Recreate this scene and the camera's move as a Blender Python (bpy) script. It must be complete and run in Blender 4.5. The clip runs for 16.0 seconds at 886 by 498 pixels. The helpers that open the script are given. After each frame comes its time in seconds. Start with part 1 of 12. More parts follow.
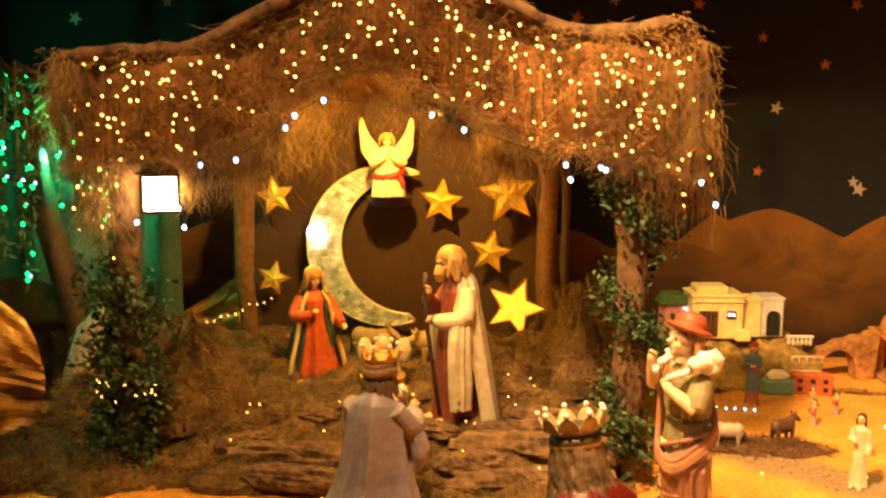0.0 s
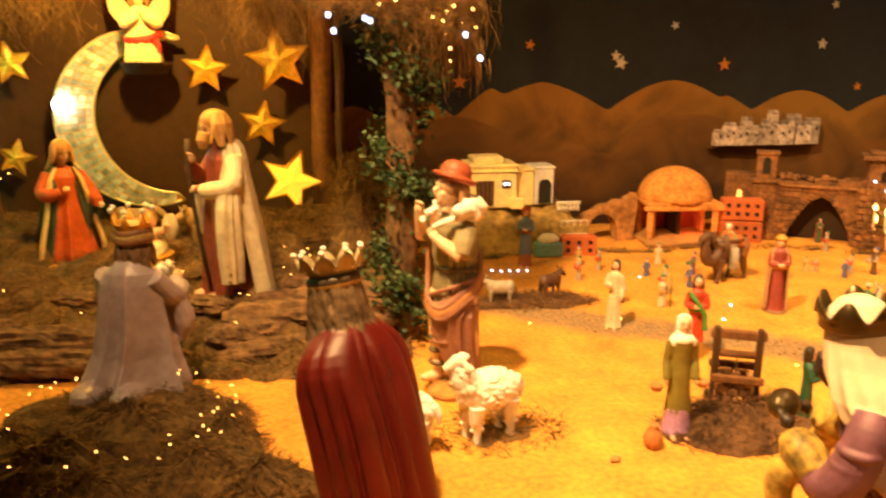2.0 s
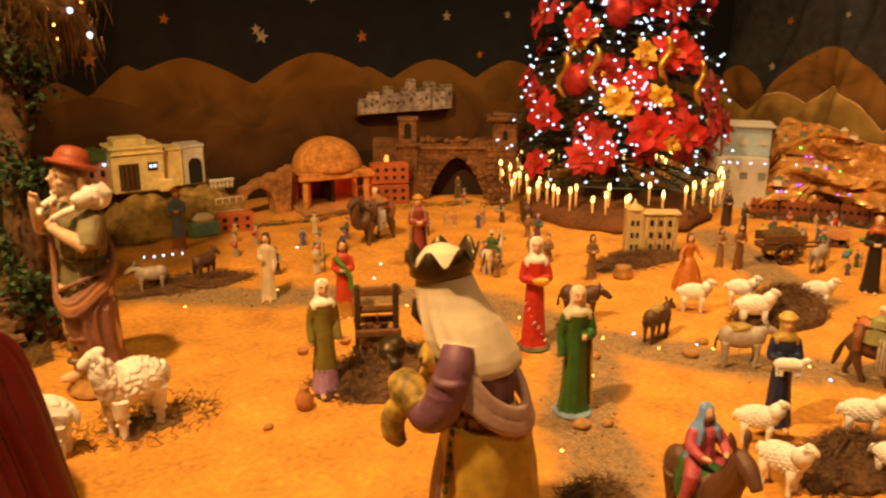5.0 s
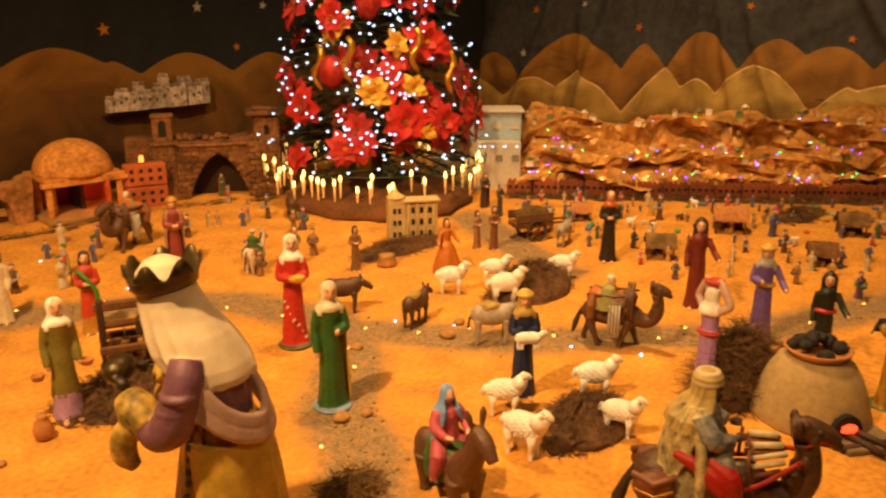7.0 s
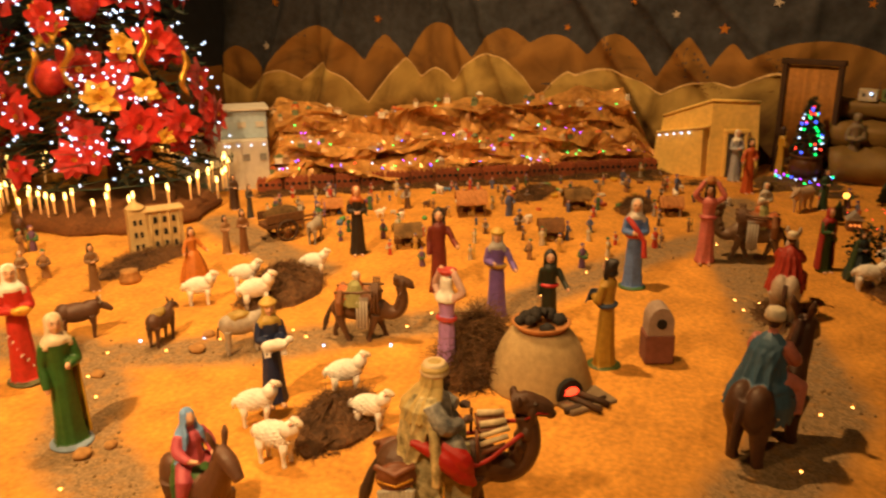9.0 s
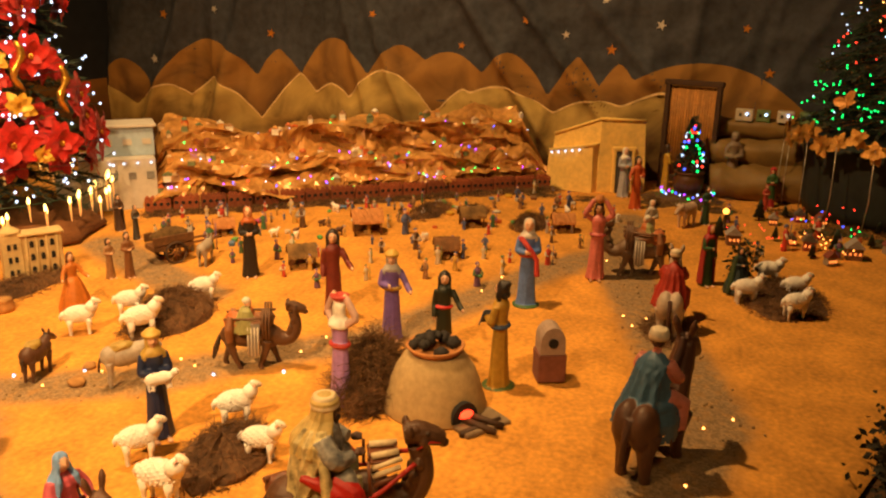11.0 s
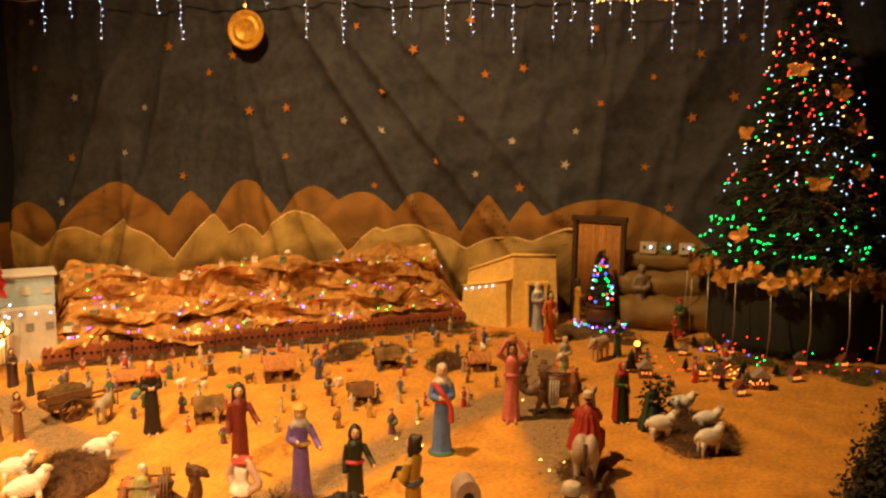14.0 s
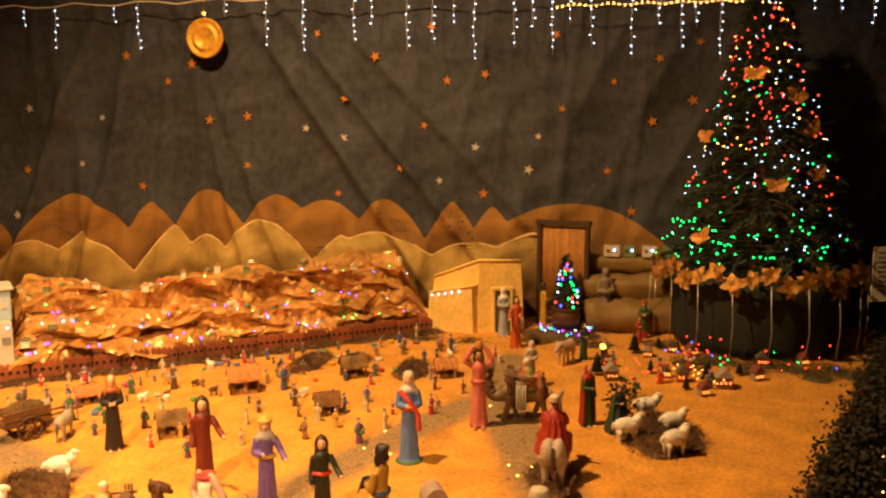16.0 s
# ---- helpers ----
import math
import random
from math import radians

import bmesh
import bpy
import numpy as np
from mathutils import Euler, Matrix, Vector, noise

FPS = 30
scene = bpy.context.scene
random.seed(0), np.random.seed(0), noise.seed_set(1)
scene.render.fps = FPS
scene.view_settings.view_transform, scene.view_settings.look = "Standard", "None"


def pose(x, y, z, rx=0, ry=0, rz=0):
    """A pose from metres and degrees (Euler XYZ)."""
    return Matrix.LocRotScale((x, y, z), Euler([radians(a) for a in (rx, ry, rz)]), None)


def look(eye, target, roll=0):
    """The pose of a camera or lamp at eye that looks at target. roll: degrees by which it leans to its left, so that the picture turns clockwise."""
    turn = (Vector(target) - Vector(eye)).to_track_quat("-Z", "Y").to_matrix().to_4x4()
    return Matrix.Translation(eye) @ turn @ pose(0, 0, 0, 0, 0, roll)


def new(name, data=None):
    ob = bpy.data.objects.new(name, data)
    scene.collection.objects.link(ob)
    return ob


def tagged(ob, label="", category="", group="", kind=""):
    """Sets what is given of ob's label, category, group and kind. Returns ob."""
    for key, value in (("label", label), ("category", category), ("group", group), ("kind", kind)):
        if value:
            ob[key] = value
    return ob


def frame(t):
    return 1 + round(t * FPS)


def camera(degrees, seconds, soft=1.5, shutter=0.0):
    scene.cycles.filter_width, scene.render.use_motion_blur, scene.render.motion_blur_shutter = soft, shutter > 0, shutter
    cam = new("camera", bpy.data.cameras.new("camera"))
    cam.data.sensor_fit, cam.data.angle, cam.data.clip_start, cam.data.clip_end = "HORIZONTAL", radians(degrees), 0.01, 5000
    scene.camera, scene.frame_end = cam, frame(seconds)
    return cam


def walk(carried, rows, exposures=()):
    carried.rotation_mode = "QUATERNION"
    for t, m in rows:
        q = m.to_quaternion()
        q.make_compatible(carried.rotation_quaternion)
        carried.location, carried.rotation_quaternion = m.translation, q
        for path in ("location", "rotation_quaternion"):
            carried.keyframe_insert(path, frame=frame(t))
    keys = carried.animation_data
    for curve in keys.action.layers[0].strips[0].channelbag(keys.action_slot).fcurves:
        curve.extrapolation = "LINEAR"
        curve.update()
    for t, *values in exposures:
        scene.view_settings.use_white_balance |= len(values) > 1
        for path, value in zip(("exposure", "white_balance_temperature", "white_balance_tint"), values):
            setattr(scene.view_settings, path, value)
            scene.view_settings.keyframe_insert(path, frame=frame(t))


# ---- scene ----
cam = camera(57.0, 16.0, soft=2.2, shutter=0.5)
PATH = [
    (0, (0.172, 0.075, 1.51), (0.06, 2.054, 1.239), -0.1),
    (0.5, (0.193, 0.104, 1.445), (0.164, 2.079, 1.128), -0.3),
    (1, (0.229, 0.143, 1.364), (0.324, 2.098, 0.951), 0.3),
    (1.5, (0.26, 0.14, 1.331), (0.484, 2.075, 0.877), 0.4),
    (2, (0.305, 0.13, 1.308), (0.671, 2.032, 0.812), 0.4),
    (2.5, (0.342, 0.116, 1.302), (0.841, 1.974, 0.757), 0.5),
    (3, (0.382, 0.092, 1.3), (1.045, 1.891, 0.731), 0.5),
    (3.5, (0.397, 0.078, 1.306), (1.173, 1.828, 0.727), 0.5),
    (4, (0.424, 0.048, 1.317), (1.312, 1.745, 0.741), -0.1),
    (4.2, (0.426, 0.046, 1.313), (1.35, 1.726, 0.745), 0.0),
    (6.3, (0.526, -0.066, 1.351), (1.82, 1.343, 0.766), 0.2),
    (6.5, (0.537, -0.067, 1.352), (1.874, 1.298, 0.763), 0.3),
    (7, (0.566, -0.092, 1.356), (1.996, 1.179, 0.772), 0.1),
    (7.5, (0.588, -0.113, 1.362), (2.083, 1.084, 0.786), -0.4),
    (8, (0.602, -0.151, 1.39), (2.191, 0.928, 0.832), -0.8),
    (8.5, (0.606, -0.176, 1.397), (2.271, 0.765, 0.812), -0.4),
    (9, (0.612, -0.215, 1.433), (2.333, 0.594, 0.814), -0.3),
    (9.5, (0.623, -0.217, 1.432), (2.378, 0.51, 0.806), -1.0),
    (10, (0.638, -0.214, 1.427), (2.433, 0.436, 0.831), -0.3),
    (10.2, (0.626, -0.249, 1.475), (2.43, 0.368, 0.871), 0.2),
    (12.3, (0.725, -0.192, 1.469), (2.549, 0.385, 0.887), 1.2),
    (12.5, (0.729, -0.19, 1.48), (2.559, 0.38, 0.911), 0.9),
    (13, (0.727, -0.229, 1.528), (2.613, 0.28, 1.098), 0.4),
    (13.5, (0.72, -0.248, 1.551), (2.631, 0.234, 1.212), -0.0),
    (14, (0.714, -0.277, 1.56), (2.645, 0.153, 1.272), 0.5),
    (14.5, (0.706, -0.296, 1.565), (2.657, 0.06, 1.302), 0.8),
    (15, (0.706, -0.306, 1.564), (2.661, 0.023, 1.305), 0.4),
    (15.5, (0.717, -0.302, 1.561), (2.673, 0.011, 1.29), 0.3),
    (16, (0.727, -0.285, 1.562), (2.677, 0.065, 1.289), -0.2),
]
EXPOSURES = [(0, 0.82), (0.5, 0.70), (1, 0.72), (2, 0.64), (3, -0.04), (4, -0.34), (6.5, -0.30), (8.5, -0.24), (10, -0.16), (12.5, -0.03), (14, 0.08), (15, 0.27), (16, 0.42)]
walk(cam, [(t, look(eye, target, roll)) for t, eye, target, roll in PATH], EXPOSURES)


# ---- light: a closed, dim room, warm spots out of view and one added fill ----
world = bpy.data.worlds.new("room_dark")
world.use_nodes = True
world.node_tree.nodes["Background"].inputs[0].default_value = (0.9, 0.6, 0.35, 1)
world.node_tree.nodes["Background"].inputs[1].default_value = 0.01
scene.world = world


def spot(name, eye, target, watts, cone, colour=(1.0, 0.575, 0.222), size=0.10, blend=0.9):
    lamp = bpy.data.lights.new(name, "SPOT")
    lamp.energy, lamp.spot_size, lamp.spot_blend, lamp.shadow_soft_size = watts, radians(cone), blend, size
    lamp.color = colour
    ob = new(name, lamp)
    ob.matrix_world = look(eye, target)
    return ob


SPOTS = [
    ((-0.25, 1.6, 4.2), (2.7, 3.0, 0.0), 1640, 77),
    ((3.75, 2.2, 5.2), (5.6, 1.75, 0.3), 1440, 112),
    ((-0.9, 1.2, 4.6), (-0.75, 4.0, 1.3), 480, 50),
    # added fill near the visitor: lifts the shaded statues, no such lamp seen
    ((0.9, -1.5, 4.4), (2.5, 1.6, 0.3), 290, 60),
]
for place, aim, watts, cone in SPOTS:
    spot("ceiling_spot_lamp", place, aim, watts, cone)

# a small yellow lamp tucked under the stable roof
inner = bpy.data.lights.new("stable_lamp", "POINT")
inner.energy, inner.color, inner.shadow_soft_size = 80, (1.0, 0.58, 0.10), 0.03
new("stable_lamp", inner).location = (-0.30, 3.85, 1.80)

# the green lamp in the corner beside the stable
corner = bpy.data.lights.new("corner_lamp", "POINT")
corner.energy, corner.color, corner.shadow_soft_size = 20, (0.05, 1.0, 0.35), 0.02
new("corner_lamp", corner).location = (-2.16, 4.30, 1.42)


from mathutils.bvhtree import BVHTree

# ---- materials ----
MATS = {}


def mat(name, colour, rough=0.7, metal=0.0, vary=0.25, grain=40.0, blotch=4.0, bump=0.2, second=None, sheen=0.0, per=0.0, coat=0.0, island=0.0):
    """A painted or natural surface: two scales of noise in the colour, fine relief."""
    if name in MATS:
        return MATS[name]
    m = bpy.data.materials.new(name)
    m.use_nodes = True
    nt = m.node_tree
    b = nt.nodes["Principled BSDF"]
    b.inputs["Roughness"].default_value, b.inputs["Metallic"].default_value = rough, metal
    b.inputs["Coat Weight"].default_value = coat
    b.inputs["Sheen Weight"].default_value = sheen
    tc = nt.nodes.new("ShaderNodeTexCoord")
    n1, n2 = nt.nodes.new("ShaderNodeTexNoise"), nt.nodes.new("ShaderNodeTexNoise")
    n1.inputs["Scale"].default_value, n2.inputs["Scale"].default_value = grain, blotch
    n1.inputs["Detail"].default_value, n2.inputs["Detail"].default_value = 4, 4
    for n in (n1, n2):
        nt.links.new(tc.outputs["Object"], n.inputs["Vector"])
    add = nt.nodes.new("ShaderNodeMath")
    add.operation = "MULTIPLY_ADD"
    add.inputs[1].default_value = 0.5
    half = nt.nodes.new("ShaderNodeMath")
    half.operation = "MULTIPLY"
    half.inputs[1].default_value = 0.5
    nt.links.new(n2.outputs["Fac"], half.inputs[0])
    nt.links.new(n1.outputs["Fac"], add.inputs[0])
    nt.links.new(half.outputs[0], add.inputs[2])
    ramp = nt.nodes.new("ShaderNodeValToRGB")
    dark = [c * (1 - vary) for c in colour]
    light = [min(1, c * (1 + vary)) for c in (second or colour)]
    ramp.color_ramp.elements[0].position, ramp.color_ramp.elements[1].position = 0.33, 0.67
    ramp.color_ramp.elements[0].color, ramp.color_ramp.elements[1].color = (*dark, 1), (*light, 1)
    nt.links.new(add.outputs[0], ramp.inputs["Fac"])
    out = ramp.outputs["Color"]
    if per:
        info = nt.nodes.new("ShaderNodeObjectInfo")
        hsv = nt.nodes.new("ShaderNodeHueSaturation")
        rng = nt.nodes.new("ShaderNodeMapRange")
        rng.inputs["To Min"].default_value, rng.inputs["To Max"].default_value = 1 - per, 1 + per
        nt.links.new(info.outputs["Random"], rng.inputs["Value"])
        nt.links.new(rng.outputs["Result"], hsv.inputs["Value"])
        nt.links.new(out, hsv.inputs["Color"])
        out = hsv.outputs["Color"]
    if island:
        geo = nt.nodes.new("ShaderNodeNewGeometry")
        hs2 = nt.nodes.new("ShaderNodeHueSaturation")
        mr = nt.nodes.new("ShaderNodeMapRange")
        mr.inputs["To Min"].default_value, mr.inputs["To Max"].default_value = 1 - island, 1 + island
        nt.links.new(geo.outputs["Random Per Island"], mr.inputs["Value"])
        nt.links.new(mr.outputs["Result"], hs2.inputs["Value"])
        nt.links.new(out, hs2.inputs["Color"])
        out = hs2.outputs["Color"]
    nt.links.new(out, b.inputs["Base Color"])
    if bump:
        bp = nt.nodes.new("ShaderNodeBump")
        bp.inputs["Strength"].default_value, bp.inputs["Distance"].default_value = bump, 0.01
        nt.links.new(add.outputs[0], bp.inputs["Height"])
        nt.links.new(bp.outputs["Normal"], b.inputs["Normal"])
    MATS[name] = m
    return m


def paint(colour, rough=0.5):
    """Hand-painted plaster of one colour."""
    key = "paint_%d_%d_%d" % tuple(int(c * 255) for c in colour)
    return mat(key, colour, rough, vary=0.22, grain=60, blotch=14, bump=0.15)


def glow(name, colour, strength):
    if name in MATS:
        return MATS[name]
    m = bpy.data.materials.new(name)
    m.use_nodes = True
    b = m.node_tree.nodes["Principled BSDF"]
    b.inputs["Base Color"].default_value = (*colour, 1)
    b.inputs["Emission Color"].default_value = (*colour, 1)
    b.inputs["Emission Strength"].default_value = strength
    MATS[name] = m
    return m


SKIN = paint((0.75, 0.45, 0.28))
WARM = glow("warm_bulb", (1.0, 0.42, 0.09), 9)
COLD = glow("white_bulb", (0.58, 0.76, 1.0), 3.2)
GREEN_BULB = glow("green_bulb", (0.0, 1.0, 0.13), 4.5)
RED_BULB = glow("red_bulb", (1.0, 0.045, 0.02), 4.5)
BLUE_BULB = glow("blue_bulb", (0.04, 0.08, 1.0), 5)
VIOLET_BULB = glow("violet_bulb", (0.45, 0.05, 1.0), 4)
# halo round each bulb, put into the colour of its end bands
HALOS = {"warm_bulb": glow("amber_halo", (1.0, 0.30, 0.035), 3.0), "white_bulb": glow("blue_halo", (0.30, 0.42, 1.0), 1.5), "green_bulb": glow("green_halo", (0.0, 0.75, 0.10), 2.5), "red_bulb": glow("red_halo", (0.9, 0.03, 0.01), 2.5)}
WIRE = mat("green_wire", (0.02, 0.05, 0.02), 0.5, bump=0)
GOLD = mat("gold_foil", (0.85, 0.429, 0.063), 0.28, 0.85, 0.3, 120, 15, 0.3)
GOLD_PAINT = mat("gold_paint", (0.75, 0.374, 0.045), 0.4, 0.3, 0.3, 90, 15, 0.3)
WOOD = mat("rough_wood", (0.16, 0.0663, 0.018), 0.85, 0, 0.5, 30, 6, 0.6)
DARK_WOOD = mat("dark_wood", (0.05, 0.0218, 0.0072), 0.7, 0, 0.4, 35, 6, 0.4)
BARK = mat("bark", (0.062, 0.030, 0.012), 0.95, 0, 0.6, 26, 7, 1.0, second=(0.155, 0.082, 0.036))
THREAD = mat("dry_thread", (0.095, 0.050, 0.014), 0.9, 0, 0.5, 12, 3, 0, second=(0.21, 0.115, 0.034), island=0.5)
MOSS = mat("dry_moss", (0.058, 0.029, 0.0075), 0.95, 0, 0.55, 45, 6, 0.8, second=(0.13, 0.072, 0.02))
STRAND = mat("moss_strand", (0.14, 0.07, 0.0193), 0.9, 0, 0.45, 9, 2.5, 0, second=(0.325, 0.186, 0.056), island=0.45)
LEAF = mat("garland_green", (0.012, 0.032, 0.010), 0.6, 0, 0.5, 30, 5, 0.2, second=(0.03, 0.065, 0.018))
PINE = mat("pine_green", (0.005, 0.015, 0.007), 0.6, 0, 0.5, 30, 5, 0.2, second=(0.011, 0.027, 0.012))
STRAW_BODY = mat("brown_straw", (0.075, 0.034, 0.012), 0.95, 0, 0.5, 45, 6, 0.8, second=(0.12, 0.058, 0.022))
STRAW_THREAD = mat("straw_thread", (0.10, 0.046, 0.016), 0.9, 0, 0.45, 12, 3, 0, second=(0.18, 0.09, 0.035), island=0.5)
CLAY = mat("clay", (0.45, 0.187, 0.054), 0.85, 0, 0.3, 40, 6, 0.5)
BRICK = mat("red_clay_brick", (0.42, 0.101, 0.027), 0.85, 0, 0.3, 50, 8, 0.4, per=0.2)
SANDSTONE = mat("sandstone_model", (0.42, 0.218, 0.0675), 0.9, 0, 0.35, 45, 7, 0.6)
KRAFT = mat("kraft_paper", (0.36, 0.150, 0.034), 0.30, 0.18, 0.35, 14, 3, 0.2, second=(0.62, 0.33, 0.095))
HEDGE = mat("hedge_dark", (0.010, 0.012, 0.006), 0.8, 0, 0.5, 30, 5, 0.2, second=(0.028, 0.024, 0.012))
BLACK = mat("black_hole", (0.012, 0.01, 0.009), 0.9, bump=0)
WHITE = mat("white_plaster", (0.75, 0.70, 0.60), 0.7, 0, 0.15, 40, 6, 0.3)
WOOL = mat("sheep_wool", (0.86, 0.82, 0.76), 0.8, 0, 0.15, 60, 12, 0.8)


# ---- shapes ----
def pleat(a, z, folds, phase):
    """Cloth folds: narrow crests between broad hollows, drifting with the height."""
    x = folds * a / 2 + phase + 0.9 * math.sin(3 * a + phase) + 1.6 * z * math.sin(2 * a + phase)
    return 0.9 - 1.6 * abs(math.sin(x)) ** 0.9


def spline(pts, radii, per=4):
    """Points and radii of a smooth curve through the given ones."""
    out, rad, n = [], [], len(pts)
    for i in range(n - 1):
        p0, p1, p2, p3 = pts[max(i - 1, 0)], pts[i], pts[i + 1], pts[min(i + 2, n - 1)]
        for k in range(per):
            t = k / per
            out.append(0.5 * (2 * p1 + (p2 - p0) * t + (2 * p0 - 5 * p1 + 4 * p2 - p3) * t * t + (3 * p1 - p0 - 3 * p2 + p3) * t ** 3))
            u = t * t * (3 - 2 * t)
            rad.append(radii[i] * (1 - u) + radii[i + 1] * u)
    return out + [pts[-1]], rad + [radii[-1]]


class Shape:
    def __init__(self):
        self.v, self.f, self.m, self.s = [], [], [], []

    def add(self, verts, faces, mi=0, smooth=True):
        o = len(self.v)
        self.v += [tuple(p) for p in verts]
        self.f += [tuple(o + i for i in q) for q in faces]
        self.m += [mi] * len(faces)
        self.s += [smooth] * len(faces)
        return self

    def rows(self, rings, mi=0, closed=True, smooth=True, cap=False):
        n, verts, faces = len(rings[0]), [p for r in rings for p in r], []
        for a in range(len(rings) - 1):
            for b in range(n if closed else n - 1):
                c = (b + 1) % n
                faces.append((a * n + b, a * n + c, (a + 1) * n + c, (a + 1) * n + b))
        if cap:
            faces += [tuple(range(n))[::-1], tuple(range((len(rings) - 1) * n, len(rings) * n))]
        return self.add(verts, faces, mi, smooth)

    def lathe(self, prof, mi=0, at=(0, 0, 0), seg=16, squash=1.0, folds=0, deep=0.0, upto=1e9, phase=0.0, lean=(0, 0)):
        rings = []
        for r, z in prof:
            ring = []
            for k in range(seg):
                a = 2 * math.pi * k / seg
                d = 1 + (deep * max(0.0, 1 - z / upto) ** 0.7 * pleat(a, z, folds, phase) if folds else 0)
                ring.append((at[0] + r * d * math.cos(a) + lean[0] * z, at[1] + r * d * squash * math.sin(a) + lean[1] * z, at[2] + z))
            rings.append(ring)
        return self.rows(rings, mi, cap=True)

    def shell(self, prof, a0, a1, mi=0, at=(0, 0, 0), seg=16, squash=1.0, folds=0, deep=0.0, thick=0.012, lean=(0, 0)):
        """An open mantle between two angles, with thickness."""
        rings = []
        for r, z in prof:
            ring = []
            for k in range(seg + 1):
                a = radians(a0 + (a1 - a0) * k / seg)
                d = 1 + (deep * pleat(a, z, folds, r) if folds else 0)
                ring.append((at[0] + r * d * math.cos(a) + lean[0] * z, at[1] + r * d * squash * math.sin(a) + lean[1] * z, at[2] + z))
            for k in range(seg, -1, -1):
                a = radians(a0 + (a1 - a0) * k / seg)
                d = 1 + (deep * pleat(a, z, folds, r) if folds else 0)
                q = max(r - thick, 0.001)
                ring.append((at[0] + q * d * math.cos(a) + lean[0] * z, at[1] + q * d * squash * math.sin(a) + lean[1] * z, at[2] + z))
            rings.append(ring)
        return self.rows(rings, mi, cap=True)

    def tube(self, pts, radii, mi=0, seg=8, smooth=True, rough=0.0):
        pts = [Vector(p) for p in pts]
        if not isinstance(radii, (list, tuple)):
            radii = [radii] * len(pts)
        if len(pts) >= 3 and seg >= 10 and not rough:
            pts, radii = spline(pts, radii)
        rings, side = [], None
        for i, p in enumerate(pts):
            d = (pts[min(i + 1, len(pts) - 1)] - pts[max(i - 1, 0)]).normalized()
            if side is None or abs(side.dot(d)) > 0.95:
                side = d.orthogonal().normalized()
            side = (side - d * side.dot(d)).normalized()
            up = d.cross(side)
            ring = []
            for k in range(seg):
                a = 2 * math.pi * k / seg
                r = radii[i] * (1 + (rough * noise.noise(p * 9 + Vector((math.cos(a) * 2, math.sin(a) * 2, 0))) if rough else 0))
                ring.append(p + side * (r * math.cos(a)) + up * (r * math.sin(a)))
            rings.append(ring)
        return self.rows(rings, mi, smooth=smooth, cap=True)

    def ball(self, c, r, mi=0, seg=12, rings=8, bumpy=0.0, freq=5.0, tilt=None):
        if not isinstance(r, (list, tuple)):
            r = (r, r, r)
        out = []
        for i in range(rings + 1):
            th = math.pi * min(max(i / rings, 0.02), 0.98)
            ring = []
            for k in range(seg):
                a = 2 * math.pi * k / seg
                p = Vector((math.sin(th) * math.cos(a), math.sin(th) * math.sin(a), -math.cos(th)))
                d = 1 + (bumpy * noise.noise(p * freq + Vector(c) * 7) if bumpy else 0)
                p = Vector((p.x * r[0] * d, p.y * r[1] * d, p.z * r[2] * d))
                if tilt:
                    p = tilt @ p
                ring.append(p + Vector(c))
            out.append(ring)
        return self.rows(out, mi, cap=True)

    def box(self, c, size, mi=0, chamfer=0.0, rz=0.0, taper=1.0):
        h = [s / 2 for s in size]
        e = min(chamfer, min(h) * 0.45) if chamfer else min(h) * 0.04
        idx, verts = {}, []
        for ax in range(3):
            for s in (-1, 1):
                for s1 in (-1, 1):
                    for s2 in (-1, 1):
                        o = [i for i in range(3) if i != ax]
                        p = [0, 0, 0]
                        p[ax] = s * h[ax]
                        p[o[0]], p[o[1]] = s1 * (h[o[0]] - e), s2 * (h[o[1]] - e)
                        sg = [0, 0, 0]
                        sg[ax], sg[o[0]], sg[o[1]] = s, s1, s2
                        idx[(ax, *sg)] = len(verts)
                        verts.append(p)
        faces = []
        for ax in range(3):
            o = [i for i in range(3) if i != ax]
            for s in (-1, 1):
                q = []
                for s1, s2 in ((-1, -1), (1, -1), (1, 1), (-1, 1)):
                    sg = [0, 0, 0]
                    sg[ax], sg[o[0]], sg[o[1]] = s, s1, s2
                    q.append(idx[(ax, *sg)])
                faces.append(q)
        for a, b in ((0, 1), (0, 2), (1, 2)):
            third = 3 - a - b
            for sa in (-1, 1):
                for sb in (-1, 1):
                    q = []
                    for ax, st in ((a, -1), (a, 1), (b, 1), (b, -1)):
                        sg = [0, 0, 0]
                        sg[a], sg[b], sg[third] = sa, sb, st
                        q.append(idx[(ax, *sg)])
                    faces.append(q)
        for s0 in (-1, 1):
            for s1 in (-1, 1):
                for s2 in (-1, 1):
                    faces.append([idx[(ax, s0, s1, s2)] for ax in range(3)])
        fixed = []
        for q in faces:
            p = [Vector(verts[i]) for i in q]
            nrm = (p[1] - p[0]).cross(p[2] - p[0])
            mid = sum(p, Vector()) / len(p)
            fixed.append(q if nrm.dot(mid) > 0 else q[::-1])
        cz, sn = math.cos(radians(rz)), math.sin(radians(rz))
        out = []
        for x, y, z in verts:
            k = 1 + (taper - 1) * (z / size[2] + 0.5)
            x, y = x * k, y * k
            out.append((c[0] + x * cz - y * sn, c[1] + x * sn + y * cz, c[2] + z))
        return self.add(out, fixed, mi, False)

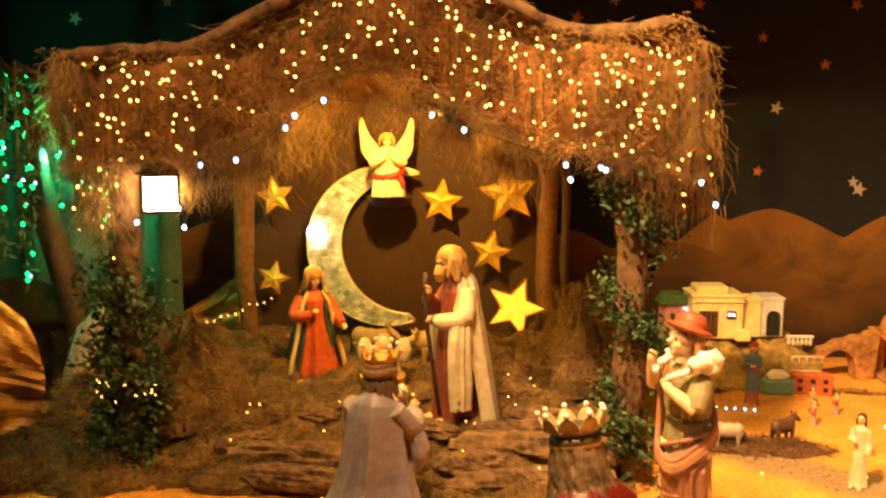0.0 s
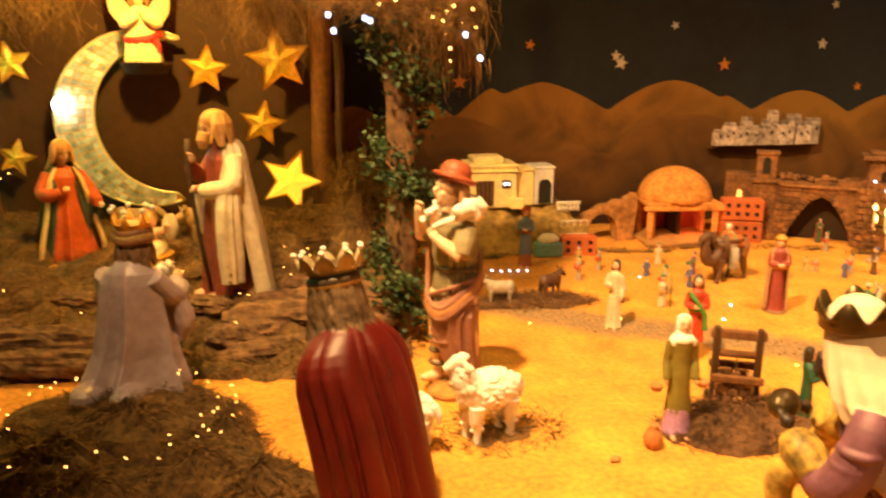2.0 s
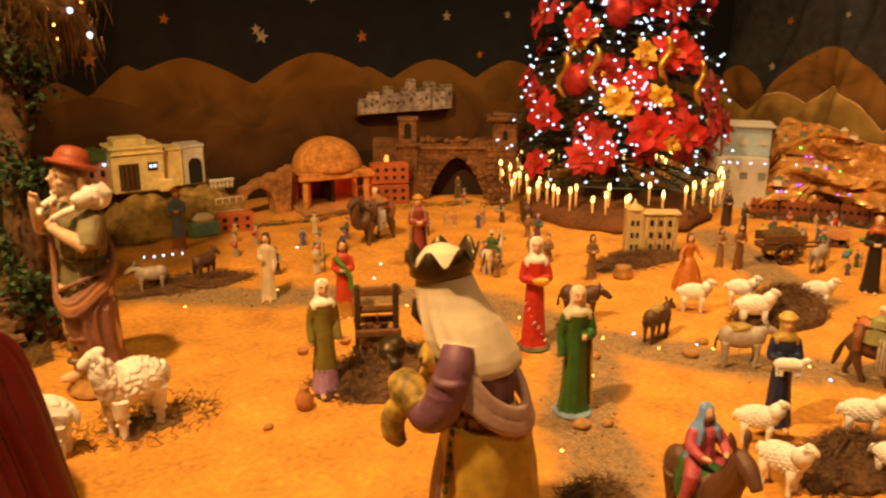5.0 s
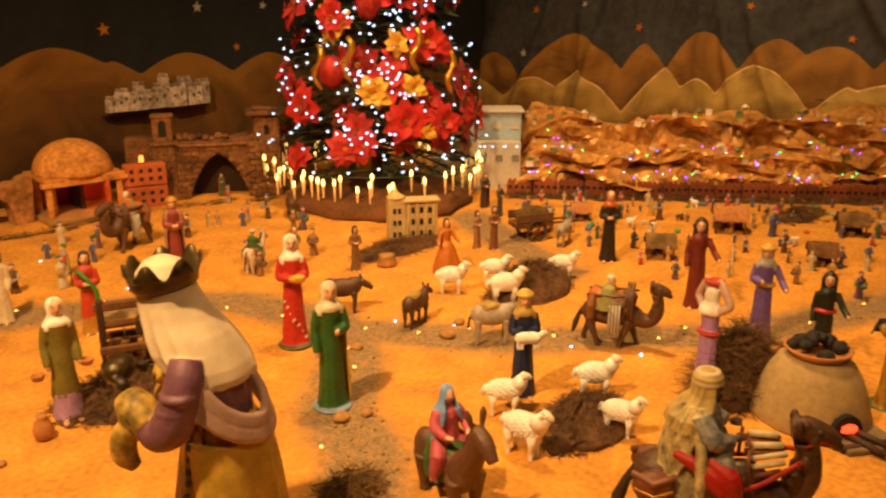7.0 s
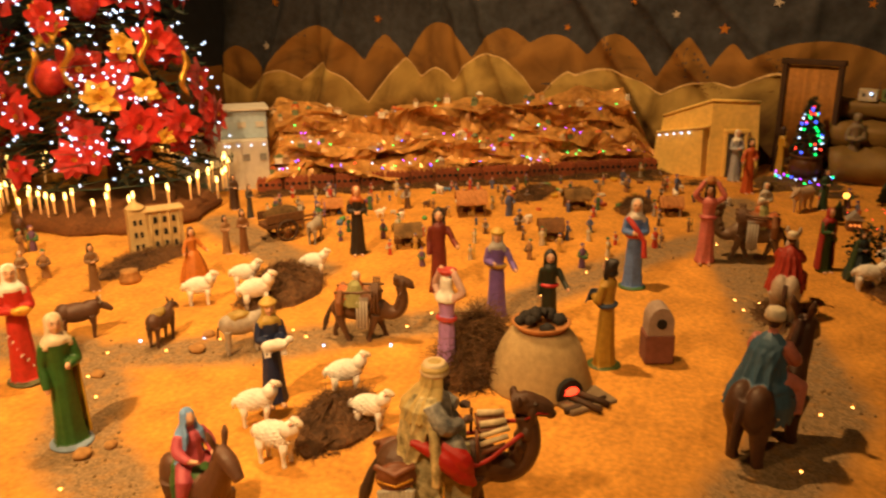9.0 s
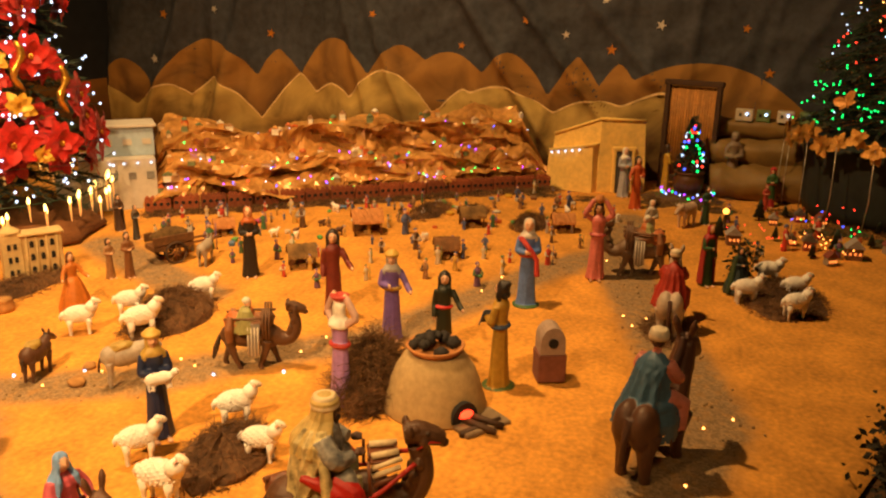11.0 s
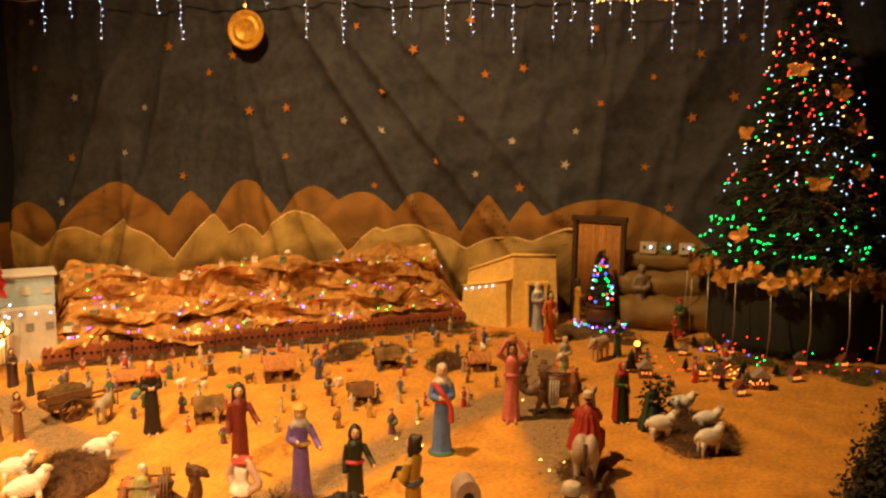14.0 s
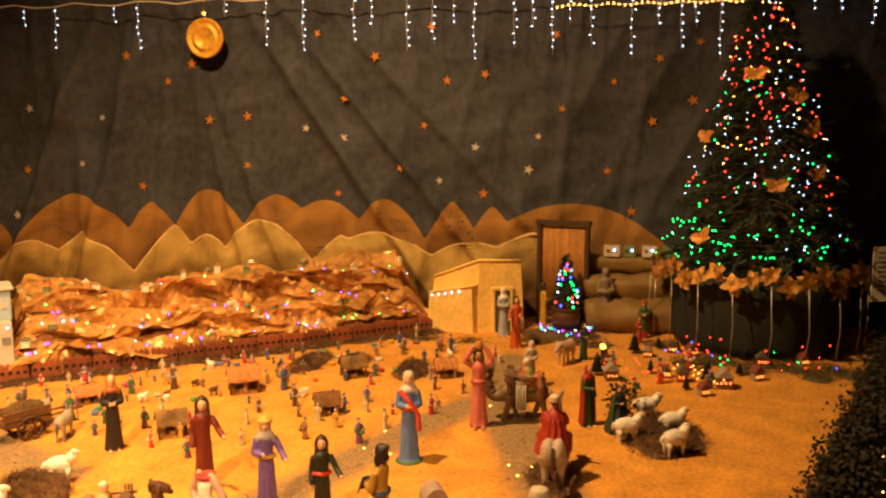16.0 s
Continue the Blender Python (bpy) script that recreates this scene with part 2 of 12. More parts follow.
    def plate(self, outline, depth, mi=0, M=None, smooth=False):
        """A flat outline (x, z) given thickness along y."""
        n = len(outline)
        vs = [Vector((x, -depth / 2, z)) for x, z in outline] + [Vector((x, depth / 2, z)) for x, z in outline]
        if M:
            vs = [M @ p for p in vs]
        fs = [tuple(range(n)), tuple(range(2 * n - 1, n - 1, -1))] + [(i, i + n, (i + 1) % n + n, (i + 1) % n) for i in range(n)]
        return self.add(vs, fs, mi, smooth)

    def robe(self, levels, mi=0, seg=120, folds=10, deep=0.1, phase=0.0):
        """A garment lofted over (z, x, y, half width, half depth, fold weight) with folds that run down it."""
        rings = []
        for z, cx, cy, rx, ry, w in levels:
            ring = []
            for k in range(seg):
                a = 2 * math.pi * k / seg
                d = 1 + deep * w * pleat(a, z, folds, phase)
                ring.append((cx + rx * d * math.cos(a), cy + ry * d * math.sin(a), z))
            rings.append(ring)
        return self.rows(rings, mi, cap=True)

    def mantle(self, levels, mi=0, seg=70, folds=10, deep=0.08, thick=0.014, phase=0.0):
        """An open cloak over (z, x, y, half width, half depth, first angle, last angle)."""
        rings = []
        for z, cx, cy, rx, ry, a0, a1 in levels:
            ring = []
            for inner in (0, 1):
                for k in range(seg + 1):
                    q = seg - k if inner else k
                    a = radians(a0 + (a1 - a0) * q / seg)
                    d = 1 + deep * pleat(a, z, folds, phase)
                    ring.append((cx + (rx - inner * thick) * d * math.cos(a), cy + (ry - inner * thick) * d * math.sin(a), z))
            rings.append(ring)
        return self.rows(rings, mi, cap=True)

    def face(self, c, r, skin, lid, turn=0.0, nod=0.0, lips=None, crisp=None):
        """A modelled head, r its half height: skull, brow, nose, cheeks, chin; painted eyes and lips go to the crisp shape."""
        M = Matrix.Translation(c) @ pose(0, 0, 0, nod, 0, turn) @ Matrix.Scale(r, 4)
        h = Shape()
        h.ball((0, 0.06, 0.10), (0.74, 0.86, 0.90), skin, 20, 14)
        h.ball((0, -0.22, -0.42), (0.55, 0.56, 0.56), skin, 16, 10)
        h.ball((0, -0.52, -0.78), (0.24, 0.20, 0.20), skin, 10, 7)
        h.tube([(0, -0.74, 0.22), (0, -0.88, -0.05), (0, -0.98, -0.26)], [0.10, 0.12, 0.17], skin, 8)
        h.tube([(-0.46, -0.62, 0.26), (0, -0.80, 0.27), (0.46, -0.62, 0.26)], [0.10, 0.12, 0.10], skin, 8)
        for sd in (-1, 1):
            h.ball((sd * 0.36, -0.52, -0.28), (0.22, 0.22, 0.22), skin, 9, 6)
        h.tube([(0, 0.06, -0.3), (0, 0.10, -1.35)], [0.42, 0.40], skin, 12)
        self.add_other(h, M)
        if crisp is not None:
            e = Shape()
            for sd in (-1, 1):
                e.ball((sd * 0.30, -0.735, 0.08), (0.14, 0.05, 0.07), lid, 10, 6)
                e.tube([(sd * 0.12, -0.85, 0.33), (sd * 0.32, -0.80, 0.40), (sd * 0.52, -0.66, 0.33)], [0.03, 0.045, 0.02], lid, 6)
            e.tube([(-0.20, -0.74, -0.53), (0, -0.82, -0.51), (0.20, -0.74, -0.53)], [0.03, 0.06, 0.03], lips if lips is not None else lid, 6)
            crisp.add_other(e, M)
        return self

    def locks(self, c, r, mi, a0, a1, low, count=16, seed=1, wide=1.0, top=0.85):
        """Wavy hair falling from the crown of a head."""
        rng = random.Random(seed)
        self.ball((c[0], c[1] + 0.10 * r, c[2] + 0.28 * r), (0.88 * r, 0.98 * r, 0.86 * r), mi, 16, 10, 0.08, 6)
        for k in range(count):
            a = radians(a0 + (a1 - a0) * k / (count - 1))
            pts, rad = [], []
            for q in range(7):
                u = q / 6
                w = a + 0.10 * math.sin(5.0 * u + 2.3 * k)
                rr = r * (0.55 + 0.5 * math.sin(min(1, u * 2.2) * math.pi / 2) + wide * 0.25 * u * u)
                pts.append((c[0] + rr * math.cos(w), c[1] + 0.05 * r + rr * math.sin(w), c[2] + r * top - u * (low + r * top) * rng.uniform(0.92, 1.05)))
                rad.append(r * (0.22 - 0.13 * u ** 3))
            self.tube(pts, rad, mi, 7)
        return self

    def hand(self, p, d, r, mi):
        """A small cupped hand at p that points along d."""
        d = Vector(d).normalized()
        sd = d.orthogonal().normalized()
        up = d.cross(sd)
        p = Vector(p)
        self.ball(p, (r, r, r), mi, 9, 6)
        for k in range(4):
            o = sd * (r * 0.5 * (k - 1.5))
            self.tube([p + o * 0.8, p + o + d * r * 1.2, p + o * 0.9 + d * r * 2.1 - up * r * 0.3], [r * 0.42, r * 0.38, r * 0.26], mi, 6)
        self.tube([p + sd * r * 0.7, p + sd * r * 1.1 + d * r * 0.8], [r * 0.45, r * 0.3], mi, 6)
        return self

    def moved(self, M):
        self.v = [tuple(M @ Vector(p)) for p in self.v]
        return self

    def add_other(self, other, M=None):
        o = len(self.v)
        self.v += [tuple(M @ Vector(p)) for p in other.v] if M else other.v
        self.f += [tuple(o + i for i in q) for q in other.f]
        self.m += other.m
        self.s += other.s
        return self


def mesh_of(name, shape, mats):
    me = bpy.data.meshes.new(name)
    me.from_pydata(shape.v, [], shape.f)
    for m in mats if isinstance(mats, (list, tuple)) else [mats]:
        me.materials.append(m)
    me.polygons.foreach_set("material_index", shape.m)
    me.polygons.foreach_set("use_smooth", shape.s)
    me.update()
    return me


def part(name, shape, mats, parent=None, label="", at=None):
    ob = new(name, mesh_of(name, shape, mats) if isinstance(shape, Shape) else shape)
    if parent is not None:
        ob.parent = parent
    if at is not None:
        ob.matrix_basis = at
    return tagged(ob, label)


def thing(name, label, category, at=None, group="", kind=""):
    """An empty at the base of a thing that has parts."""
    ob = new(name)
    ob.empty_display_size = 0.05
    if at is not None:
        ob.matrix_basis = at
    return tagged(ob, label, category, group, kind)


def sculpt(shape, mats, voxel=0.004, soften=2, crisp=None):
    """One cast body: the overlapping forms of a shape melted together, each face keeping the paint that lies nearest; crisp details are set on top."""
    raw = mesh_of("raw", shape, mats)
    ob = new("raw", raw)
    rm = ob.modifiers.new("cast", "REMESH")
    rm.mode, rm.voxel_size, rm.use_smooth_shade = "VOXEL", voxel, True
    sm = ob.modifiers.new("soften", "SMOOTH")
    sm.factor, sm.iterations = 0.5, soften
    dg = bpy.context.evaluated_depsgraph_get()
    me = bpy.data.meshes.new_from_object(ob.evaluated_get(dg))
    bpy.data.objects.remove(ob)
    tree = BVHTree.FromPolygons(shape.v, shape.f)
    index = [shape.m[tree.find_nearest(p.center)[2]] for p in me.polygons]
    bpy.data.meshes.remove(raw)
    if crisp is None:
        crisp = Shape()
    n, m = len(me.vertices), len(me.polygons)
    co = np.empty(n * 3)
    me.vertices.foreach_get("co", co)
    verts = [tuple(p) for p in co.reshape(-1, 3)] + crisp.v
    faces = [tuple(p.vertices) for p in me.polygons] + [tuple(n + i for i in q) for q in crisp.f]
    bpy.data.meshes.remove(me)
    out = Shape()
    out.v, out.f, out.m, out.s = verts, faces, index + crisp.m, [True] * m + crisp.s
    return mesh_of("cast", out, mats)


RNG = random.Random(7)


def bulb_mesh(m, r=0.006):
    key = "bulb_" + m.name + "_%d" % int(r * 10000)
    if key not in MATS:
        cap = HALOS.get(m.name)
        s = Shape().ball((0, 0, 0), (r, r, r * 1.35), 0, 8, 6)
        if cap:
            s.m = [1 if k // 8 in (0, 4, 5) else 0 for k in range(48)] + [1, 1]
        MATS[key] = mesh_of("bulb", s, [m, cap] if cap else m)
    return MATS[key]


def bulbs(parent, places, m, r=0.006, name="bulb"):
    for p in places:
        part(name, bulb_mesh(m, r), None, parent, at=Matrix.Translation(p))


def strand(shape, p, length, wave=0.02, r=0.0022, mi=0, segs=5, way=(0, 0, -1), rng=RNG):
    """One thread of dry moss."""
    pts, d = [Vector(p)], Vector(way)
    for k in range(segs):
        d = (d + Vector((rng.uniform(-1, 1), rng.uniform(-1, 1), rng.uniform(-0.5, 0.2))) * wave * 20 + Vector((0, 0, -0.45 if way[2] <= -1 else 0.0))).normalized()
        pts.append(pts[-1] + d * (length / segs))
    shape.tube(pts, [r * (1 - 0.7 * k / segs) for k in range(segs + 1)], mi, 3)


def clump(name, label, x, y, rx, ry, h, z=0.0, strands=140, m=None, seed=1, category="moss", length=0.07, turn=0.0, thick=0.0016):
    """A heap of dry moss or straw: a ragged dome with loose threads."""
    rng = random.Random(seed)
    body, hair = Shape(), Shape()
    rings = []
    n = 28
    for i in range(7):
        k = i / 6
        ring = []
        for j in range(n):
            a = 2 * math.pi * j / n
            d = 1 + 0.28 * noise.noise((math.cos(a) * 1.6 + seed, math.sin(a) * 1.6, k)) + 0.12 * noise.noise((math.cos(a) * 5, math.sin(a) * 5 + seed, k * 4))
            rr = (1 - k ** 1.7) * d if i < 6 else 0.02
            zz = h * (k ** 0.8) * (1 + 0.35 * noise.noise((math.cos(a) * 3 + seed, math.sin(a) * 3, k * 3)))
            ring.append((rx * rr * math.cos(a), ry * rr * math.sin(a), zz - 0.01))
        rings.append(ring)
    body.rows(rings, 0, cap=True, smooth=False)
    if h > 0.2:
        strands, length = strands * 3, 0.13
    for _ in range(int(strands * 2.2)):
        a, k = rng.uniform(0, 2 * math.pi), math.sqrt(rng.random()) * 1.05
        zz = h * max(0.0, 1 - k ** 1.7) + 0.004
        out = Vector((math.cos(a) * rng.uniform(-0.3, 1), math.sin(a) * rng.uniform(-0.3, 1), rng.uniform(-0.1, 0.5))).normalized()
        strand(hair, (rx * k * math.cos(a), ry * k * math.sin(a), zz), rng.uniform(0.4, 1.0) * length, 0.045, thick * rng.uniform(0.8, 1.6), 0, 4, out, rng)
    ob = thing(name, label, category, pose(x, y, z, 0, 0, turn))
    straw = category == "straw"
    part("mound", body, m or (STRAW_BODY if straw else MOSS), ob)
    tagged(part("threads", hair, STRAW_THREAD if straw else THREAD, ob), kind="stuff")
    return ob


def star_outline(r, inner=0.45, turn=0.0):
    return [((r if k % 2 == 0 else r * inner) * math.sin(math.pi * k / 5 + turn), (r if k % 2 == 0 else r * inner) * math.cos(math.pi * k / 5 + turn)) for k in range(10)]


# ---- the room ----
def sand_material():
    m = mat("sand", (0.63, 0.287, 0.043), 0.95, 0, 0.36, 44, 5, 1.0)
    nt = m.node_tree
    b = nt.nodes["Principled BSDF"]
    ramp = b.inputs["Base Color"].links[0].from_socket
    at = nt.nodes.new("ShaderNodeAttribute")
    at.attribute_name = "gravel"
    grit = nt.nodes.new("ShaderNodeTexVoronoi")
    grit.inputs["Scale"].default_value = 110
    tc = nt.nodes.new("ShaderNodeTexCoord")
    nt.links.new(tc.outputs["Object"], grit.inputs["Vector"])
    gr = nt.nodes.new("ShaderNodeValToRGB")
    gr.color_ramp.elements[0].color, gr.color_ramp.elements[1].color = (0.15, 0.098, 0.045, 1), (0.38, 0.245, 0.12, 1)
    nt.links.new(grit.outputs["Color"], gr.inputs["Fac"])
    big = nt.nodes.new("ShaderNodeTexNoise")
    big.inputs["Scale"].default_value, big.inputs["Detail"].default_value = 22, 6
    nt.links.new(tc.outputs["Object"], big.inputs["Vector"])
    edge = nt.nodes.new("ShaderNodeMath")
    edge.operation = "MULTIPLY_ADD"
    edge.inputs[1].default_value, edge.inputs[2].default_value = 1.6, -0.8
    nt.links.new(big.outputs["Fac"], edge.inputs[0])
    both = nt.nodes.new("ShaderNodeMath")
    both.use_clamp = True
    nt.links.new(at.outputs["Fac"], both.inputs[0])
    nt.links.new(edge.outputs[0], both.inputs[1])
    masked = nt.nodes.new("ShaderNodeMath")
    masked.operation, masked.use_clamp = "MULTIPLY", True
    nt.links.new(both.outputs[0], masked.inputs[0])
    nt.links.new(at.outputs["Fac"], masked.inputs[1])
    mix = nt.nodes.new("ShaderNodeMix")
    mix.data_type = "RGBA"
    nt.links.new(masked.outputs[0], mix.inputs[0])
    nt.links.new(ramp, mix.inputs[6])
    nt.links.new(gr.outputs["Color"], mix.inputs[7])
    nt.links.new(mix.outputs[2], b.inputs["Base Color"])
    return m


# gravel tracks over the sand: centre lines with half widths
TRACKS = [
    (0.10, ((1.75, 1.25), (2.1, 1.6), (2.2, 1.85), (2.55, 2.15), (2.75, 2.5), (2.6, 3.0), (2.3, 3.3), (1.75, 3.6), (1.3, 4.0))),
    (0.09, ((2.7, 2.45), (2.85, 2.15), (3.1, 1.75), (3.45, 1.45), (3.75, 1.1), (4.1, 0.95), (4.6, 0.75), (5.2, 0.45), (5.6, 0.1))),
    (0.12, ((2.3, -0.05), (2.7, -0.15), (3.1, -0.25), (3.5, -0.35), (4.0, -0.2), (4.5, -0.05), (5.0, 0.1), (5.5, 0.25), (6.3, 0.25))),
    (0.10, ((4.55, 3.2), (4.2, 2.6), (4.0, 2.15))),
]
EDGE = ((-3.4, 1.2), (0.0, 1.2), (1.4, 0.45), (2.2, -0.35), (3.3, -0.85), (4.65, -1.42), (6.7, -2.25), (7.9, -2.7))


def near_track(x, y):
    best = 0.0
    for half, line in TRACKS:
        for (ax, ay), (bx, by) in zip(line, line[1:]):
            dx, dy = bx - ax, by - ay
            t = min(1, max(0, ((x - ax) * dx + (y - ay) * dy) / (dx * dx + dy * dy)))
            d = math.hypot(x - ax - t * dx, y - ay - t * dy)
            best = max(best, 1 - (d - half) / 0.12 if d > half else 1.0)
    return min(1.0, max(0.0, best))


def edge_y(x):
    for (ax, ay), (bx, by) in zip(EDGE, EDGE[1:]):
        if ax <= x <= bx:
            return ay + (by - ay) * (x - ax) / (bx - ax)
    return EDGE[-1][1]


def mound(x, y):
    """How high the ground lies: flat sand, and the heap under the stable."""
    u = 0.0
    if y > 3.3 and x < 1.4:
        k = min(1, max(0, (y - 3.45) / 1.0))
        side = min(1, max(0, (1.0 - x) / 0.35)) * min(1, max(0, (x + 2.1) / 0.5))
        u = 0.32 * k * side * (1 + 0.25 * noise.noise((x * 3, y * 3, 0)))
    return u + 0.012 * noise.noise((x * 1.7, y * 1.7, 3)) + 0.006 * noise.noise((x * 6, y * 6, 1)) + 0.004 * noise.noise((x * 12, y * 12, 8))


def build_ground():
    nx, ny = 290, 150
    verts, faces, w = [], [], []
    for i in range(nx + 1):
        x = -3.4 + 11.2 * i / nx
        y0 = edge_y(x)
        for j in range(ny + 1):
            y = y0 + (5.75 - y0) * j / ny
            drop = -0.03 if j == 0 else 0.0
            verts.append((x, y, mound(x, y) + drop))
            w.append(near_track(x, y))
    for i in range(nx):
        for j in range(ny):
            a = i * (ny + 1) + j
            faces.append((a, a + ny + 1, a + ny + 2, a + 1))
    s = Shape().add(verts, faces)
    ob = part("ground", s, sand_material())
    at = ob.data.attributes.new("gravel", "FLOAT", "POINT")
    at.data.foreach_set("value", w)
    return tagged(ob, "pale orange sand with trampled hollows and grey gravel tracks", "sand", kind="structure")


build_ground()

TILE = mat("floor_stone", (0.1, 0.0505, 0.018), 0.5, 0, 0.2, 20, 2, 0.1)
PLASTER = mat("dark_plaster", (0.06, 0.05, 0.045), 0.9, 0, 0.1, 25, 2, 0.15)


def slab(name, lo, hi, m, label, category):
    c = [(a + b) / 2 for a, b in zip(lo, hi)]
    return tagged(part(name, Shape().box(c, [b - a for a, b in zip(lo, hi)]), m), label, category, kind="structure")


slab("floor", (-3.7, -4.2, -0.16), (8.2, 6.1, -0.05), TILE, "brown stone floor of the dim exhibition room", "floor")
slab("ceiling", (-3.7, -4.2, 5.9), (8.2, 6.1, 6.0), PLASTER, "plain painted ceiling of the room", "ceiling")
slab("wall_west", (-3.7, -4.1, -0.05), (-3.55, 6.0, 5.9), PLASTER, "dark plastered side wall of the room", "wall")
slab("wall_south", (-3.55, -4.2, -0.05), (8.1, -4.05, 5.9), PLASTER, "dark plastered wall behind the visitors", "wall")
slab("wall_north", (-3.55, 5.95, -0.05), (8.1, 6.1, 5.9), PLASTER, "dark plastered wall behind the painted cloth", "wall")
slab("wall_east", (8.05, -4.05, -0.05), (8.2, 5.95, 5.9), PLASTER, "dark plastered wall behind the draped cloth", "wall")

# ---- painted cloth backdrops ----
NIGHT_L = mat("night_cloth_blue", (0.0085, 0.0125, 0.020), 0.9, 0, 0.4, 10, 1.1, 0.15)
NIGHT_R = mat("night_cloth_grey", (0.042, 0.046, 0.059), 0.85, 0, 0.5, 14, 1.4, 0.2)


def hill_paint(name, low, high, edge=0.5):
    """Painted hills: a brushed blend from the foot to the crest."""
    m = bpy.data.materials.new(name)
    m.use_nodes = True
    nt = m.node_tree
    b = nt.nodes["Principled BSDF"]
    b.inputs["Roughness"].default_value = 0.85
    at = nt.nodes.new("ShaderNodeAttribute")
    at.attribute_name = "rise"
    tc = nt.nodes.new("ShaderNodeTexCoord")
    n = nt.nodes.new("ShaderNodeTexNoise")
    n.inputs["Scale"].default_value, n.inputs["Detail"].default_value, n.inputs["Distortion"].default_value = 1.7, 7, 2.0
    nt.links.new(tc.outputs["Object"], n.inputs["Vector"])
    add = nt.nodes.new("ShaderNodeMath")
    add.operation = "MULTIPLY_ADD"
    add.inputs[1].default_value = 1.5
    off = nt.nodes.new("ShaderNodeMath")
    off.operation = "SUBTRACT"
    off.inputs[1].default_value = 0.85
    nt.links.new(at.outputs["Fac"], off.inputs[0])
    nt.links.new(n.outputs["Fac"], add.inputs[0])
    nt.links.new(off.outputs[0], add.inputs[2])
    r = nt.nodes.new("ShaderNodeValToRGB")
    r.color_ramp.elements[0].position, r.color_ramp.elements[1].position = 0.10, 0.95
    r.color_ramp.elements[0].color, r.color_ramp.elements[1].color = (*low, 1), (*high, 1)
    nt.links.new(add.outputs[0], r.inputs["Fac"])
    nt.links.new(r.outputs["Color"], b.inputs["Base Color"])
    return m


def crest(u, peaks, floor_z):
    tops = [floor_z] + [h - (h - floor_z) * (abs(u - c) / w) ** p for c, h, w, p in peaks if abs(u - c) < w]
    return math.log(sum(math.exp(75 * z) for z in tops)) / 75 - 0.006


def fold_left(u, z):
    return 0.012 * math.sin(u * 3.1 + 0.4 * z) + 0.006 * noise.noise((u * 2, z * 2, 5))


def fold_right(u, z):
    """The draped cloth: broad swags that gather towards a nail high on the wall."""
    f = 0.0
    for c, top, lean, amp, wid in ((3.75, 2.6, 0.30, 0.085, 0.10), (4.25, 2.6, 0.42, 0.07, 0.09), (4.6, 2.6, -0.12, 0.05, 0.14), (2.75, 2.75, -0.66, 0.095, 0.085), (2.45, 2.75, -0.80, 0.075, 0.07), (2.05, 2.75, -0.95, 0.05, 0.07), (5.15, 2.4, 0.3, 0.05, 0.14), (3.2, 1.9, -0.25, 0.05, 0.06), (3.0, 1.8, -0.4, 0.05, 0.06), (0.5, 2.5, 0.1, 0.02, 0.15), (-0.8, 2.5, 0.05, 0.025, 0.15)):
        d = (u - c - lean * (top - z)) / wid
        f += 1.35 * amp * math.exp(-d * d) * (0.4 + 0.6 * min(1, max(0, (top - z) / 0.8)))
    f += 0.030 * (1 - abs(noise.noise((u * 3.1 + z * 0.35, z * 0.3, 51)))) ** 8
    f += 0.042 * (1 - abs(noise.noise((u * 1.9 + z * 0.8, z * 0.45, 21)))) ** 4 + 0.028 * (1 - abs(noise.noise((u * 0.9, z * 3.4 + u * 0.5, 31)))) ** 3
    return f + 0.014 * math.sin(u * 5 + z) + 0.008 * noise.noise((u * 3, z * 3, 9)) + 0.01 * math.exp(-((z - 1.52) / 0.02) ** 2)


def cloth(name, u0, u1, z0, top, side, lift, m, parent=None, label="", step=0.045, nz=44):
    """A sheet of cloth along one wall; top is a number or a function of the place along the wall."""
    n = int((u1 - u0) / step)
    verts, faces, rise = [], [], []
    for i in range(n + 1):
        u = u0 + (u1 - u0) * i / n
        t = top(u) if callable(top) else top
        for j in range(nz + 1):
            z = z0 + (t - z0) * j / nz
            if side == "north":
                verts.append((u, 5.72 - lift - fold_left(u, z), z))
            else:
                verts.append((7.82 - lift - fold_right(u, z), u, z))
            rise.append((z - z0) / max(0.05, t - z0))
    for i in range(n):
        for j in range(nz):
            a = i * (nz + 1) + j
            q = (a, a + nz + 1, a + nz + 2, a + 1)
            faces.append(q if side == "north" else q[::-1])
    ob = part(name, Shape().add(verts, faces), m, parent, label)
    ob.data.attributes.new("rise", "FLOAT", "POINT").data.foreach_set("value", rise)
    return ob


HILLS_L1 = ((1.27, 0.90, 0.36, 1.5), (1.718, 0.995, 0.42, 1.25), (2.08, 1.035, 0.80, 1.45), (3.07, 1.045, 0.74, 1.75), (3.50, 0.935, 0.5, 1.2), (4.09, 0.97, 0.62, 1.75), (4.87, 0.94, 0.62, 1.6), (5.6, 0.98, 0.6, 1.7), (6.6, 0.9, 0.7, 1.8), (-1.5, 1.0, 0.95, 1.5), (-2.6, 0.9, 0.9, 1.6), (0.0, 0.9, 0.9, 1.6), (0.75, 0.88, 0.42, 1.5))
HILLS_L2 = ((1.45, 0.80, 0.7, 1.7), (2.2, 0.55, 0.8, 2.0), (3.25, 0.80, 0.7, 2.0), (4.5, 0.62, 0.8, 2.0), (0.4, 0.65, 0.8, 2.0), (-1.75, 0.55, 0.8, 1.8))
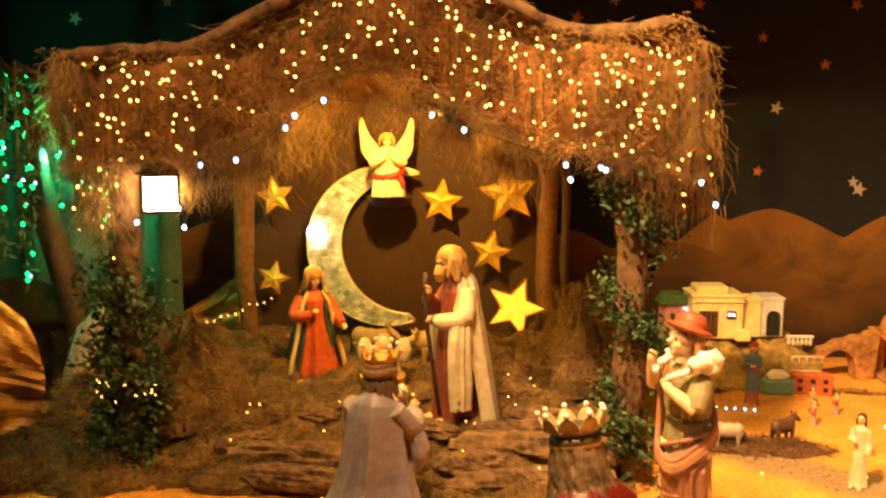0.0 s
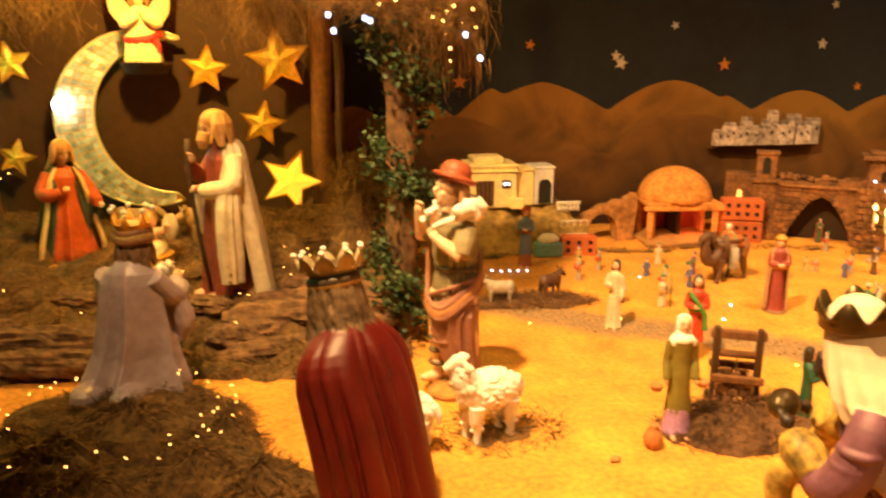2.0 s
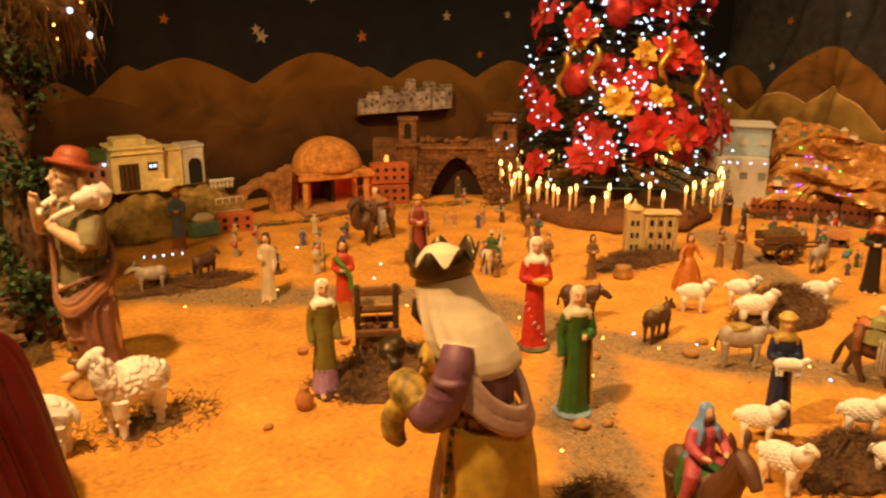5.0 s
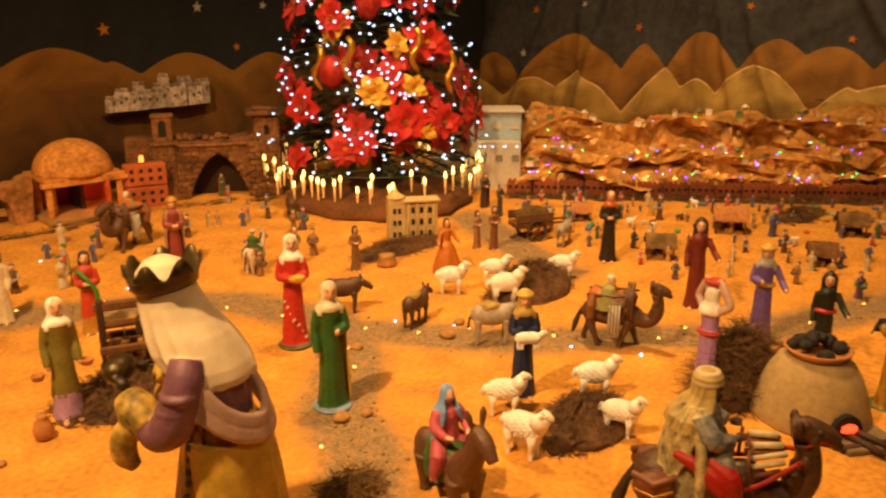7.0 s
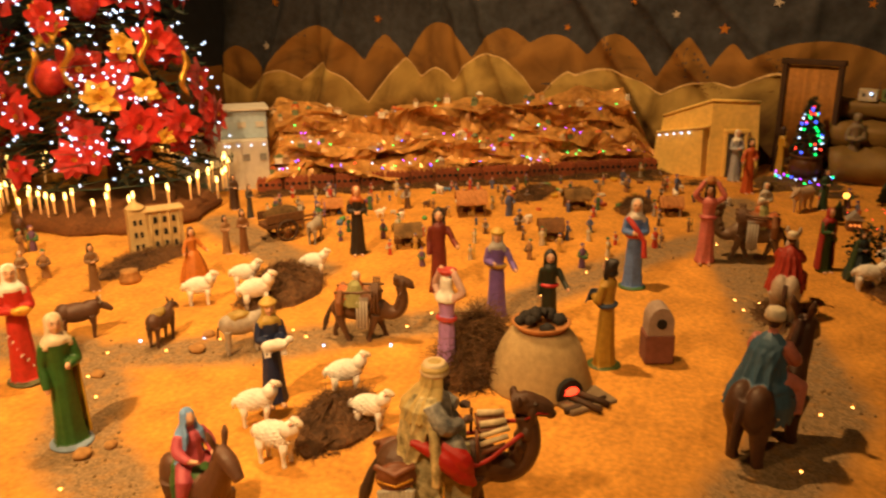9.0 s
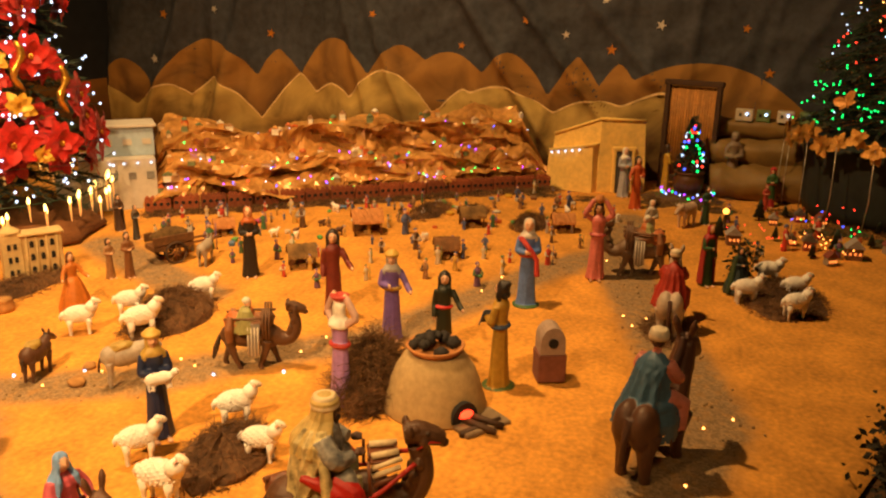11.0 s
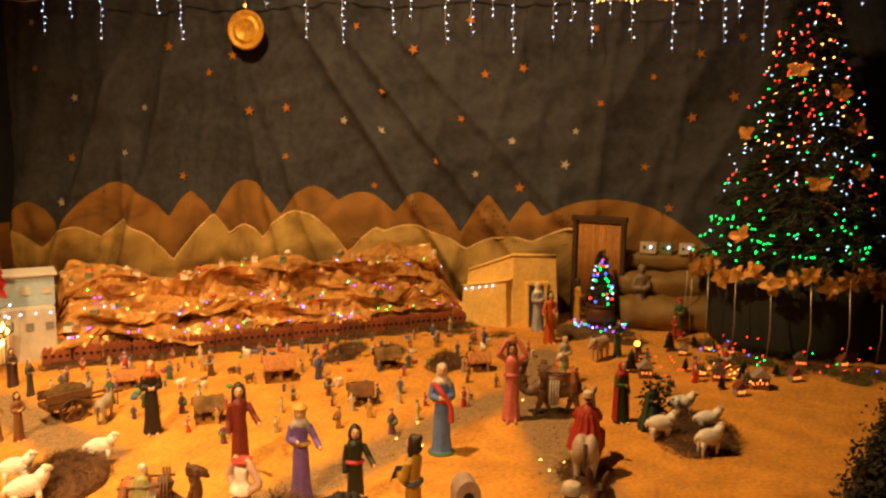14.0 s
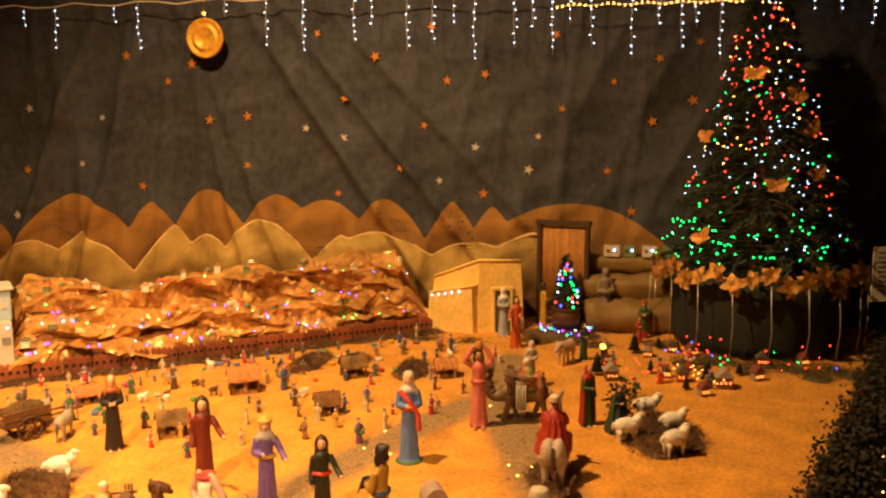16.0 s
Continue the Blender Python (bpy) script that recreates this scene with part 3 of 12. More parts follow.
HILLS_R1 = ((5.58, 0.80, 0.45, 1.6), (4.57, 1.02, 0.75, 1.9), (3.80, 0.95, 0.45, 1.4), (3.22, 1.07, 0.52, 1.9), (2.54, 1.03, 0.55, 1.8), (2.1, 0.98, 0.6, 2.0), (1.54, 1.0, 0.52, 1.6), (0.93, 0.99, 0.42, 1.15), (0.58, 0.94, 0.35, 1.4), (-0.10, 0.97, 1.05, 2.1))
HILLS_R2 = ((5.9, 0.56, 0.5, 1.4), (5.05, 0.57, 0.45, 1.6), (4.5, 0.67, 0.5, 1.25), (3.58, 0.74, 0.40, 1.2), (3.25, 0.66, 0.35, 1.6), (2.69, 0.81, 0.52, 1.9), (1.95, 0.67, 0.36, 1.4), (1.62, 0.71, 0.75, 1.7), (0.75, 0.63, 0.6, 2.0), (0.21, 0.73, 0.8, 1.3))

bl = tagged(cloth("backdrop_left", -3.5, 7.84, -0.04, 3.22, "north", 0.0, NIGHT_L), "dark blue night sky painted on a flat cloth", "backdrop", kind="structure")
cloth("painted_hills", -3.5, 7.7, 0.0, lambda u: crest(u, HILLS_L1, 0.62), "north", 0.005, hill_paint("hills_brown", (0.030, 0.0128, 0.0021), (0.25, 0.116, 0.017)), bl, "ochre and brown desert hills painted on cloth", 0.03, 20)
cloth("painted_foothills", -3.5, 7.7, 0.0, lambda u: crest(u, HILLS_L2, 0.45), "north", 0.010, hill_paint("hills_dark", (0.024, 0.0095, 0.0017), (0.17, 0.072, 0.011)), bl, "dark brown painted foothills", 0.03, 16)
br = tagged(cloth("backdrop_right", -2.6, 5.74, -0.04, 3.22, "east", 0.0, NIGHT_R, None, "", 0.03, 70), "grey night sky cloth hanging in long folds", "backdrop", kind="structure")
cloth("painted_hills", -2.4, 5.73, 0.0, lambda u: crest(u + 0.04, HILLS_R1, 0.35) + 0.025, "east", 0.005, hill_paint("hills_ochre", (0.0578, 0.0224, 0.00517), (0.35, 0.172, 0.036)), br, "brown desert hills painted on the draped cloth", 0.025, 22)
cloth("painted_foothills", -2.4, 5.73, 0.0, lambda u: crest(u + 0.04, HILLS_R2, 0.3) + 0.02, "east", 0.010, hill_paint("hills_green", (0.0866, 0.0422, 0.00909), (0.53, 0.36, 0.10)), br, "olive painted foothills with pale outlines", 0.025, 18)
PALE = mat("pale_outline_paint", (0.80, 0.55, 0.24), 0.8, 0, 0.3, 20, 5, 0)
lines = Shape()
for k in range(260):
    u = -0.9 + 6.2 * k / 260
    z = crest(u + 0.04, HILLS_R2, 0.3) + 0.02
    u2 = -0.9 + 6.2 * (k + 1) / 260
    z2 = crest(u2 + 0.04, HILLS_R2, 0.3) + 0.02
    w = 0.013 + 0.008 * noise.noise((u * 2, 0, 0))
    lines.add([(7.806 - fold_right(u, z), u, z - w), (7.806 - fold_right(u2, z2), u2, z2 - w), (7.806 - fold_right(u2, z2), u2, z2 + 0.003), (7.806 - fold_right(u, z), u, z + 0.003)], [(3, 2, 1, 0)])
part("painted_outline", lines, PALE, br, "pale brushed outline along the hill crests")

# dark wing curtain at the end of the draped cloth
wing = Shape()
rings = []
for i in range(70):
    k = i / 69
    x, y = 7.75 - 2.4 * k, -2.62 - 0.35 * k
    off = 0.03 * math.sin(i * 1.3)
    rings.append([(x + off * 0.3, y + off, 0.0 - 0.04), (x + off * 0.3, y + off, 1.2), (x + off * 0.3, y + off, 2.4), (x + off * 0.3, y + off, 3.2)])
wing.rows(rings, 0, closed=False)
tagged(part("wing_curtain", wing, mat("black_cloth", (0.012, 0.011, 0.011), 0.95, 0, 0.3, 12, 2, 0.1)), "black stage curtain hanging beside the tall tree", "curtain", kind="structure")


# ---- the stable ----
def roof_top(x):
    """Front edge of the roof."""
    pts = ((-1.62, 1.80), (-1.5, 1.85), (-1.05, 1.86), (-0.72, 2.02), (-0.35, 2.16), (-0.1, 2.15), (0.2, 2.06), (0.45, 1.92), (0.7, 1.90), (0.92, 1.96), (1.0, 1.90))
    for (a, za), (b, zb) in zip(pts, pts[1:]):
        if a <= x <= b:
            return za + (zb - za) * (x - a) / (b - a)
    return 1.85


def fringe_low(x):
    pts = ((-1.65, 1.36), (-1.2, 1.42), (-1.0, 1.42), (-0.80, 1.53), (-0.62, 1.68), (-0.45, 1.76), (-0.25, 1.77), (-0.08, 1.68), (0.1, 1.58), (0.3, 1.49), (0.55, 1.44), (0.8, 1.40), (1.05, 1.32))
    for (a, za), (b, zb) in zip(pts, pts[1:]):
        if a <= x <= b:
            return za + (zb - za) * (x - a) / (b - a)
    return 1.4


BURLAP = mat("brown_burlap", (0.13, 0.0507, 0.0126), 0.95, 0, 0.5, 60, 5, 0.8, second=(0.28, 0.117, 0.0293))
PANEL = mat("brown_back_panel", (0.055, 0.0218, 0.0054), 0.8, 0, 0.25, 20, 2, 0.2)


def log(name, p0, p1, r, parent, label="", m=None, bend=0.03, seed=0):
    rng = random.Random(seed + 31)
    n = 9
    a, b = Vector(p0), Vector(p1)
    pts = [a.lerp(b, k / n) + Vector((rng.uniform(-1, 1), rng.uniform(-1, 1), rng.uniform(-1, 1))) * bend * (0 if k in (0, n) else 1) for k in range(n + 1)]
    return part(name, Shape().tube(pts, [r * rng.uniform(0.85, 1.12) for _ in pts], 0, 12, rough=0.35), m or BARK, parent, label)


def build_stable():
    st = thing("stable", "rustic stable of bark logs hung with dry moss and fairy lights", "stable", pose(0, 0, 0))
    for k, (p, q, r) in enumerate((((0.80, 3.56, 0.0), (0.75, 3.56, 1.60), 0.062), ((-1.50, 3.62, 0.0), (-1.42, 3.60, 1.60), 0.06), ((0.50, 4.70, 0.1), (0.50, 4.70, 1.9), 0.062), ((-1.24, 4.70, 0.1), (-1.24, 4.70, 1.9), 0.055))):
        log("post", p, q, r, st, "bark-covered post", BARK if k < 2 else WOOD, 0.012, k)
    log("post", (0.60, 4.55, 0.1), (0.585, 4.55, 1.7), 0.022, st, "thin dark pole", DARK_WOOD, 0.01, 9)
    # back panel, slightly bowed
    rows = []
    for i in range(13):
        x = -1.22 + 1.70 * i / 12
        rows.append([(x, 4.80 + 0.02 * math.sin(i), z) for z in (0.02, 0.6, 1.2, 1.95)] + [(x, 4.83 + 0.02 * math.sin(i), z) for z in (1.95, 1.2, 0.6, 0.02)])
    part("back_panel", Shape().rows(rows, 0, cap=True, smooth=False), PANEL, st, "dark brown back panel")
    # mossy fringe sheet
    s, n = Shape(), 60
    rows = []
    for i in range(n + 1):
        x = -1.6 + 2.62 * i / n
        zt, zl = roof_top(x), fringe_low(x)
        col = []
        for j in range(9):
            k = j / 8
            y = 3.50 + 0.05 * math.sin(x * 7 + k) + 0.035 * noise.noise((x * 5, k * 4, 2)) - 0.05 * math.sin(k * math.pi)
            col.append((x, y, zt + (zl - zt) * k))
        for j in range(8, -1, -1):
            p = col[j]
            col.append((p[0], p[1] + 0.02, p[2]))
        rows.append(col)
    s.rows(rows, 0, cap=True)
    part("fringe", s, BURLAP, st, "sagging burlap fringe under the moss")
    for x, turn in ((-1.6, 0), (1.0, 1)):
        rows = []
        for i in range(13):
            y = 3.5 + (0.14 if turn else 1.25) * i / 12
            zt, zl = roof_top(x) - 0.1 * i / 12, 1.36 + 0.08 * math.sin(i)
            o = 0.03 * math.sin(i * 1.7)
            rows.append([(x + o, y, zt), (x + o * 1.5, y, (zt + zl) / 2), (x + o, y, zl), (x + o + 0.02, y, zl), (x + o * 1.5 + 0.02, y, (zt + zl) / 2), (x + o + 0.02, y, zt)])
        part("side_fringe", Shape().rows(rows, 0, cap=True), BURLAP, st)
    rows = []
    for i in range(n + 1):
        x = -1.6 + 2.62 * i / n
        zt = roof_top(x)
        mid, back = (4.1, 4.84) if x < 0.6 else (3.54, 3.62)
        rows.append([(x, 3.46, zt), (x, mid, zt - 0.02), (x, back, zt - 0.08), (x, back, zt - 0.12), (x, mid, zt - 0.06), (x, 3.46, zt - 0.04)])
    part("roof", Shape().rows(rows, 0, cap=True), WOOD, st, "rough board roof")
    # bark edging along the roof line
    for a, b, sd in ((-1.60, -1.08, 1), (-1.10, -0.62, 2), (-0.66, -0.05, 3), (-0.1, 0.42, 4), (0.38, 0.95, 5)):
        pts = [(a + (b - a) * k / 6, 3.45 + 0.01 * math.sin(k), roof_top(a + (b - a) * k / 6) + 0.015) for k in range(7)]
        part("bark_edging", Shape().tube(pts, [0.028, 0.034, 0.03, 0.036, 0.03, 0.032, 0.02], 0, 9, rough=0.5), BARK, st, "pale curved bark edging")
    # moss on the roof edge, the fringe and the posts
    rng, hair = random.Random(3), Shape()
    for _ in range(7800):
        x = rng.uniform(-1.66, 1.05) if rng.random() < 0.5 else rng.choice((-1.62, -1.55, -1.3, -1.02, -0.95, -0.72, -0.5, -0.42, -0.1, 0.12, 0.2, 0.45, 0.62, 0.66, 0.9, 0.98, 1.02)) + rng.gauss(0, 0.035)
        zt, zl = roof_top(x), fringe_low(x)
        z = rng.uniform(zl, zt + 0.04) if rng.random() < 0.75 else zl + rng.uniform(0, 0.05)
        strand(hair, (x, 3.43 + 0.05 * math.sin(x * 7) + rng.uniform(-0.03, 0.02), z), rng.uniform(0.05, 0.15), 0.075, 0.0015, 0, 7, (rng.uniform(-0.9, 0.9), -0.5, rng.uniform(-0.95, 0.25)), rng)
    for _ in range(420):
        right = rng.random() < 0.5
        y = rng.uniform(3.45, 3.64 if right else 4.7)
        z = rng.uniform(1.3, 1.9)
        strand(hair, ((1.03 if right else -1.63) + rng.uniform(-0.03, 0.05), y, z), rng.uniform(0.06, 0.28), 0.02, 0.0017, 0, 5, (0.1, 0, -1), rng)
    for _ in range(300):
        x = rng.uniform(0.85, 1.14)
        strand(hair, (x, 3.5 + rng.uniform(-0.06, 0.25), rng.uniform(1.22, 1.62)), rng.uniform(0.08, 0.2), 0.02, 0.0017, 0, 5, (0.1, 0, -1), rng)
    tagged(part("hanging_moss", hair, STRAND, st, "grey-brown Spanish moss threads"), kind="stuff")
    # long beards of moss
    beard = Shape()
    for x0, y0, z0, w, ln, cnt in ((-0.98, 3.75, 1.5, 0.10, 0.40, 130), (-0.80, 4.4, 1.7, 0.10, 0.5, 110), (-0.30, 3.52, 1.78, 0.10, 0.16, 90), (-0.02, 3.55, 1.66, 0.05, 0.2, 40), (0.30, 4.3, 1.6, 0.14, 0.42, 120), (0.12, 4.4, 1.62, 0.10, 0.35, 70), (-0.55, 3.5, 1.72, 0.03, 0.25, 25), (-1.05, 3.5, 1.42, 0.08, 0.2, 60), (-1.50, 3.52, 1.45, 0.10, 0.35, 150), (0.76, 3.50, 1.45, 0.10, 0.24, 120), (0.60, 4.5, 0.70, 0.08, 0.30, 70), (-1.22, 3.62, 1.4, 0.08, 0.25, 70), (-0.86, 3.50, 1.52, 0.12, 0.30, 220), (-0.70, 3.52, 1.62, 0.05, 0.34, 120), (-0.36, 3.5, 1.78, 0.10, 0.20, 160), (0.05, 3.52, 1.62, 0.05, 0.24, 90), (0.24, 3.6, 1.52, 0.07, 0.34, 140), (-1.10, 3.47, 1.42, 0.05, 0.22, 110), (-1.58, 3.45, 1.85, 0.05, 0.6, 260), (-1.50, 3.44, 1.30, 0.07, 0.40, 160), (0.98, 3.46, 1.7, 0.06, 0.5, 220), (0.84, 3.46, 1.40, 0.06, 0.30, 120)):
        for _ in range(cnt):
            strand(beard, (x0 + rng.gauss(0, w * 0.55), y0 + rng.gauss(0, 0.03), z0 + rng.uniform(-0.1, 0.03)), rng.uniform(0.35, 1.0) * ln, 0.062, 0.0015, 0, 10, (0, 0, -1), rng)
    tagged(part("moss_beard", beard, STRAND, st, "long hanging beards of dry moss"), kind="stuff")
    back = Shape()
    for _ in range(1300):
        x = rng.uniform(-1.2, 0.48)
        z = 1.92 - abs(rng.gauss(0, 0.22))
        strand(back, (x, 4.78, z), rng.uniform(0.05, 0.12), 0.03, 0.0018, 0, 4, (rng.uniform(-1, 1), -0.4, -0.6), rng)
    tagged(part("moss_lining", back, STRAND, st, "thin moss lining the back wall"), kind="stuff")
    return st


build_stable()


def fairy_lights():
    rng = random.Random(11)
    ob = thing("fairy_lights", "warm white fairy lights strung over the mossy stable roof", "string lights", pose(0, 0, 0))
    pts = []
    for k in range(215):
        x = rng.uniform(-1.58, 0.98) if k % 3 else rng.choice((-1.38, -1.02, -0.55, -0.2, 0.12, 0.42, 0.66, 0.84)) + rng.gauss(0, 0.06)
        zt, zl = roof_top(x), fringe_low(x)
        if x < -0.75 and rng.random() < 0.35:
            continue
        pts.append((x, 3.395 + 0.05 * math.sin(x * 7), zl + (zt - zl) * rng.uniform(0.02, 0.85)))
    pts += [(rng.uniform(0.95, 1.10), 3.48 + rng.uniform(-0.05, 0.1), rng.uniform(1.2, 1.75)) for _ in range(16)]
    pts += [(-1.50 + rng.uniform(-0.12, 0.2), 3.42, rng.uniform(1.0, 1.45)) for _ in range(10)]
    for lo, hi, cnt in ((-1.58, -1.0, 22), (-0.05, 0.92, 34)):
        for k in range(cnt):
            x = rng.uniform(lo, hi)
            zt, zl = roof_top(x), fringe_low(x)
            pts.append((x, 3.385 + 0.05 * math.sin(x * 7), zl + (zt - zl) * (0.42 + 0.55 * rng.random() ** 0.7)))
    bulbs(ob, pts[::2], WARM, 0.0052)
    bulbs(ob, pts[1::2], WARM, 0.0040)
    wire = Shape()
    pts.sort()
    for k in range(0, len(pts) - 4, 4):
        wire.tube([Vector(p) + Vector((0, 0.012, 0)) for p in pts[k:k + 4]], 0.0015, 0, 3)
    part("wire", wire, WIRE, ob)
    white = thing("fairy_lights", "cold white round lights along the arch edge", "string lights", pose(0, 0, 0))
    edge = [(-1.02, 1.40), (-0.87, 1.42), (-0.66, 1.55), (-0.62, 1.60), (-0.5, 1.66), (-0.06, 1.60), (0.07, 1.54), (0.48, 1.40), (0.50, 1.34), (0.62, 1.39), (0.64, 1.38), (1.02, 1.33), (1.08, 1.24), (-1.12, 1.22), (-1.10, 1.14), (-1.3, 1.16)]
    bulbs(white, [(x, 3.40, z) for x, z in edge], COLD, 0.010)
    w = Shape()
    w.tube([(x, 3.415, z + 0.012) for x, z in sorted(edge)], 0.002, 0, 4)
    part("wire", w, WIRE, white)


fairy_lights()


def moss_beards():
    """Tufts of dry moss that hang inside the front of the roof."""
    rng = random.Random(61)
    for x, long in ((-0.88, 0.44), (-0.56, 0.24), (-0.42, 0.32), (-0.12, 0.16), (0.04, 0.27), (0.30, 0.40), (0.43, 0.22)):
        tuft = Shape()
        top = fringe_low(x) + 0.12
        for k in range(110):
            px, py = rng.gauss(0, 0.035), rng.gauss(0, 0.03)
            strand(tuft, (x + px, 3.56 + py, top), 0.12 + long * rng.uniform(0.35, 1.0) * math.exp(-(px / 0.06) ** 2), 0.030, 0.0017, rng=rng)
        tagged(part("moss_tuft", tuft, STRAND), "hanging tuft of dry yellowish moss under the roof", "moss", "moss tufts under the roof")


moss_beards()


def lantern():
    ob = thing("lantern", "square iron lantern with glowing frosted panes on the post", "lantern", pose(-1.215, 3.45, 1.20, 0, 0, 22))
    part("base_plate", Shape().box((0, 0, 0.005), (0.16, 0.16, 0.012), 0, 0.003), DARK_WOOD, ob)
    part("top_plate", Shape().box((0, 0, 0.155), (0.16, 0.16, 0.012), 0, 0.003), DARK_WOOD, ob)
    part("cap", Shape().lathe([(0.10, 0.16), (0.06, 0.19), (0.02, 0.215), (0.012, 0.23)], 0, seg=4), DARK_WOOD, ob)
    for k in range(4):
        c, sn = math.cos(k * math.pi / 2), math.sin(k * math.pi / 2)
        part("pane", Shape().box((0.0, 0, 0.08), (0.128, 0.004, 0.138), 0, 0.001), glow("lantern_glass", (1.0, 0.72, 0.34), 22), ob, "glowing frosted pane", Matrix.Rotation(k * math.pi / 2, 4, "Z") @ Matrix.Translation((0, -0.068, 0)))
        part("corner_bar", Shape().box((0.072, 0.072, 0.08), (0.014, 0.014, 0.15), 0, 0.002), DARK_WOOD, ob, at=Matrix.Rotation(k * math.pi / 2, 4, "Z"))
        part("glazing_bar", Shape().box((0, -0.073, 0.04), (0.006, 0.006, 0.05), 0, 0.001), DARK_WOOD, ob, at=Matrix.Rotation(k * math.pi / 2, 4, "Z"))
    part("ring", Shape().tube([(0.025 * math.cos(a), 0, 0.245 + 0.025 * math.sin(a)) for a in [k * math.pi / 8 for k in range(17)]], 0.004, 0, 5), DARK_WOOD, ob)


lantern()


def crescent_moon():
    ob = thing("crescent_moon", "crescent moon ornament of pearly mosaic foil with a lit rim", "moon ornament", pose(-0.41, 4.70, 0.89, 0, -4, 0))
    R, r2, off = 0.46, 0.405, 0.135
    out = [(R * math.cos(a), R * math.sin(a)) for a in [radians(62 + (286 - 62) * k / 40) for k in range(41)]]
    a0, a1 = math.atan2(out[-1][1] , out[-1][0] - off), math.atan2(out[0][1], out[0][0] - off)
    if a0 > 0:
        a0 -= 2 * math.pi
    inn = []
    for k in range(1, 40):
        a = a0 - (a0 + 2 * math.pi - a1) * k / 40
        rr = 0.0
        inn.append((off + r2 * math.cos(a), r2 * math.sin(a)))
    face = Shape()
    n = 41
    pearl = mat("pearl_foil", (0.34, 0.52, 0.45), 0.18, 0.15, 0.3, 30, 9, 0.25, second=(0.82, 0.90, 0.82), island=0.45)
    inner = [out[-1]] + inn + [out[0]]
    inner = inner[::-1]
    m2 = [(inner[min(len(inner) - 1, int(k * (len(inner) - 1) / 40))]) for k in range(41)]
    rows = []
    for (x, z), (x2, z2) in zip(out, m2):
        rows.append([(x, -0.014, z), (x2, -0.014, z2), (x2, 0.014, z2), (x, 0.014, z)])
    part("back_plate", Shape().rows(rows, 0, cap=True, smooth=False), GOLD_PAINT, ob)
    rng = random.Random(5)
    tile = 0
    for k in range(1, 39):
        (ax, az), (bx, bz), (cx, cz), (dx, dz) = out[k], out[k + 1], m2[k + 1], m2[k]
        wide = math.hypot(ax - dx, az - dz)
        parts_n = max(1, int(wide / 0.035))
        for j in range(parts_n):
            u0, u1 = (j + 0.06) / parts_n, (j + 0.94) / parts_n
            q = []
            for uu, vv in ((u0, 0.06), (u1, 0.06), (u1, 0.94), (u0, 0.94)):
                px = (ax + (dx - ax) * uu) * (1 - vv) + (bx + (cx - bx) * uu) * vv
                pz = (az + (dz - az) * uu) * (1 - vv) + (bz + (cz - bz) * uu) * vv
                q.append((px, pz))
            dy = rng.uniform(-0.002, 0.002)
            vs = [(x, -0.019 + rng.uniform(-0.0015, 0.0015) + dy, z) for x, z in q] + [(x, -0.0145, z) for x, z in q]
            face.add(vs, [(3, 2, 1, 0), (0, 1, 5, 4), (1, 2, 6, 5), (2, 3, 7, 6), (3, 0, 4, 7)], 0, False)
    tagged(part("mosaic", face, pearl, ob, "pearly green mosaic pieces"), kind="stuff")
    rim = mat("pale_gold_rim", (0.85, 0.72, 0.40), 0.35, 0.4, 0.1, 40, 8, 0.1)
    part("rim", Shape().tube([(x, -0.012, z) for x, z in out], 0.009, 0, 6).tube([(x, -0.012, z) for x, z in m2], 0.009, 0, 6), rim, ob, "pale gold rim")
    # glowing disc put in place of a reflected highlight on the mosaic
    part("lamp", Shape().lathe([(0.0, 0), (0.040, 0), (0.044, 0.01), (0.0, 0.012)], 0, seg=20), glow("moon_glint", (1.0, 0.95, 0.8), 22), ob, "glowing disc in place of a reflection on the moon", pose(-0.405, -0.03, 0.11, 90, 0, 0))


crescent_moon()


def gold_star(x, y, z, r, turn, lit=False, tilt=0):
    ob = thing("gold_star", "large golden star glowing from within" if lit else "golden wire star ornament on the back wall", "star", pose(x, y, z, tilt, turn, 0), "gold stars in the stable")
    m = glow("star_glow", (1.0, 0.52, 0.03), 0.9) if lit else mat("yellow_foil", (0.70, 0.46, 0.06), 0.38, 0.3, 0.4, 70, 14, 0.5)
    o = star_outline(r)
    s = Shape()
    n = 10
    s.add([(px, 0, pz) for px, pz in o] + [(0, -r * 0.22, 0), (0, 0.01, 0)], [(i, 10, (i + 1) % n) for i in range(n)] + [(i, (i + 1) % n, 11) for i in range(n)], 0, False)
    part("face", s, m, ob)
    part("edge", Shape().tube([(px, -0.004, pz) for px, pz in o + o[:1]], r * 0.05, 0, 5), GOLD, ob, "raised gold edge")
    return ob


for sx, sy, sz, sr, turn, lit in ((-0.10, 4.70, 1.15, 0.125, 6, False), (0.28, 4.62, 1.20, 0.17, -8, False), (0.18, 4.70, 0.86, 0.125, 10, False), (0.32, 4.60, 0.56, 0.175, 20, True), (-1.08, 4.70, 0.70, 0.10, 15, False), (-1.05, 4.68, 1.18, 0.11, -10, False)):
    gold_star(sx, sy, sz, sr, turn, lit)

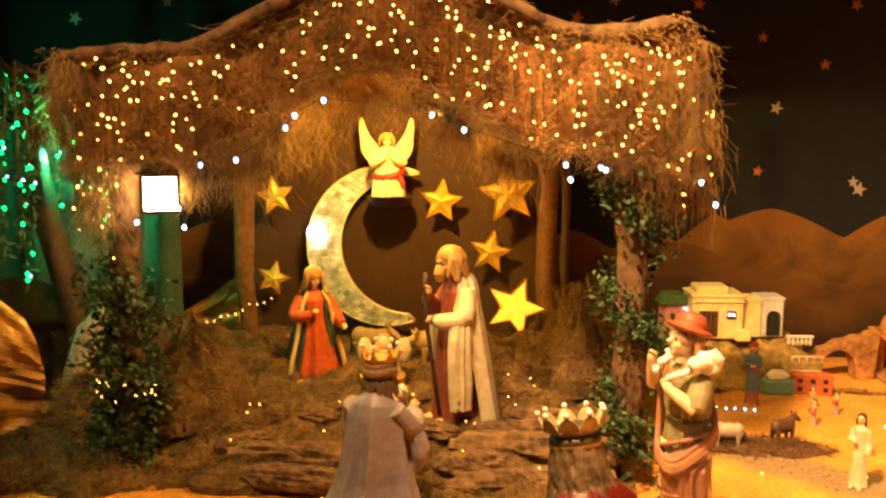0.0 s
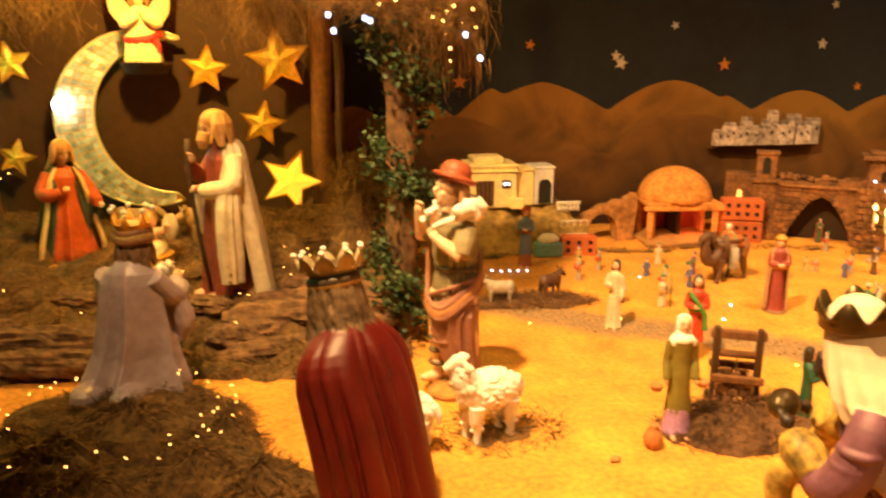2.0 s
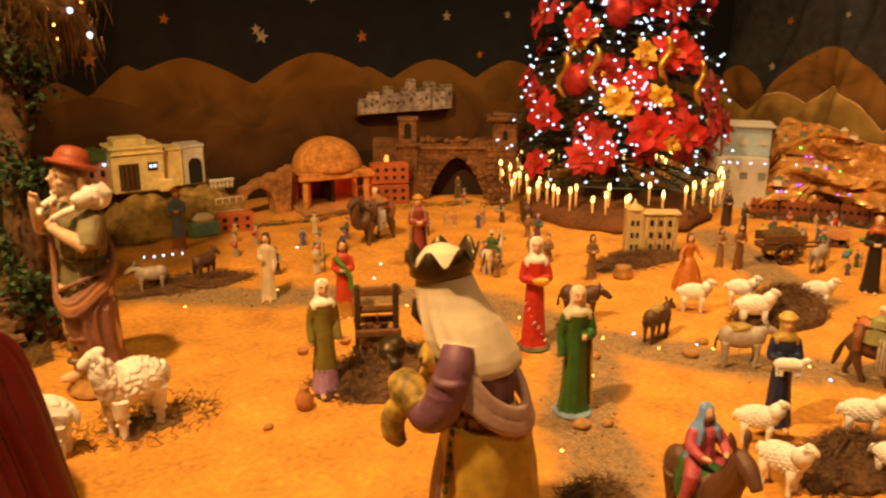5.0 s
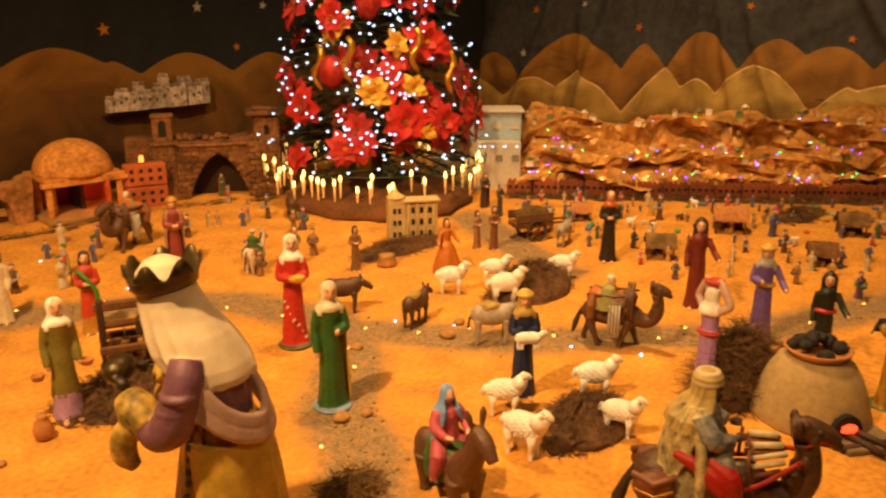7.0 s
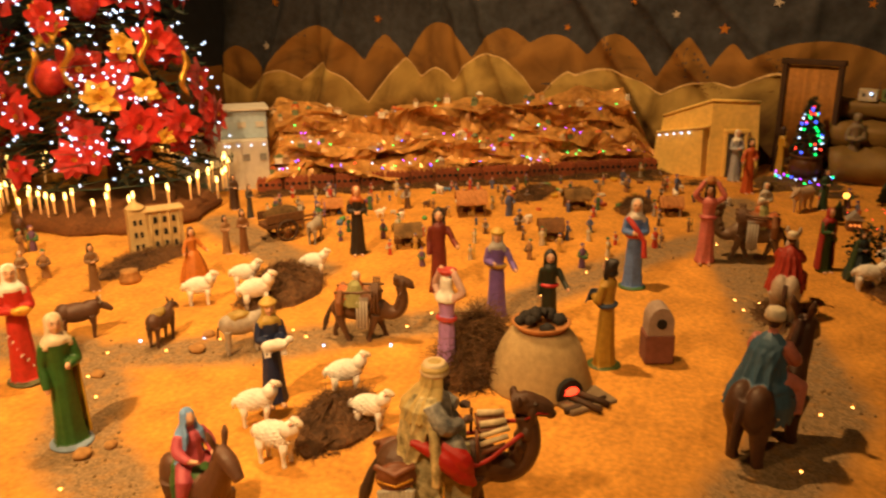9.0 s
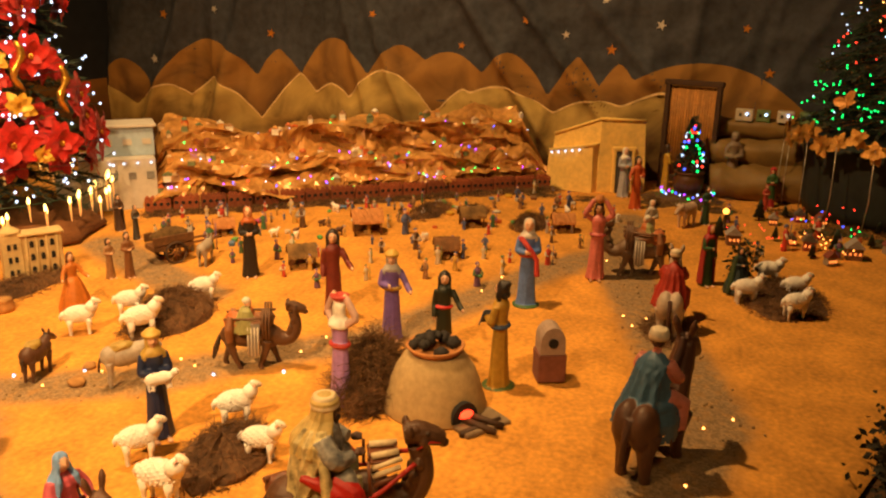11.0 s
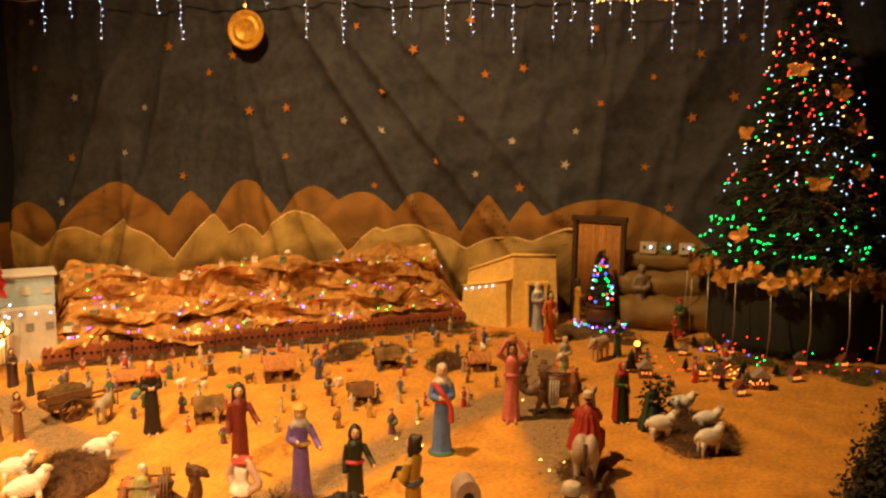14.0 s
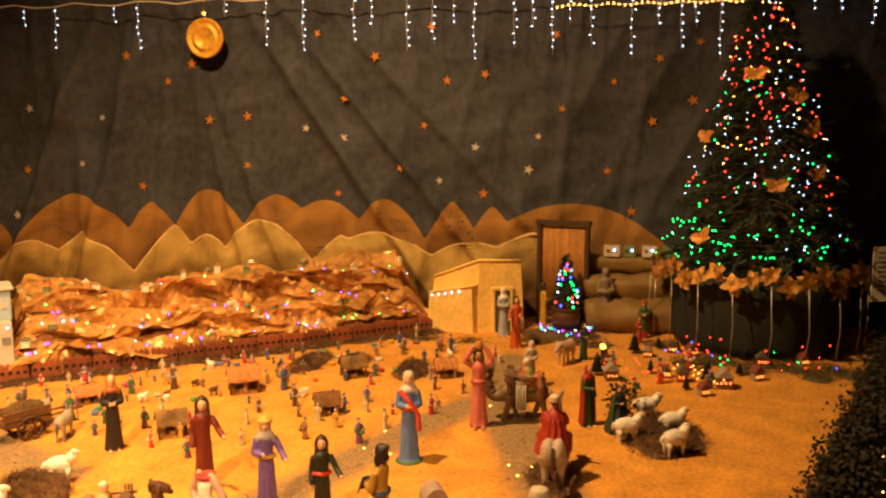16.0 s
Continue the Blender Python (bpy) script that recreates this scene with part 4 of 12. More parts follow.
# moss, stones and bark on the heap
def moss_carpet():
    """A thick uneven carpet of moss over the whole stable floor."""
    rng = random.Random(81)
    rows, hair = [], Shape()
    for i in range(95):
        x = -2.15 + 2.95 * i / 94
        y0 = 3.36 + 0.10 * noise.noise((x * 2.5, 0, 6)) - 0.14 * math.exp(-((x - 0.1) / 0.6) ** 2)
        row = []
        for j in range(50):
            y = y0 + (4.82 - y0) * j / 49
            lift = 0.004 + 0.10 * max(-0.1, 0.35 + noise.noise((x * 6, y * 6, 2))) * min(1, j / 4) + 0.035 * noise.noise((x * 19, y * 19, 5))
            if j == 0:
                lift = -0.02
            row.append((x, y, mound(x, y) + lift))
        rows.append(row)
    ob = thing("moss_carpet", "uneven carpet of dark brown moss over the stable floor", "moss", pose(0, 0, 0))
    part("carpet", Shape().rows(rows, 0, closed=False, smooth=False), MOSS, ob)
    for _ in range(7500):
        r = rows[rng.randrange(95)]
        p = Vector(r[int(rng.random() ** 1.3 * 49)])
        strand(hair, p, rng.uniform(0.04, 0.13), 0.05, 0.0017, 0, 5, (rng.uniform(-1, 1), rng.uniform(-1, 0.6), rng.uniform(0, 0.8)), rng)
    tagged(part("threads", hair, THREAD, ob), kind="stuff")


moss_carpet()
SEEDS = random.Random(21)
for k in range(46):
    x, y = SEEDS.uniform(-1.75, 0.85), SEEDS.uniform(3.35, 4.7)
    if x > 0.5 and y < 3.7:
        continue
    clump("moss_clump", "heap of dry brown moss on the stable floor", x, y, SEEDS.uniform(0.1, 0.24), SEEDS.uniform(0.1, 0.2), SEEDS.uniform(0.05, 0.13), mound(x, y) - 0.01, 70, None, k + 40)
for x, y, rx, ry, h in ((-0.30, 2.95, 0.38, 0.26, 0.12), (-0.22, 2.66, 0.32, 0.17, 0.20), (-0.40, 2.50, 0.24, 0.14, 0.17), (-0.02, 2.56, 0.2, 0.12, 0.12), (-0.62, 2.72, 0.2, 0.14, 0.10), (0.02, 2.42, 0.30, 0.14, 0.14), (-0.28, 2.34, 0.26, 0.12, 0.12), (0.20, 2.34, 0.19, 0.11, 0.12), (0.08, 2.66, 0.12, 0.12, 0.13), (0.0, 2.86, 0.16, 0.12, 0.10), (0.72, 2.02, 0.12, 0.09, 0.05), (0.98, 2.62, 0.26, 0.17, 0.025), (1.92, 1.46, 0.11, 0.08, 0.06), (-1.9, 3.5, 0.3, 0.25, 0.2), (-1.55, 3.45, 0.22, 0.2, 0.14), (-0.9, 3.5, 0.3, 0.2, 0.1), (-1.3, 3.95, 0.3, 0.3, 0.45), (0.66, 4.25, 0.22, 0.2, 0.48), (0.72, 4.6, 0.22, 0.2, 0.45)):
    clump("moss_clump", "heap of tangled dry brown moss on the ground", x, y, rx, ry, h, mound(x, y) - 0.005, int(1400 * rx * ry * 4 ** 0.5) + 120, None, int(x * 100 + y * 10) + 7)


def bark_piece(x, y, z, w, d, h, turn, seed):
    s = Shape()
    rng = random.Random(seed)
    rows = []
    for i in range(34):
        u = i / 33 - 0.5
        ring = []
        for k in range(30):
            a = 2 * math.pi * k / 30
            rr = 1 + 0.30 * noise.noise((u * 6 + seed, math.cos(a) * 3, math.sin(a) * 3)) + 0.34 * (0.5 - abs(noise.noise((u * 5 + seed * 3, math.cos(a) * 7, math.sin(a) * 7)))) + 0.10 * noise.noise((u * 30, math.cos(a) * 9, math.sin(a) * 9 + seed))
            e = max(0.45, 1 - abs(2 * u) ** 9)
            ring.append((u * w, math.cos(a) * d / 2 * rr * e, h * 0.45 + math.sin(a) * h / 2 * rr * e))
        rows.append(ring)
    s.rows(rows, 0, cap=True, smooth=False)
    ob = part("bark_log", s, BARK, None, at=pose(x, y, z, rng.uniform(-8, 8), rng.uniform(-4, 4), turn))
    return tagged(ob, "rough slab of layered brown bark among the moss", "log", "bark pieces under the stable")


for k, (x, y, w, d, h, t) in enumerate(((0.40, 3.60, 0.80, 0.20, 0.14, -4), (0.36, 3.42, 0.72, 0.15, 0.10, 3), (-0.62, 3.54, 0.74, 0.14, 0.12, 5), (-0.58, 3.37, 0.62, 0.13, 0.10, -3), (0.42, 3.74, 0.66, 0.14, 0.11, 2), (-0.66, 3.85, 0.28, 0.10, 0.07, 20), (0.1, 3.5, 0.34, 0.13, 0.12, 10), (-0.1, 3.75, 0.3, 0.1, 0.08, -20), (-0.95, 3.62, 0.26, 0.12, 0.09, 30), (0.45, 3.82, 0.4, 0.14, 0.10, -10))):
    bark_piece(x, y, mound(x, y) + 0.01, w, d, h, t, k + 3)


def ground_lights():
    rng = random.Random(17)
    ob = thing("fairy_lights", "tiny warm lights scattered through the ground moss", "string lights", pose(0, 0, 0))
    pts = []
    for _ in range(42):
        a = rng.uniform(0, 2 * math.pi)
        x, y = -0.28 + 0.36 * math.cos(a) + rng.uniform(-0.05, 0.05), 2.74 + 0.32 * math.sin(a) + rng.uniform(-0.05, 0.05)
        pts.append((x, y, 0.20 - 0.1 * abs(math.hypot((x + 0.28) / 0.4, (y - 2.74) / 0.4) - 0.2)))
    for _ in range(26):
        x, y = rng.uniform(-1.0, 0.4), rng.uniform(3.3, 4.2)
        pts.append((x, y, mound(x, y) + 0.13))
    pts += [(-1.42 + 0.13 * math.cos(a), 3.52 + 0.06 * math.sin(a) - 0.05, 0.42 + rng.uniform(-0.05, 0.06)) for a in [k * 0.35 for k in range(18)]]
    pts += [(-1.2 + 0.36 * k / 10, 3.9, 0.62 + 0.14 * k / 10 + rng.uniform(-0.02, 0.02)) for k in range(10)]
    bulbs(ob, pts, WARM, 0.0026)
    w = Shape()
    w.tube([(-0.28 + 0.36 * math.cos(a), 2.74 + 0.32 * math.sin(a), 0.09) for a in [k * 0.26 for k in range(25)]], 0.0015, 0, 3)
    part("wire", w, WIRE, ob)


ground_lights()


def garland(name, label, pts, spread, count, m, seed, size=0.03, category="garland"):
    """Greenery of many small leaves round a stem."""
    rng = random.Random(seed)
    ob = thing(name, label, category, pose(0, 0, 0))
    part("stem", Shape().tube(pts, 0.008, 0, 5), WOOD, ob)
    s = Shape()
    for _ in range(count):
        k = rng.random() * (len(pts) - 1)
        i = int(k)
        p = Vector(pts[i]).lerp(Vector(pts[i + 1]), k - i) + Vector((rng.gauss(0, 1), rng.gauss(0, 1), rng.gauss(0, 1))) * spread
        d = Vector((rng.uniform(-1, 1), rng.uniform(-1, 1), rng.uniform(-0.8, 0.8))).normalized()
        sd = d.orthogonal().normalized() * size * 0.33
        q = Matrix.Rotation(rng.uniform(0, 6.3), 3, d) @ sd
        ln = size * rng.uniform(0.6, 1.3)
        s.add([p, p + d * ln * 0.5 + q, p + d * ln + d.cross(q) * 0.4, p + d * ln * 0.5 - q], [(0, 1, 2, 3)], 0, False)
    tagged(part("leaves", s, m, ob), kind="stuff")
    return ob


wind = [(0.79 + 0.085 * math.cos(k * 1.15), 3.55 - 0.085 * math.sin(k * 1.15), 0.12 + 1.40 * k / 16) for k in range(17)]
garland("garland", "dark green leafy garland wound up the bark post", wind, 0.050, 3000, LEAF, 2, 0.034)
wind = [(-1.47 + 0.09 * math.cos(k * 1.3), 3.58 - 0.085 * math.sin(k * 1.3), 0.05 + 0.85 * k / 12) for k in range(13)]
garland("garland", "dark green leafy garland round the foot of the post", wind, 0.070, 3000, LEAF, 3, 0.036)
garland("garland", "green leaves tucked under the arch of moss", [(-0.15, 3.5, 1.72), (-0.02, 3.5, 1.62), (0.1, 3.52, 1.55)], 0.03, 160, LEAF, 4)


# ---- painted plaster figures: each one plain mesh ----
def crown_shape(s, z, r, mi, pearls=None, points=8, high=0.06, at=(0, 0)):
    n = points * 4
    rows = []
    for lvl in range(4):
        ring = []
        for k in range(n):
            a = 2 * math.pi * k / n
            tip = max(0, math.cos(points * a))
            zz = (0, 0.02, 0.035, 0.035 + high * tip)[lvl]
            rr = r * (1, 1.06, 1.12, 1.22)[lvl]
            ring.append((at[0] + rr * math.cos(a), at[1] + rr * math.sin(a), z + zz))
        rows.append(ring)
    for lvl in (3, 2, 1, 0):
        rows.append([(at[0] + (p[0] - at[0]) * 0.93, at[1] + (p[1] - at[1]) * 0.93, p[2]) for p in rows[lvl]])
    s.rows(rows, mi)
    if pearls is not None:
        for k in range(points):
            a = 2 * math.pi * k / points
            s.ball((at[0] + r * 1.24 * math.cos(a), at[1] + r * 1.24 * math.sin(a), z + 0.035 + high + 0.008), 0.011, pearls, 6, 4)


def arm(s, side, style, sleeve, skin, wide=1.0):
    sh = (side * 0.088 * wide, 0.0, 0.785)
    if style == "front":
        el, wr = (side * 0.115, -0.03, 0.64), (side * 0.03, -0.115, 0.64)
    elif style == "down":
        el, wr = (side * 0.112, 0.01, 0.62), (side * 0.115, -0.045, 0.475)
    elif style == "up":
        el, wr = (side * 0.17, -0.03, 0.86), (side * 0.075, -0.01, 1.03)
    elif style == "out":
        el, wr = (side * 0.16, -0.06, 0.64), (side * 0.20, -0.17, 0.60)
    elif style == "chin":
        el, wr = (side * 0.14, -0.10, 0.68), (side * 0.05, -0.13, 0.83)
    else:
        el, wr = (side * 0.14, -0.06, 0.62), (side * 0.10, -0.18, 0.66)
    mid = tuple((a + b) / 2 for a, b in zip(el, wr))
    s.tube([sh, tuple((a + b) / 2 for a, b in zip(sh, el)), el, mid, wr], [0.034, 0.036, 0.033, 0.034, 0.030], sleeve, 10)
    d = (Vector(wr) - Vector(el)).normalized()
    s.ball(Vector(wr) + d * 0.018, (0.019, 0.019, 0.026), skin, 7, 5)


def figure(name, label, x, y, h, turn, robe, veil=None, hair=None, cloak=None, sash=None, arms=("front", "front"), hat=None, sleeve=None, skirt=None, base=None, z=None, lean=0.0, wide=1.0, carry=None, hair_len=0.10, group="painted village figures", skin=None, category="figurine", deep=0.13, kneel=False, wrap=(-35, 215), full=1.0):
    mats = [paint(robe), skin or SKIN, paint(veil or (0.7, 0.66, 0.58)), paint(hair or (0.06, 0.03, 0.02)), paint(cloak or robe), paint(sash or robe), paint(sleeve or robe), paint(skirt or robe), paint(base or (0.22, 0.16, 0.08)), WOOL, GOLD_PAINT, CLAY]
    s, crisp = Shape(), Shape()
    if kneel:
        prof = [(0.02, 0.0), (0.26, 0.0), (0.275, 0.03), (0.26, 0.14), (0.22, 0.28), (0.165, 0.42), (0.125, 0.52)]
    else:
        prof = [(0.02, 0.008), (0.118, 0.010), (0.121, 0.022), (0.108, 0.10), (0.097, 0.22), (0.089, 0.36), (0.081, 0.50)]
    top = [(0.072, 0.60), (0.080, 0.70), (0.092, 0.775), (0.078, 0.815), (0.042, 0.84), (0.032, 0.87), (0.02, 0.90)]
    low = [(r * wide, zz) for r, zz in prof]
    up = [(r * (wide if zz < 0.84 else 1), zz) for r, zz in top]
    if skirt:
        s.lathe([p for p in low if p[1] < 0.3], 7, seg=44, squash=0.8, folds=9, deep=0.06, upto=0.75)
        s.lathe([(low[-3][0] * 1.06, low[-3][1] - 0.02)] + low[-2:] + up, 0, seg=26, squash=0.78, folds=8, deep=deep, upto=0.62)
    else:
        s.lathe(low + up, 0, seg=40, squash=0.78, folds=9, deep=deep, upto=0.85, phase=turn)
    if base is not None:
        s.lathe([(0.02, 0), (0.150, 0), (0.155, 0.012), (0.14, 0.02), (0.02, 0.022)], 8, seg=16)
    elif not kneel:
        for sd in (-1, 1):
            s.ball((sd * 0.055, -0.125, 0.014), (0.03, 0.05, 0.014), 1, 7, 4)
    s.face((0, -0.008, 0.925), 0.064, 1, 3, crisp=crisp, lips=4 if cloak else 3)
    if veil:
        s.shell([(0.010, 1.0), (0.040, 0.992), (0.058, 0.965), (0.062, 0.93), (0.060, 0.89), (0.060, 0.86), (0.072, 0.835), (0.094, 0.81), (0.104, 0.785), (0.102, 0.755)], -38, 218, 2, seg=30, squash=0.93, folds=9, deep=0.03, thick=0.010)
        s.lathe([(0.040, 0.855), (0.058, 0.842), (0.086, 0.822), (0.094, 0.800), (0.088, 0.785)], 2, seg=24, squash=0.84, folds=7, deep=0.05, upto=3.0)
    else:
        s.ball((0, 0.014, 0.944), (0.062, 0.062, 0.070), 3, 14, 9, 0.15, 5)
        s.ball((0, 0.045, 0.885), (0.056, 0.035, hair_len), 3, 10, 7, 0.2, 5)
        for sd in (-1, 1):
            s.ball((sd * 0.052, 0.0, 0.885), (0.02, 0.03, 0.06), 3, 7, 5, 0.2, 5)
        if hair_len >= 0.11:
            for q in range(13):
                a = radians(-15 + 210 * q / 12)
                w = 0.2 * math.sin(q * 2.1)
                s.tube([(0.045 * math.cos(a), 0.045 * math.sin(a) + 0.01, 0.985), (0.066 * math.cos(a + w), 0.066 * math.sin(a + w), 0.93), (0.062 * math.cos(a - w), 0.064 * math.sin(a - w), 0.87), (0.078 * math.cos(a + w), 0.078 * math.sin(a + w), 0.96 - hair_len * 1.25)], [0.014, 0.017, 0.017, 0.007], 3, 6)
    if cloak:
        s.shell([(r * (1 + (full - 1) * min(1, max(0, 0.83 - zz) / 0.3)), zz) for r, zz in [(0.085, 0.835), (0.115, 0.79), (0.125, 0.70), (0.128, 0.55), (0.135, 0.38), (0.142, 0.20), (0.148, 0.05)]] if not kneel else [(0.10, 0.835), (0.13, 0.79), (0.145, 0.70), (0.17, 0.52), (0.215, 0.34), (0.265, 0.17), (0.29, 0.03)], wrap[0], wrap[1], 4, seg=44, squash=0.85, folds=9, deep=0.045 if not kneel else 0.11, thick=0.014)
    if sash:
        s.lathe([(0.104 * wide, 0.575), (0.108 * wide, 0.58), (0.108 * wide, 0.60), (0.104 * wide, 0.606)], 5, seg=18, squash=0.8)
    for side, style in zip((-1, 1), arms):
        if style:
            arm(s, side, style, 6, 1, wide)
    if hat == "turban":
        s.tube([(0.062 * math.cos(a), 0.062 * math.sin(a), 0.965) for a in [k * math.pi / 7 for k in range(15)]], 0.02, 5, 7)
        s.ball((0, 0, 0.985), (0.058, 0.058, 0.035), 5, 10, 6)
    elif hat == "jar":
        s.lathe([(0.03, 0.0), (0.055, 0.015), (0.062, 0.045), (0.05, 0.075), (0.04, 0.085), (0.048, 0.097), (0.03, 0.099)], 11, (0, 0, 1.0), 14)
    elif hat == "bowl":
        s.lathe([(0.03, 0.0), (0.075, 0.02), (0.09, 0.05), (0.075, 0.055), (0.02, 0.04)], 5, (0, -0.01, 0.99), 14)
    if carry == "lamb":
        s.ball((0, -0.15, 0.62), (0.13, 0.05, 0.055), 9, 10, 6, 0.2, 6)
        s.ball((0.13, -0.17, 0.66), (0.04, 0.03, 0.035), 9, 8, 5)
        for dx in (-0.09, -0.05, 0.06, 0.09):
            s.tube([(dx, -0.16, 0.59), (dx, -0.17, 0.52)], 0.014, 9, 5)
    elif carry == "basket":
        s.lathe([(0.02, 0), (0.04, 0.0), (0.055, 0.05), (0.05, 0.055), (0.01, 0.03)], 11, (-0.19, -0.04, 0.38), 12)
        s.lathe([(0.02, 0), (0.04, 0.0), (0.055, 0.05), (0.05, 0.055), (0.01, 0.03)], 11, (0.17, -0.05, 0.42), 12)
    elif carry == "scarf":
        s.tube([(-0.10, -0.06, 0.80), (0.0, -0.115, 0.70), (0.09, -0.125, 0.56), (0.10, -0.14, 0.38)], [0.028, 0.03, 0.03, 0.034], 5, 6)
    elif carry == "drape":
        s.shell([(0.04, 0.66), (0.06, 0.60), (0.085, 0.52)], 150, 320, 5, (0.05, -0.10, 0.06), 12, 1.0, 4, 0.08, 0.01)
        s.ball((0, 0.055, 0.985), (0.034, 0.036, 0.032), 3, 10, 7)
    elif carry == "flowers":
        s.ball((0.03, -0.13, 0.64), (0.075, 0.045, 0.04), 10, 9, 6, 0.2)
        for q in range(14):
            a, zz = -math.pi / 2 + 1.9 * ((q * 0.618) % 1 - 0.5), 0.06 + 0.44 * ((q * 0.37) % 1)
            rr = 0.158 - 0.10 * zz
            s.ball((rr * math.cos(a), rr * 0.8 * math.sin(a), zz), (0.013, 0.008, 0.013), 9, 6, 4)
    ground = mound(x, y) if z is None else z
    s.moved(Matrix.Diagonal((h, h, h, 1)))
    crisp.moved(Matrix.Diagonal((h, h, h, 1)))
    ob = part(name, sculpt(s, mats, max(0.0028, h * 0.0105), 1, crisp), None, None, at=pose(x, y, ground, lean, 0, turn))
    return tagged(ob, label, category, group)


WHITEC = (0.86, 0.83, 0.76)
BLOND = (0.42, 0.20, 0.07)

# the holy family on the heap
G1 = "large nativity figures"
def statue(name, label, x, y, z, turn, shape, crisp, mats, voxel=0.0036, lean=0.0):
    ob = part(name, sculpt(shape, mats, voxel, 2, crisp), None, None, at=pose(x, y, z, lean, 0, turn))
    return tagged(ob, label, "statue", G1)


def mary():
    """Kneeling upright, one hand on the breast, the other palm held out."""
    s, c = Shape(), Shape()
    mats = [mat("vermilion_dress", (0.52, 0.095, 0.022), 0.5, 0, 0.3, 34, 9, 0.3), paint((0.80, 0.52, 0.32)), paint((0.46, 0.24, 0.08)), mat("teal_mantle", (0.05, 0.075, 0.062), 0.55, 0, 0.35, 34, 9, 0.3), paint((0.78, 0.56, 0.24)), paint((0.06, 0.03, 0.02)), paint((0.45, 0.10, 0.07))]
    s.robe([(0.0, 0, 0.02, 0.165, 0.19, 1.0), (0.03, 0, 0.02, 0.165, 0.19, 1.0), (0.10, 0, 0.01, 0.135, 0.155, 1.0), (0.20, 0, -0.005, 0.105, 0.115, 0.9), (0.30, 0, -0.005, 0.082, 0.080, 0.6), (0.36, 0, 0, 0.080, 0.072, 0.4), (0.42, 0, 0, 0.088, 0.068, 0.2), (0.455, 0, 0.005, 0.066, 0.052, 0.0), (0.475, 0, 0.005, 0.032, 0.032, 0.0)], 0, 120, 9, 0.16, 0.7)
    s.mantle([(0.01, 0.0, 0.05, 0.205, 0.20, -52, 232), (0.10, 0, 0.04, 0.180, 0.17, -54, 234), (0.20, 0, 0.02, 0.150, 0.135, -56, 236), (0.30, 0, 0.01, 0.122, 0.105, -58, 238), (0.38, 0, 0.01, 0.112, 0.090, -60, 240), (0.44, 0, 0.012, 0.098, 0.078, -44, 224), (0.475, 0, 0.015, 0.066, 0.060, -44, 224)], 3, 80, 11, 0.07, 0.016)
    # ochre lining turned out along both front edges
    for sd in (-1, 1):
        s.tube([(sd * 0.045, -0.045, 0.47), (sd * 0.085, -0.066, 0.41), (sd * 0.105, -0.072, 0.33), (sd * 0.13, -0.085, 0.22), (sd * 0.17, -0.10, 0.09), (sd * 0.185, -0.10, 0.01)], [0.010, 0.014, 0.015, 0.016, 0.017, 0.016], 4, 8)
    hc, r = (0.0, -0.022, 0.545), 0.054
    s.face(hc, r, 1, 5, 14, 12, 6, c)
    s.locks(hc, r, 2, -30, 210, 0.060, 17, 4, 0.9)
    s.mantle([(0.455, 0, 0.012, 0.098, 0.072, -14, 194), (0.49, 0, 0.008, 0.078, 0.070, -12, 192), (0.53, 0, 0.0, 0.066, 0.070, -8, 188), (0.57, 0, -0.008, 0.060, 0.066, -10, 190), (0.595, 0, -0.014, 0.048, 0.054, -20, 200), (0.612, 0, -0.016, 0.022, 0.026, -40, 220)], 4, 50, 7, 0.05, 0.013)
    s.tube([(-0.085, 0.0, 0.435), (-0.135, -0.03, 0.345), (-0.10, -0.085, 0.335), (-0.045, -0.105, 0.352)], [0.032, 0.036, 0.034, 0.024], 0, 12)
    s.hand((-0.018, -0.100, 0.362), (1, -0.1, 0.35), 0.014, 1)
    s.tube([(0.085, 0.0, 0.435), (0.14, -0.03, 0.34), (0.15, -0.10, 0.30), (0.155, -0.15, 0.29)], [0.032, 0.037, 0.036, 0.028], 0, 12)
    s.hand((0.158, -0.178, 0.285), (0.25, -1, -0.25), 0.015, 1)
    s.mantle([(0.17, 0.115, -0.05, 0.045, 0.045, 120, 420), (0.24, 0.125, -0.05, 0.05, 0.05, 120, 420), (0.31, 0.13, -0.045, 0.05, 0.05, 120, 420)], 3, 30, 5, 0.10, 0.014)
    for q in (s, c):
        q.moved(Matrix.Diagonal((0.80, 0.88, 0.93, 1)))
    statue("mary_statue", "kneeling statue in a red dress and dark green mantle, open palm", -0.755, 4.28, 0.275, 24, s, c, mats)


